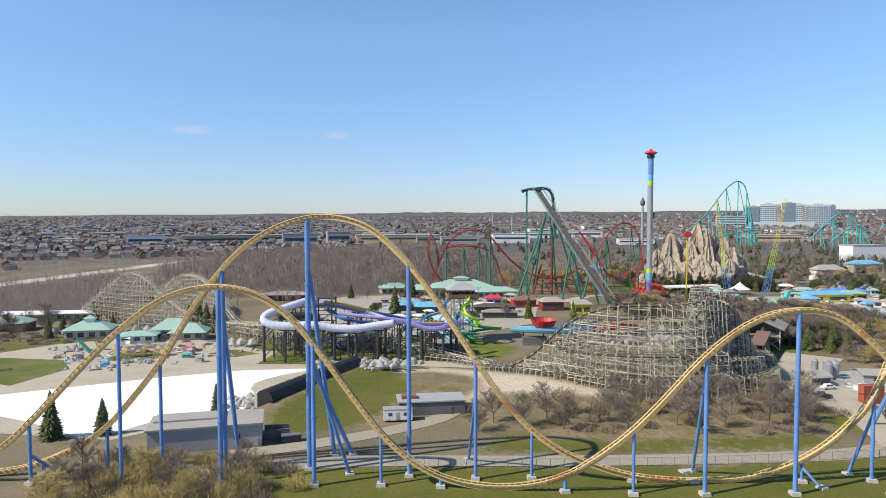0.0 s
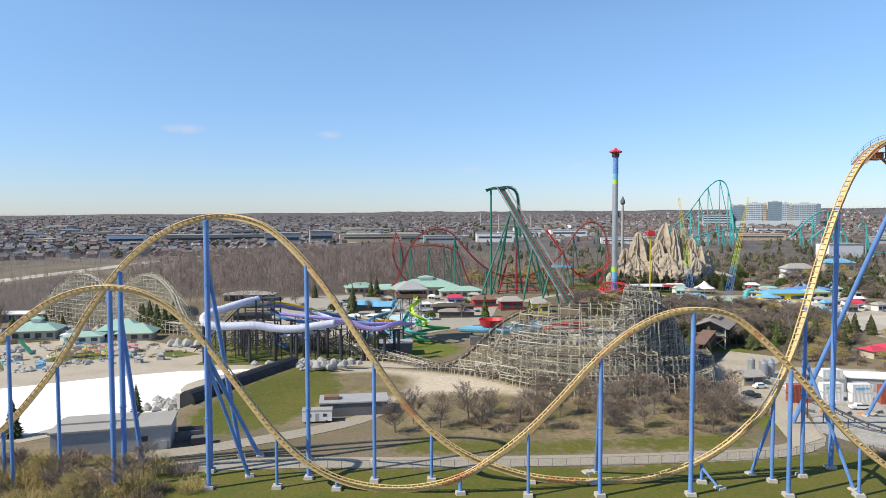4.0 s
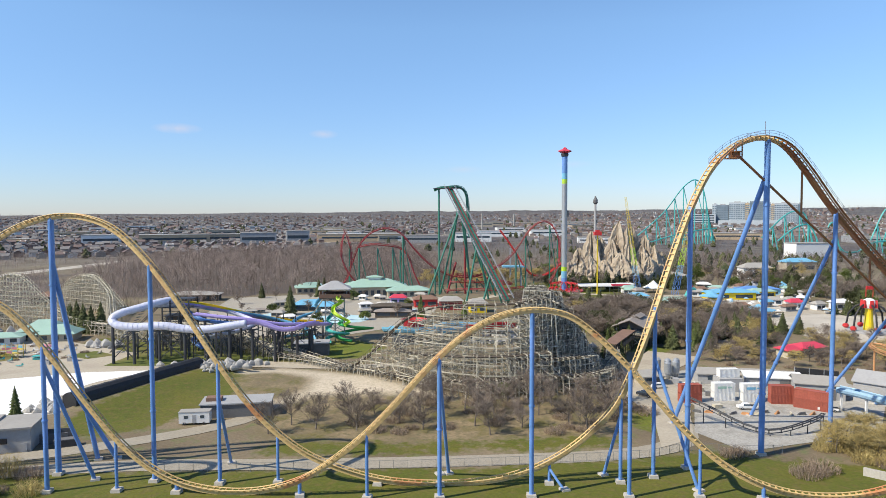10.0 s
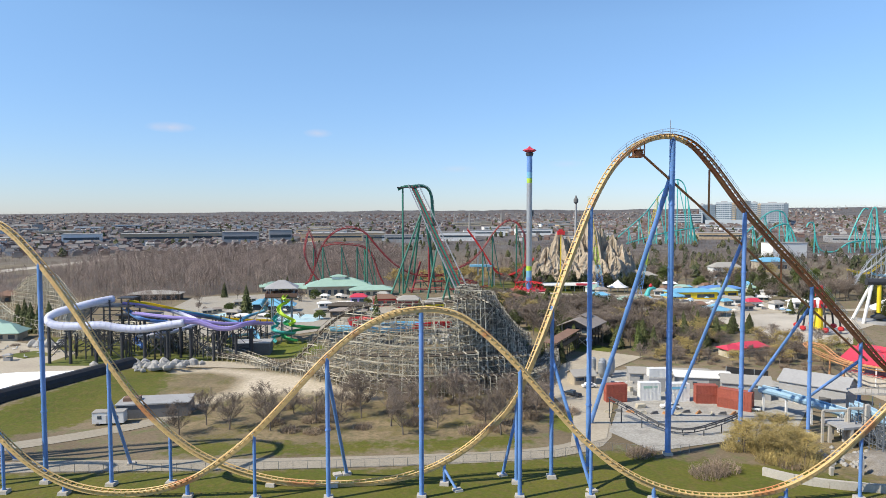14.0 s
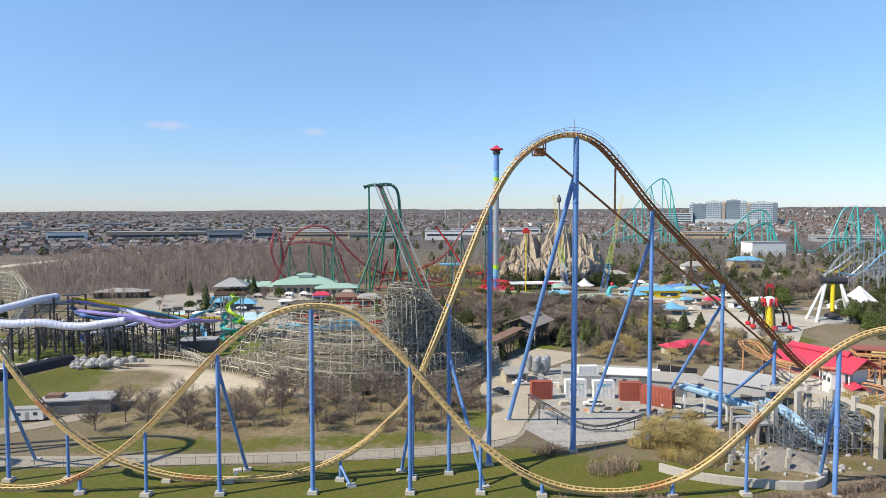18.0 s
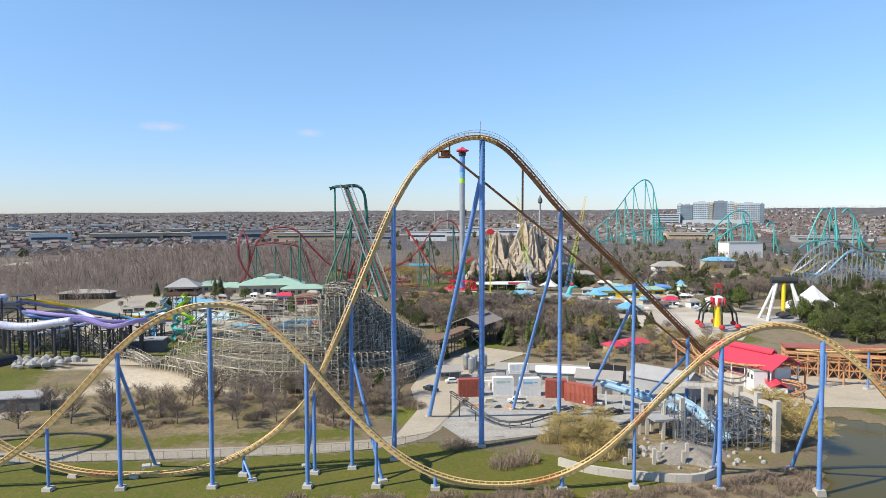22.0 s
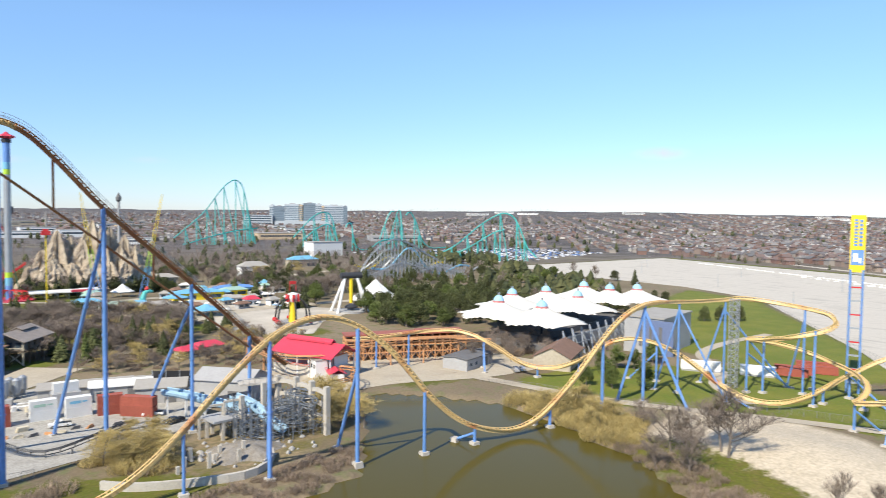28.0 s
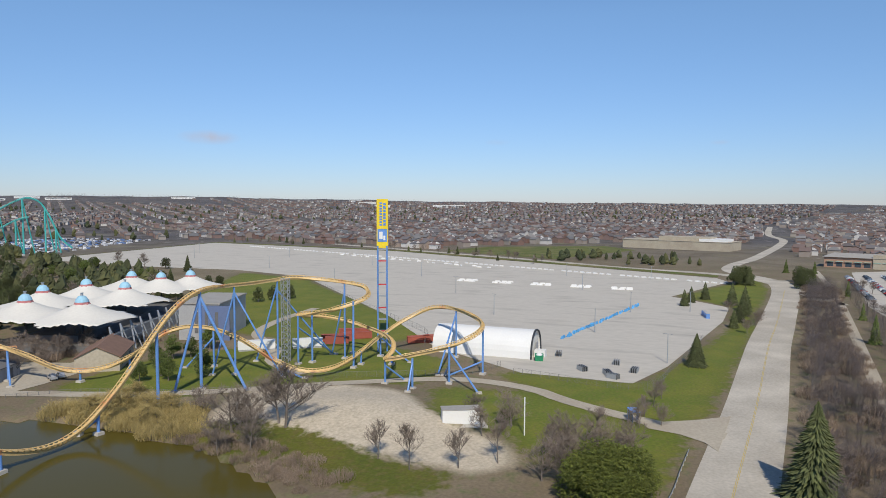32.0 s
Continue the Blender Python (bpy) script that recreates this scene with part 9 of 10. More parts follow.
for k_ in ("bigpine", "bigspruce"):
    LABELS[k_] = (("broad dense green pine beside the street", "tree") if k_ == "bigpine" else ("tall dense yellow-green roadside spruce", "tree"))
    NAMES[k_] = "pine_tree" if k_ == "bigpine" else "spruce_tree"
tree("bigpine", 238, 3, 11.5, 1.9)
for x, y in ((246, 12), (250, 8), (255, 12), (243, 16), (260, 6), (252, 16), (247, 6), (256, 3), (262, 0), (240, 12), (266, 8), (259, 14)):
    tree("bare", x, y, rt.uniform(7, 9), 1.2)
for x, y in ((284, -6), (290, -2), (281, -1), (300, -4), (308, -6)):
    tree("bare", x, y, rt.uniform(5, 7.5), 1.0)
# street side
PINES_AT = ((598, -53), (606, -56), (615, -60), (624, -62), (590, -92), (598, -96), (606, -98), (614, -96), (622, -100), (632, -98))
tree("bigspruce", 250, -32, 18, 1.25)
tree("bigspruce", 351, -17, 11, 1.2)
for x, y, h in ((430, -36, 8), (446, -40, 9), (465, -44, 11), (480, -46, 13), (500, -42, 12), (520, -30, 10), (505, -22, 9), (490, -18, 9), (600, -62, 13)):
    tree("spruce", x, y, h, 1.2)
for x, y in PINES_AT:
    tree("darkpine", x, y, rt.uniform(10, 14), 1.2)
for x, y in ((440, -46), (452, -48), (418, -40), (475, -38)):
    tree("bare", x, y, 6, 1.4)
thicket("dense bare brown undergrowth beside the street", scatter(110, [(232, -30), (304, -40), (395, -56), (450, -67), (600, -95), (600, -112), (450, -84), (395, -74), (304, -62), (232, -56)], 3.0), 1.0, 1.9, 1.2)
for x, y in scatter(8, [(300, -80), (640, -125), (640, -135), (320, -98)], 8):
    tree("bare", x, y, rt.uniform(6, 9), 1.2)
for x, y in ((330, -68), (410, -84), (470, -95), (560, -110), (700, -100), (620, -104), (700, -120)):
    tree("fir", x, y, rt.uniform(7, 12))
# left and middle conifers
for x, y, h in ((-174, 295, 10), (-184, 356, 14), (-180, 350, 16), (-176, 353, 15), (-172, 349, 13), (-119, 318, 13), (-115, 316, 15), (-110, 312, 14), (-106, 311, 13), (-104, 316, 14), (-122, 322, 12), (-26, 362, 16), (-95, 161, 12), (-84, 164, 9.5), (-62, 182, 8.5), (-20, 440, 13), (-24, 442, 12), (-60, 438, 10), (44, 345, 12), (66, 340, 10), (118, 262, 9), (124, 272, 11), (128, 268, 10), (152, 262, 11)) + ((155, 266, 12), (158, 262, 10), (172, 285, 12), (176, 288, 10), (181, 291, 11), (186, 288, 12), (112, 245, 7), (118, 243, 8)):
    tree("spruce" if rt.random() < 0.7 else "fir", x, y, h)
for x, y in ((107, 262), (168, 281), (178, 280), (96, 200), (70, 195)):
    tree("pine", x, y, 6)
# mixed trees among the rides
for x, y in scatter(170, [(105, 300), (150, 262), (184, 258), (194, 290), (205, 325), (202, 345), (175, 362), (120, 395), (95, 380)], 4.2):
    tree(rt.choice(("bare", "slim", "slim", "bare", "willow", "spruce", "bare", "darkpine")), x, y, rt.uniform(7, 11), 1.35)
for x, y in scatter(95, [(110, 445), (185, 470), (300, 430), (330, 480), (420, 560), (300, 620), (150, 600)], 9):
    tree(rt.choice(("slim", "bare", "darkpine", "willow", "pine", "slim")), x, y, rt.uniform(8, 13), 1.4)
for x, y in scatter(90, [(278, 268), (300, 258), (345, 250), (380, 290), (395, 360), (350, 385), (305, 345), (282, 300)], 6):
    tree(rt.choice(("pine", "darkpine", "darkpine", "darkpine", "spruce")), x, y, rt.uniform(9, 13), 1.15)
for x, y in scatter(60, [(258, 330), (300, 360), (360, 400), (420, 430), (400, 300), (470, 420), (460, 560), (380, 520)], 9):
    tree(rt.choice(("darkpine", "spruce", "bare", "pine")), x, y, rt.uniform(9, 14), 1.1)
for x, y in scatter(36, [(380, 260), (440, 260), (560, 330), (600, 560), (560, 600), (440, 420)], 12):
    tree(rt.choice(("darkpine", "spruce", "bare", "pine")), x, y, rt.uniform(9, 14), 1.1)
for x, y in ((438, 196), (446, 190), (430, 200), (470, 262), (476, 258), (466, 270)):
    tree("darkpine", x, y, 9)
for x, y in scatter(26, [(262, 176), (300, 178), (330, 176), (300, 205), (270, 215)], 5):
    tree("bare", x, y, rt.uniform(6, 9), 1.1)
for x, y, h in ((289, 128, 10), (281, 134, 9), (285, 140, 9), (277, 141, 8)):
    tree("pine", x, y, h, 0.85)
for x, y in scatter(36, [(92, 500), (110, 470), (60, 470), (40, 520), (100, 560), (180, 560)], 6):
    tree(rt.choice(("willow", "willow", "bare")), x, y, rt.uniform(9, 13), 1.2)
# street trees of the plaza, parking fringe
for x, y in scatter(40, [(700, 100), (760, 90), (960, 520), (900, 560), (850, 300)], 12):
    tree(rt.choice(("bare", "spruce", "bare")), x, y, rt.uniform(6, 10))
# bare brush between the yard and the midway
for x, y in scatter(46, [(140, 240), (165, 236), (212, 232), (238, 254), (226, 274), (208, 284), (196, 262), (160, 256)], 3.8):
    if (x - 188) ** 2 / 150 + (y - 252) ** 2 / 50 > 1:
        tree(rt.choice(("bare", "willow", "slim", "willow")), x, y, rt.uniform(4.5, 8), 1.4)
thicket("bare brown brush behind the service yard", scatter(40, [(140, 238), (212, 226), (240, 250), (214, 284), (160, 258)], 3.5), 0.6, 1.2)
for x, y, h in ((212, 296, 8), (208, 302, 9), (216, 303, 8), (204, 296, 7), (262, 352, 8), (266, 348, 9), (270, 352, 8)):
    tree("spruce", x, y, h, 1.3)
# planting on the pool deck's western edge
thicket("low bare brown shrubs on the pool deck lawn", scatter(26, [(-196, 250), (-150, 236), (-132, 226), (-146, 210), (-196, 214)], 4), 0.6, 1.2)
for x, y in scatter(30, [(-240, 300), (-180, 285), (-150, 310), (-170, 345), (-230, 365)], 5):
    tree(rt.choice(("bare", "slim", "bare", "spruce", "darkpine")), x, y, rt.uniform(5, 10), 1.3)
thicket("low bare brown shrubs round the snack pavilion", scatter(34, [(-195, 262), (-150, 275), (-140, 300), (-190, 310), (-225, 290)], 4), 0.6, 1.3)
# trees round the foot of the rock mountain and among the stalls
for x, y in scatter(34, [(150, 468), (232, 466), (236, 484), (150, 486)], 3.4):
    tree(rt.choice(("darkpine", "spruce", "spruce", "slim", "darkpine")), x, y, rt.uniform(8, 14), 1.1)
for x, y in scatter(50, [(112, 290), (165, 270), (186, 266), (205, 318), (190, 345), (120, 350)], 4.0):
    tree("slim", x, y, rt.uniform(6, 11), 1.6)
for x, y in scatter(60, [(262, 385), (330, 385), (360, 430), (330, 500), (270, 490), (255, 440)], 5):
    tree(rt.choice(("slim", "darkpine", "slim", "spruce")), x, y, rt.uniform(7, 13), 1.4)
for x, y in scatter(20, [(-65, 335), (40, 335), (50, 415), (10, 440), (-70, 425)], 9):
    tree(rt.choice(("slim", "slim", "bare", "pine")), x, y, rt.uniform(4, 8), 1.5)
for x, y in scatter(26, [(-150, 250), (-90, 250), (-70, 285), (-120, 296)], 6):
    bush("brown", x, y, rt.uniform(0.5, 0.9))
for x, y, h in ((305, 152, 9), (309, 148, 8), (301, 156, 7), (322, 150, 10), (326, 152, 9)):
    tree("pine", x, y, h, 0.9)
for x, y in scatter(16, [(288, 188), (330, 176), (334, 184), (292, 200)], 3.5):
    bush("brown", x, y, rt.uniform(1.0, 1.6), 1.4)
for x, y in scatter(22, [(330, 250), (395, 256), (420, 240), (440, 262), (380, 282), (320, 270)], 5):
    tree(rt.choice(("darkpine", "spruce", "darkpine")), x, y, rt.uniform(8, 12), 1.2)

# ---- distance: woods, houses, warehouses ----
rf = random.Random(5)
nf = np.random.RandomState(8)


def ramp_material(name, colors, rough=0.85, clump=0.0):
    """One colour for each separate piece, picked from a list."""
    m = bpy.data.materials.new(name)
    m.use_nodes = True
    n, l = m.node_tree.nodes, m.node_tree.links
    g = n.new("ShaderNodeNewGeometry")
    r = n.new("ShaderNodeValToRGB")
    r.color_ramp.interpolation = "CONSTANT"
    e = r.color_ramp.elements
    while len(e) < len(colors):
        e.new(0.5)
    for i, c in enumerate(colors):
        e[i].position = i / len(colors)
        e[i].color = (*c, 1)
    l.new(g.outputs["Random Per Island"], r.inputs[0])
    col = r.outputs[0]
    if clump:
        t = n.new("ShaderNodeTexNoise")
        t.inputs["Scale"].default_value, t.inputs["Detail"].default_value = 0.13, 2
        l.new(g.outputs["Position"], t.inputs["Vector"])
        k = n.new("ShaderNodeMapRange")
        k.inputs[1].default_value, k.inputs[2].default_value = 0.35, 0.65
        k.inputs[3].default_value, k.inputs[4].default_value = 1 - clump, 1 + clump
        l.new(t.outputs["Fac"], k.inputs[0])
        mul = n.new("ShaderNodeVectorMath")
        mul.operation = "SCALE"
        l.new(col, mul.inputs[0])
        l.new(k.outputs[0], mul.inputs["Scale"])
        col = mul.outputs[0]
    l.new(col, n["Principled BSDF"].inputs["Base Color"])
    n["Principled BSDF"].inputs["Roughness"].default_value = rough
    return m


WOODS = ramp_material("bare_wood_twigs", ((0.22, 0.172, 0.15), (0.26, 0.205, 0.175), (0.18, 0.142, 0.125), (0.235, 0.182, 0.155), (0.29, 0.232, 0.195)), 0.85, 0.38)
EVERGREEN = ramp_material("far_evergreens", ((0.04, 0.05, 0.02), (0.055, 0.063, 0.024), (0.075, 0.078, 0.028)), 0.9, 0.3)
ROOFS = ramp_material("far_roofs", ((0.105, 0.09, 0.09), (0.15, 0.11, 0.10), (0.17, 0.165, 0.165), (0.12, 0.12, 0.125), (0.165, 0.12, 0.11), (0.21, 0.20, 0.195), (0.14, 0.13, 0.135)))
WALLS = ramp_material("far_walls", ((0.24, 0.185, 0.155), (0.19, 0.115, 0.095), (0.30, 0.27, 0.24), (0.20, 0.135, 0.11), (0.50, 0.48, 0.46), (0.22, 0.15, 0.13), (0.27, 0.23, 0.20)))


def wood_stuff(name, label, spots, mat, hlo, hhi, twigs=16, wide=0.32):
    """Many small bare trees as one mesh: a forked trunk, limbs fanning from it and twigs on a rounded crown."""
    s = Shape()
    v, f = s.v, s.f
    U, C, S = rf.uniform, math.cos, math.sin
    for x, y in spots:
        z = ground_z(x, y) - 0.2
        h = U(hlo, hhi)
        lx, ly = U(-0.08, 0.08) * h, U(-0.08, 0.08) * h
        k = len(v)
        v += [(x - 0.009 * h, y, z), (x + 0.009 * h, y, z), (x + lx, y + ly, z + h * 0.85)]
        f.append((k, k + 1, k + 2))
        top, R = U(0.9, 1.0), wide * U(0.75, 1.2) * h
        limbs = max(3, twigs // 4)
        for i in range(limbs):
            u, a = U(0.22, 0.8), U(0, 6.283)
            bx, by, bz = x + lx * u, y + ly * u, z + h * u
            r = R * (1 - 0.5 * u) * U(0.6, 1.0)
            ex, ey, ez = bx + r * C(a), by + r * S(a), z + h * (u + (top - u) * U(0.35, 0.9))
            w = 0.0045 * h
            k = len(v)
            v += [(bx - w, by, bz), (bx + w, by, bz), (ex, ey, ez)]
            f.append((k, k + 1, k + 2))
            for j in range(3):
                t = U(0.35, 1.0)
                px_, py_, pz_ = bx + (ex - bx) * t, by + (ey - by) * t, bz + (ez - bz) * t
                m = h * U(0.08, 0.2)
                w = h * U(0.0026, 0.0052)
                k = len(v)
                v += [(px_ - w, py_, pz_), (px_ + w, py_, pz_), (px_ + m * U(-0.8, 0.8), py_ + m * U(-0.8, 0.8), pz_ + m * U(-0.1, 1.0))]
                f.append((k, k + 1, k + 2))
    return solid(name, s, mat, label, "woods", kind="stuff")


def cone_stuff(name, label, spots, mat, hlo, hhi):
    """Evergreens as one mesh: ragged, broad crowns in several tiers."""
    s = Shape()
    for x, y in spots:
        z, h = ground_z(x, y), rf.uniform(hlo, hhi)
        w = h * rf.uniform(0.22, 0.46)
        n, tiers = 7, ((0.05, 0.75), (0.22, 1.0), (0.42, 0.9), (0.62, 0.72), (0.82, 0.42))
        a0 = rf.uniform(0, 6)
        pts = []
        for j, (u, q_) in enumerate(tiers):
            for k in range(n):
                r_ = w * q_ * rf.uniform(0.6, 1.25)
                a = a0 + 0.45 * j + 6.283 * k / n
                pts.append((x + r_ * math.cos(a), y + r_ * math.sin(a), z + h * (u + rf.uniform(-0.06, 0.06))))
        pts.append((x + rf.uniform(-0.08, 0.08) * h, y, z + h))
        f = [(j * n + k, j * n + (k + 1) % n, j * n + n + (k + 1) % n, j * n + n + k) for j in range(4) for k in range(n)] + [(4 * n + k, 4 * n + (k + 1) % n, 5 * n) for k in range(n)]
        s.add(pts, f)
    return solid(name, s, mat, label, "trees", kind="stuff")


def spots_in(poly, n):
    xs, ys = np.array([p[0] for p in poly]), np.array([p[1] for p in poly])
    got = np.zeros((0, 2))
    while len(got) < n:
        c = np.stack([nf.uniform(xs.min(), xs.max(), n * 2), nf.uniform(ys.min(), ys.max(), n * 2)], -1)
        got = np.concatenate([got, c[inside(poly, c[:, 0], c[:, 1])]])
    return got[:n].tolist()


wood_stuff("bare_woods", "dense bare grey-brown deciduous woods", spots_in(WOOD_PLAN, 2900), WOODS, 8, 20, 100, 0.34)
wood_stuff("bare_woods", "dense bare thicket at the street corner", spots_in([(226, -30), (250, -31), (310, -42), (312, -60), (290, -66), (226, -56)], 150), WOODS, 7, 10.5, 240, 0.36)
wood_stuff("bare_woods", "bare trees round the timber coaster", spots_in([(-190, 395), (-80, 398), (-84, 440), (-160, 446), (-200, 420)], 110), WOODS, 6, 11, 90, 0.38)
wood_stuff("bare_woods", "bare scrub woods below the highway", spots_in(SCRUB_PLAN, 1000), WOODS, 5, 12, 44, 0.42)
wood_stuff("bare_woods", "thicket of bare trees beside the street", spots_in([(300, -41), (395, -57), (450, -68), (600, -96), (600, -112), (450, -82), (395, -72), (300, -58)], 760), WOODS, 6, 10, 130, 0.36)
wood_stuff("bare_woods", "strip of bare trees beyond the side lane", spots_in([(330, -69), (419, -85), (600, -115), (600, -124), (419, -95), (330, -78)], 380), WOODS, 5.5, 9, 90, 0.38)
wood_stuff("bare_woods", "bare trees along the highway", spots_in([(-900, 330), (-420, 400), (-375, 520), (-345, 720), (-320, 900), (-520, 880), (-900, 560)], 2400), WOODS, 6, 12, 32, 0.42)
wood_stuff("bare_woods", "bare trees behind the rides", spots_in([(60, 560), (180, 580), (330, 560), (480, 620), (600, 700), (400, 820), (120, 740)], 1200), WOODS, 8, 14, 60)
wood_stuff("bare_woods", "bare trees across the middle distance", spots_in([(-200, 720), (120, 620), (500, 700), (900, 820), (1000, 1250), (300, 1300), (-250, 1050)], 4200), WOODS, 7, 13, 34, 0.42)
cone_stuff("far_evergreen_trees", "evergreens across the middle distance", spots_in([(-100, 700), (500, 660), (900, 800), (900, 1200), (100, 1200)], 120), EVERGREEN, 7, 12)
cone_stuff("far_evergreen_trees", "evergreen trees behind the rides", spots_in([(120, 560), (300, 540), (480, 620), (600, 680), (400, 800), (150, 700)], 90), EVERGREEN, 8, 12)
cone_stuff("far_evergreen_trees", "scattered evergreens among houses", spots_in([(-900, 800), (400, 800), (1600, 500), (2400, -600), (3000, 600), (1500, 2600), (-1200, 2200)], 900), EVERGREEN, 8, 14)
cone_stuff("far_evergreen_trees", "evergreens along the lot fringe", spots_in([(480, 560), (600, 560), (640, 640), (560, 700), (470, 640)], 160), EVERGREEN, 9, 14)
wood_stuff("bare_woods", "bare street trees among far houses", spots_in([(-1400, 800), (200, 1000), (900, 650), (1000, -500), (2600, -900), (2900, 900), (1500, 2800), (-1500, 2500)], 11000), WOODS, 6, 12, 18, 0.45)
wood_stuff("bare_woods", "bare woods on the far ridge", spots_in([(2600, -900), (3600, -1200), (3600, -300), (2600, -250)], 1500), WOODS, 14, 20, 16, 0.5)
wood_stuff("bare_woods", "bare woods on the far hills", spots_in([(-2500, 2400), (2200, 2600), (2900, 3600), (-3000, 3600)], 4200), WOODS, 16, 26, 9, 1.2)
wood_stuff("bare_woods", "bare woods on the eastern hills", spots_in([(2200, 2300), (3300, 400), (4300, 500), (3000, 3200)], 2600), WOODS, 16, 26, 9, 1.2)


def houses(name, label, poly, n, spacing, rot0, wall_mat=None):
    """Rows of gabled houses as one mesh of walls and one of roofs."""
    walls, roofs = Shape(), Shape()
    xs, ys = [p[0] for p in poly], [p[1] for p in poly]
    ca, sa = math.cos(radians(rot0)), math.sin(radians(rot0))
    cx, cy = np.mean(xs), np.mean(ys)
    R = max(max(xs) - min(xs), max(ys) - min(ys))
    count = 0
    v = -R
    while v < R and count < n:
        u = -R
        while u < R and count < n:
            x, y = cx + u * ca - v * sa, cy + u * sa + v * ca
            u += spacing * rf.uniform(0.85, 1.25)
            if rf.random() < 0.14 or not bool(inside(poly, np.array(x), np.array(y))):
                continue
            z = ground_z(x, y)
            sx, sy, h = rf.uniform(9, 13), rf.uniform(9, 12), rf.uniform(4.5, 6.5)
            rz = rot0 + rf.choice((0, 90)) + rf.uniform(-6, 6)
            rise = rf.uniform(2.2, 3.6)
            walls.gable_wall((x, y, z - 0.5), (sx, sy, h + 0.5), rz, rise)
            (roofs.hip if rf.random() < 0.5 else roofs.gable)((x, y, z + h), (sx, sy, rise + 0.2), rz)
            count += 1
        v += spacing * (1.6 if rf.random() < 0.5 else 2.6)
    ob = thing(name, label, "houses", kind="stuff")
    part("house_walls", walls, wall_mat or WALLS, ob, kind="stuff")
    part("house_roofs", roofs, ROOFS, ob, kind="stuff")


houses("far_houses", "suburb of brown-roofed brick houses", [(-1000, 700), (-560, 760), (-180, 980), (-120, 1500), (-700, 1500), (-1300, 1100)], 1400, 17, 24)
houses("far_houses", "suburb houses beyond the highway", [(-1500, 1200), (-700, 1550), (100, 1600), (200, 2400), (-1500, 2300)], 1500, 24, 10)
houses("far_houses", "suburb houses beyond the rides", [(250, 1250), (850, 1250), (1500, 1900), (1700, 2600), (300, 2500)], 1500, 24, -14)
houses("far_houses", "suburb houses behind the parking lot", [(960, 620), (870, 240), (950, 210), (1050, 60), (1080, -110), (1300, -160), (1700, -210), (1700, 200), (1500, 900), (1150, 900)], 2300, 17, 62)
houses("far_houses", "suburb houses on the eastern slope", [(1700, 1000), (1750, -250), (2600, -500), (2900, 600), (2100, 1600)], 2200, 24, 40)
houses("far_houses", "suburb houses south of the avenue", [(860, -130), (1240, -205), (1700, -255), (2200, -440), (2600, -480), (2500, -1300), (1100, -700), (820, -260)], 2200, 18, 75)
houses("far_houses", "suburb houses on the near eastern edge", [(860, 1000), (1250, 1050), (1700, 1500), (1350, 1750), (900, 1300)], 700, 20, 30)


houses("far_houses", "row of pale town houses along the lot", [(842, 240), (866, 234), (972, 480), (950, 494)], 120, 13, 66, ramp_material("pale_house_fronts", ((0.55, 0.53, 0.50), (0.44, 0.41, 0.37), (0.60, 0.58, 0.56), (0.35, 0.28, 0.23))))


houses("far_houses", "brown suburb houses beside the highway", [(-900, 430), (-470, 480), (-420, 700), (-540, 780), (-1000, 700)], 420, 19, 24)
houses("far_houses", "brown suburb houses on the north-eastern slope", [(930, 620), (1150, 900), (1500, 900), (1750, 1000), (2150, 1600), (2500, 1500), (2350, 2400), (1750, 2500), (1350, 1760), (1700, 1500), (1250, 1050), (880, 900)], 1700, 24, 48)
wood_stuff("bare_woods", "bare street trees on the north-eastern slope", spots_in([(950, 680), (1500, 900), (2150, 1500), (2350, 2400), (1700, 2500), (900, 1000)], 3600), WOODS, 7, 13, 16, 0.5)
houses("far_houses", "suburb houses high on the eastern slope", [(2450, 1500), (2900, 700), (2650, -500), (4100, -900), (4300, 500), (3300, 2600)], 2600, 36, 40)
houses("far_houses", "suburb houses on the southern slope", [(2500, -620), (4000, -1000), (3900, -1900), (2400, -1400)], 1200, 36, 60)
houses("far_houses", "suburb houses on the northern slope", [(-1600, 2350), (1700, 2650), (2300, 3500), (-2000, 3400)], 1700, 46, 5)
wood_stuff("bare_woods", "bare street trees in the western suburb", spots_in([(-1300, 760), (-350, 700), (-150, 1000), (150, 1300), (200, 2000), (-1500, 2000)], 5200), WOODS, 6, 12, 16, 0.5)
wood_stuff("bare_woods", "bare street trees behind the parking lot", spots_in([(900, 560), (730, 90), (760, -40), (1300, -190), (2300, -500), (2400, 900), (1400, 1500)], 5200), WOODS, 6, 11, 16, 0.5)
wood_stuff("bare_woods", "dark bare wood on the eastern ridge", spots_in([(2130, -160), (2420, -90), (2650, -380), (2220, -440)], 1500), WOODS, 15, 21, 20, 0.45)
cone_stuff("far_evergreen_trees", "evergreen clumps beside the school lawn", spots_in([(720, 36), (745, 80), (800, 110), (830, 60), (790, -30), (745, -40)], 34), EVERGREEN, 6, 11)
cone_stuff("far_evergreen_trees", "dense evergreens beyond the amphitheatre", spots_in([(385, 300), (440, 270), (520, 350), (560, 440), (560, 520), (470, 430), (400, 345)], 80), EVERGREEN, 8, 13)
wood_stuff("bare_woods", "row of bare trees along the far lot edge", spots_in([(838, 272), (726, 66), (668, -46), (690, -50), (750, 60), (860, 270), (930, 560), (908, 566)], 260), WOODS, 5, 9, 36, 0.42)
wood_stuff("bare_woods", "bare tree clumps on the eastern slope", spots_in([(2300, 1600), (2700, -600), (4000, -1300), (4300, 400), (3200, 2800)], 3600), WOODS, 9, 16, 10, 0.7)


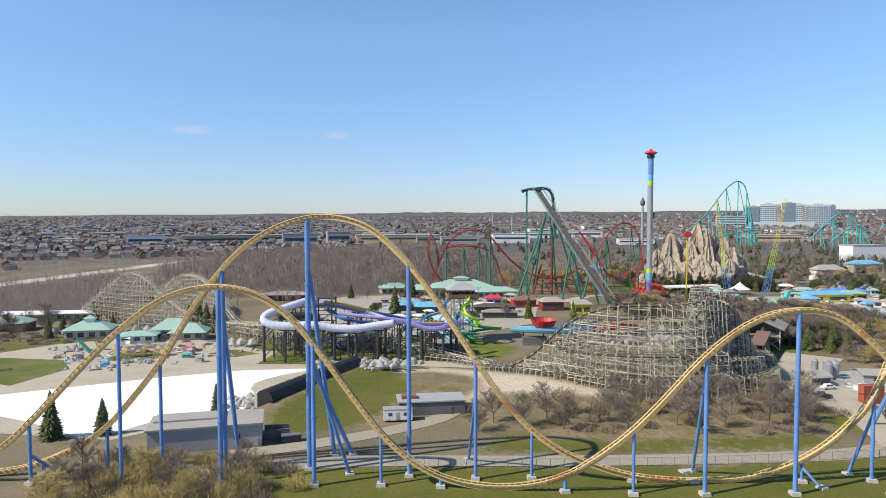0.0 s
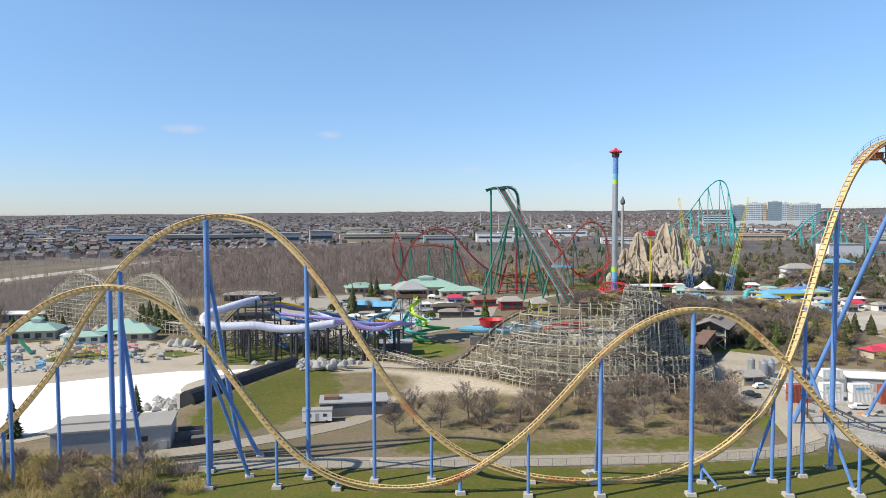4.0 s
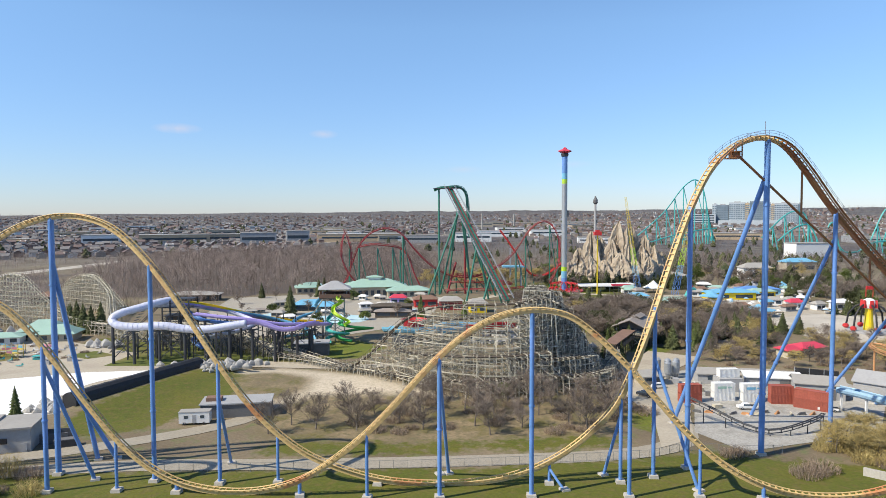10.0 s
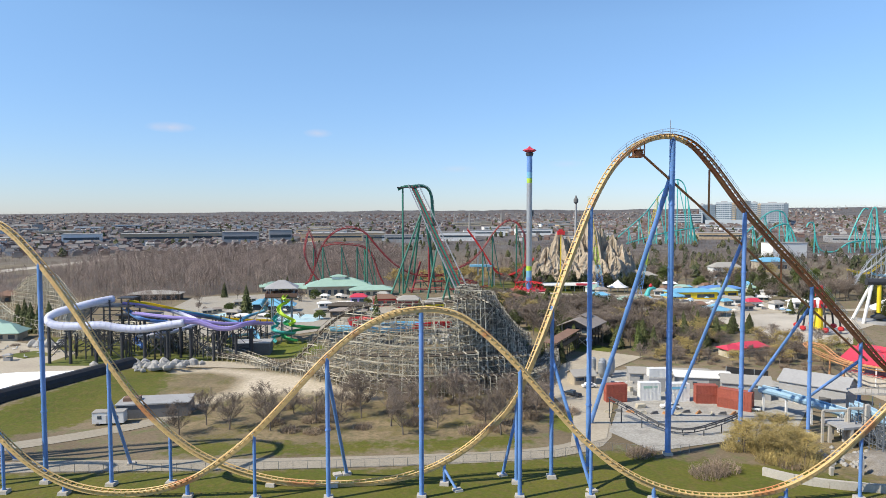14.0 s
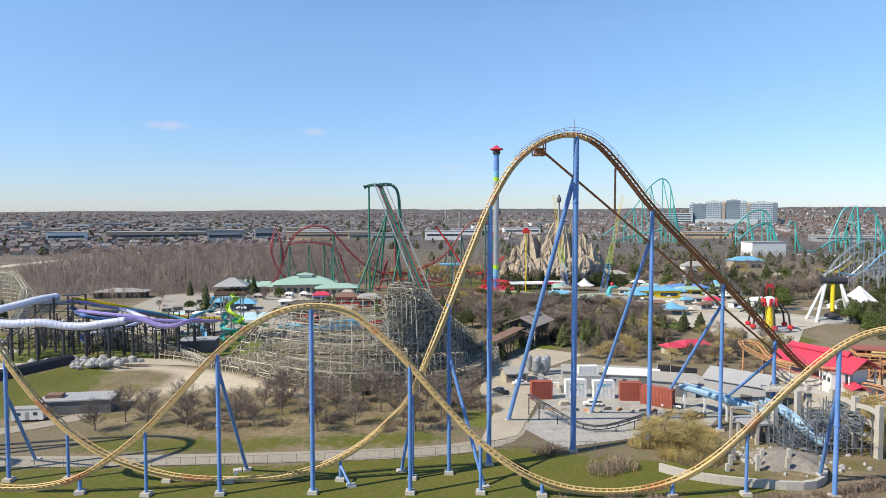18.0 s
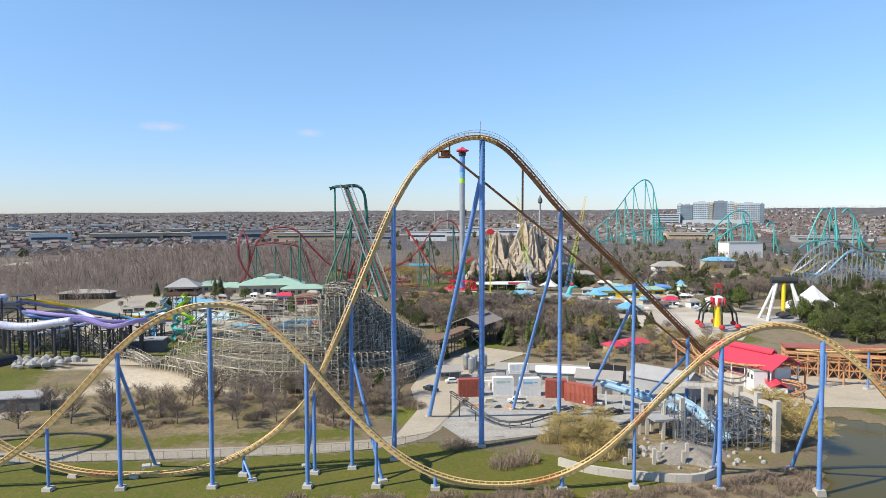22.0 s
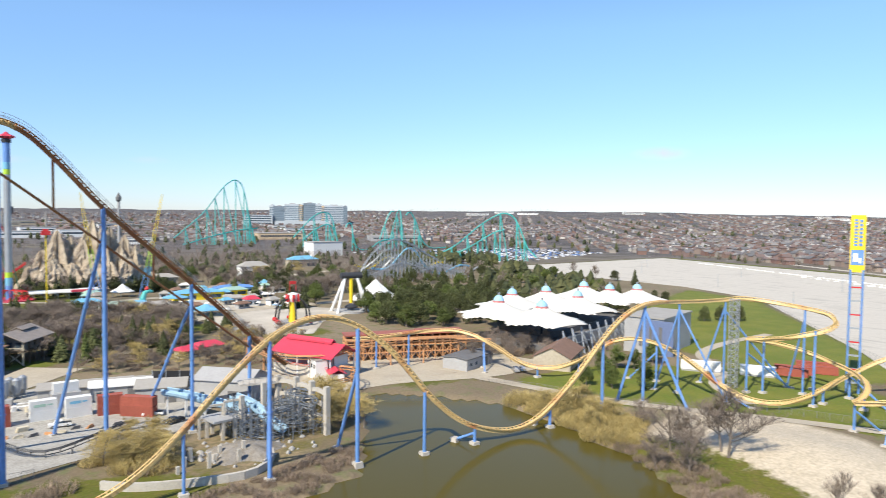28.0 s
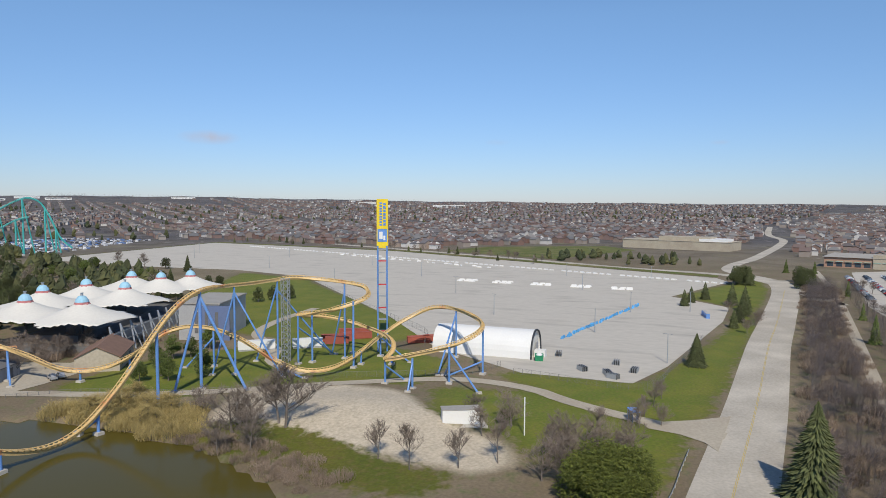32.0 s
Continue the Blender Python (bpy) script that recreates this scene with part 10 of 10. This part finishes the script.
def hall(at, size, rz, wall_mat, label, roof_mat=None):
    ob = thing("warehouse", label, "warehouse", (at[0], at[1], ground_z(*at)), rz, "far halls")
    part("wall", Shape().box((0, 0, -1), (size[0], size[1], size[2] + 1)), wall_mat, ob)
    part("roof", Shape().box((0, 0, size[2]), (size[0] + 1, size[1] + 1, 0.8)), roof_mat or ROOFGREY, ob)
    part("window_band", Shape().box((0, -size[1] / 2 - 0.1, size[2] * 0.45), (size[0] * 0.9, 0.3, size[2] * 0.22)), GLASS, ob)
    return ob


TAN = material("tan_panels", (0.50, 0.38, 0.25), 0.8, vary=0.1, scale=0.02)
for k in range(34):
    az = radians(rf.uniform(-32, 30))
    R = rf.uniform(1250, 2300)
    x, y = 60 + R * math.sin(az), R * math.cos(az)
    hall((x, y), (rf.uniform(35, 90), rf.uniform(25, 45), rf.uniform(7, 11)), rf.uniform(-12, 20), rf.choice((WHITE, WHITE, TAN, GREY, PALE)), "pale low distant warehouse")
for k in range(8):
    R = rf.uniform(3000, 4000)
    az = radians(rf.uniform(38, 78))
    hall((118 + R * math.sin(az), R * math.cos(az)), (rf.uniform(60, 160), 40, 9), -math.degrees(az) + 90 * 0, WHITE, "long white distribution hall on the horizon", WHITE)
for x, y, sx, sy, h, rz, mt in ((-420, 1250, 120, 40, 16, 20, TAN), (-330, 1320, 150, 40, 14, 22, TAN), (-520, 1180, 60, 30, 18, 20, WHITE), (-250, 1180, 60, 30, 22, 15, GREY), (-190, 1220, 40, 26, 24, 15, GREY), (-90, 1320, 160, 40, 14, 10, TAN), (30, 1250, 70, 30, 14, 4, GREY), (130, 1300, 70, 40, 16, 0, WHITE), (200, 1500, 90, 40, 12, 0, WHITE), (310, 1500, 80, 40, 14, 0, WHITE), (640, 1300, 90, 40, 12, -10, TAN), (820, 1150, 100, 50, 10, -20, GREY)):
    hall((x, y), (sx, sy, h), rz, mt, "distant flat-roofed commercial building")
for x, y, h in ((195, 1900, 44), (285, 1900, 42), (170, 2300, 40)):
    solid("chimney", Shape().lathe((x, y, ground_z(x, y)), [(3, 0), (2, h)], 10), ROOFGREY, "distant pale chimney stack", "chimney")

# school and plaza beyond the lot
school = thing("school", "low pale school building beyond the parking lot", "building", (985, -30, ground_z(985, -30)), 69)
part("wall", Shape().box((0, 0, 0), (128, 46, 10)), PALE, school)
part("gym_block", Shape().box((-44, 6, 10), (30, 30, 3.5)), WHITE, school, "white gym block")
part("front_wing", Shape().box((40, -30, 0), (44, 30, 7)), PALE, school)
part("upper_wall", Shape().box((-10, 4, 10), (60, 28, 5)), PALE, school)
part("roof", Shape().box((0, 0, 10), (129, 47, 0.5)), PALE, school)
for k in range(9):
    part("window", Shape().box((-48 + k * 12, -23.1, 3), (8, 0.3, 2.4)), GLASS, school)
shop = thing("shopping_plaza", "tan brick shopping plaza with green-grey roof trim", "building", (770, -178, ground_z(770, -178)), 70)
part("wall", Shape().box((0, 0, 0), (70, 24, 9)), material("tan_brick", (0.36, 0.22, 0.16), 0.85, vary=0.12, scale=0.05), shop)
part("roof", Shape().hip((0, 0, 9), (70, 24, 3), 0, 1.5, 0.8), ROOFGREY, shop)
part("gable_front", Shape().box((-8, 12.6, 0), (14, 1, 12)), PALE, shop)
for k in range(10):
    part("shop_window", Shape().box((-31 + k * 6.8, 12.05, 1), (4.6, 0.3, 3.2)), GLASS, shop)
    part("awning", Shape().box((-31 + k * 6.8, 12.8, 5.0), (5.4, 1.6, 0.4)), GREENROOF, shop)

# hospital-like office block
office = thing("office_block", "wide multi-storey office block with pale and dark facades", "building", (1010, 1990, ground_z(1010, 1990)), -27)
gz = ground_z(1010, 1990)
for x, w, h, mt in ((-108, 12, 62, OFFICE), (-86, 34, 60, DARKPANEL), (-46, 44, 67, OFFICE), (-18, 10, 65, TAN), (8, 38, 70, DARKPANEL), (36, 18, 67, OFFICE), (50, 9, 62, TAN), (84, 60, 64, OFFICE), (120, 12, 62, DARKPANEL)):
    blk = part("wing", Shape().box((x, 0, -2), (w, 40, h + 2)), mt, office)
    for f in range(10):
        for c_ in range(max(2, int(w / 6))):
            n_ = max(2, int(w / 6))
            part("window", Shape().box((x + w * ((c_ + 0.5) / n_ - 0.5), -20.2, 5 + f * (h - 8) / 10), (w / n_ * 0.8, 0.6, (h - 8) / 10 * 0.55)), OFFICEGLASS, blk)
    part("roof_plant", Shape().box((x, 2, h), (w * 0.4, 14, 3.0)), GREY, blk)
part("podium", Shape().box((-146, -24, -2), (86, 30, 34)), OFFICE, office)
part("low_wing", Shape().box((-10, -36, -2), (170, 26, 16)), OFFICE, office)
for k in range(4):
    part("podium_glass", Shape().box((-146, -39.3, 5 + k * 7.2), (78, 0.6, 3)), GLASS, office)

# cars: the far car park and the plaza
cars = Shape()
for k in range(900):
    x, y = rf.uniform(560, 900), rf.uniform(600, 860)
    if 0.35 * (x - 560) > (y - 560):
        continue
    cars.box((x, y, ground_z(x, y)), (4.4, 1.8, 1.4), rf.choice((0, 90)), 0.8)
solid("parked_cars", cars, ramp_material("far_car_paints", ((0.5, 0.5, 0.52), (0.05, 0.05, 0.06), (0.7, 0.7, 0.7), (0.12, 0.2, 0.4), (0.3, 0.3, 0.32)), 0.3), "hundreds of cars in a far car park", "cars", kind="stuff")
base_cars = [vehicle("car", lab, mt, (470, -118), 20, False, "plaza cars") for lab, mt in (("dark parked plaza car", DARKCAR), ("silver parked plaza car", SILVER), ("white parked plaza car", WHITE), ("red parked plaza car", REDCAR))]
for k in range(88):
    r_, c_ = k // 22, k % 22
    x, y = 545 + c_ * 6.2 + r_ * 6 + rf.uniform(-1, 1), -118 - r_ * 13 - c_ * 0.9
    src = base_cars[rf.choice((0, 0, 1, 1, 2, 2, 3))]
    copy_thing(src, pose(x, y, ground_z(x, y) + 0.12, 0, 0, -70 + rf.uniform(-4, 4)))
for b_, (x, y) in zip(base_cars, ((505, -122), (520, -126), (610, -150), (596, -148))):
    b_.matrix_basis = pose(x, y, ground_z(x, y) + 0.12, 0, 0, -70)
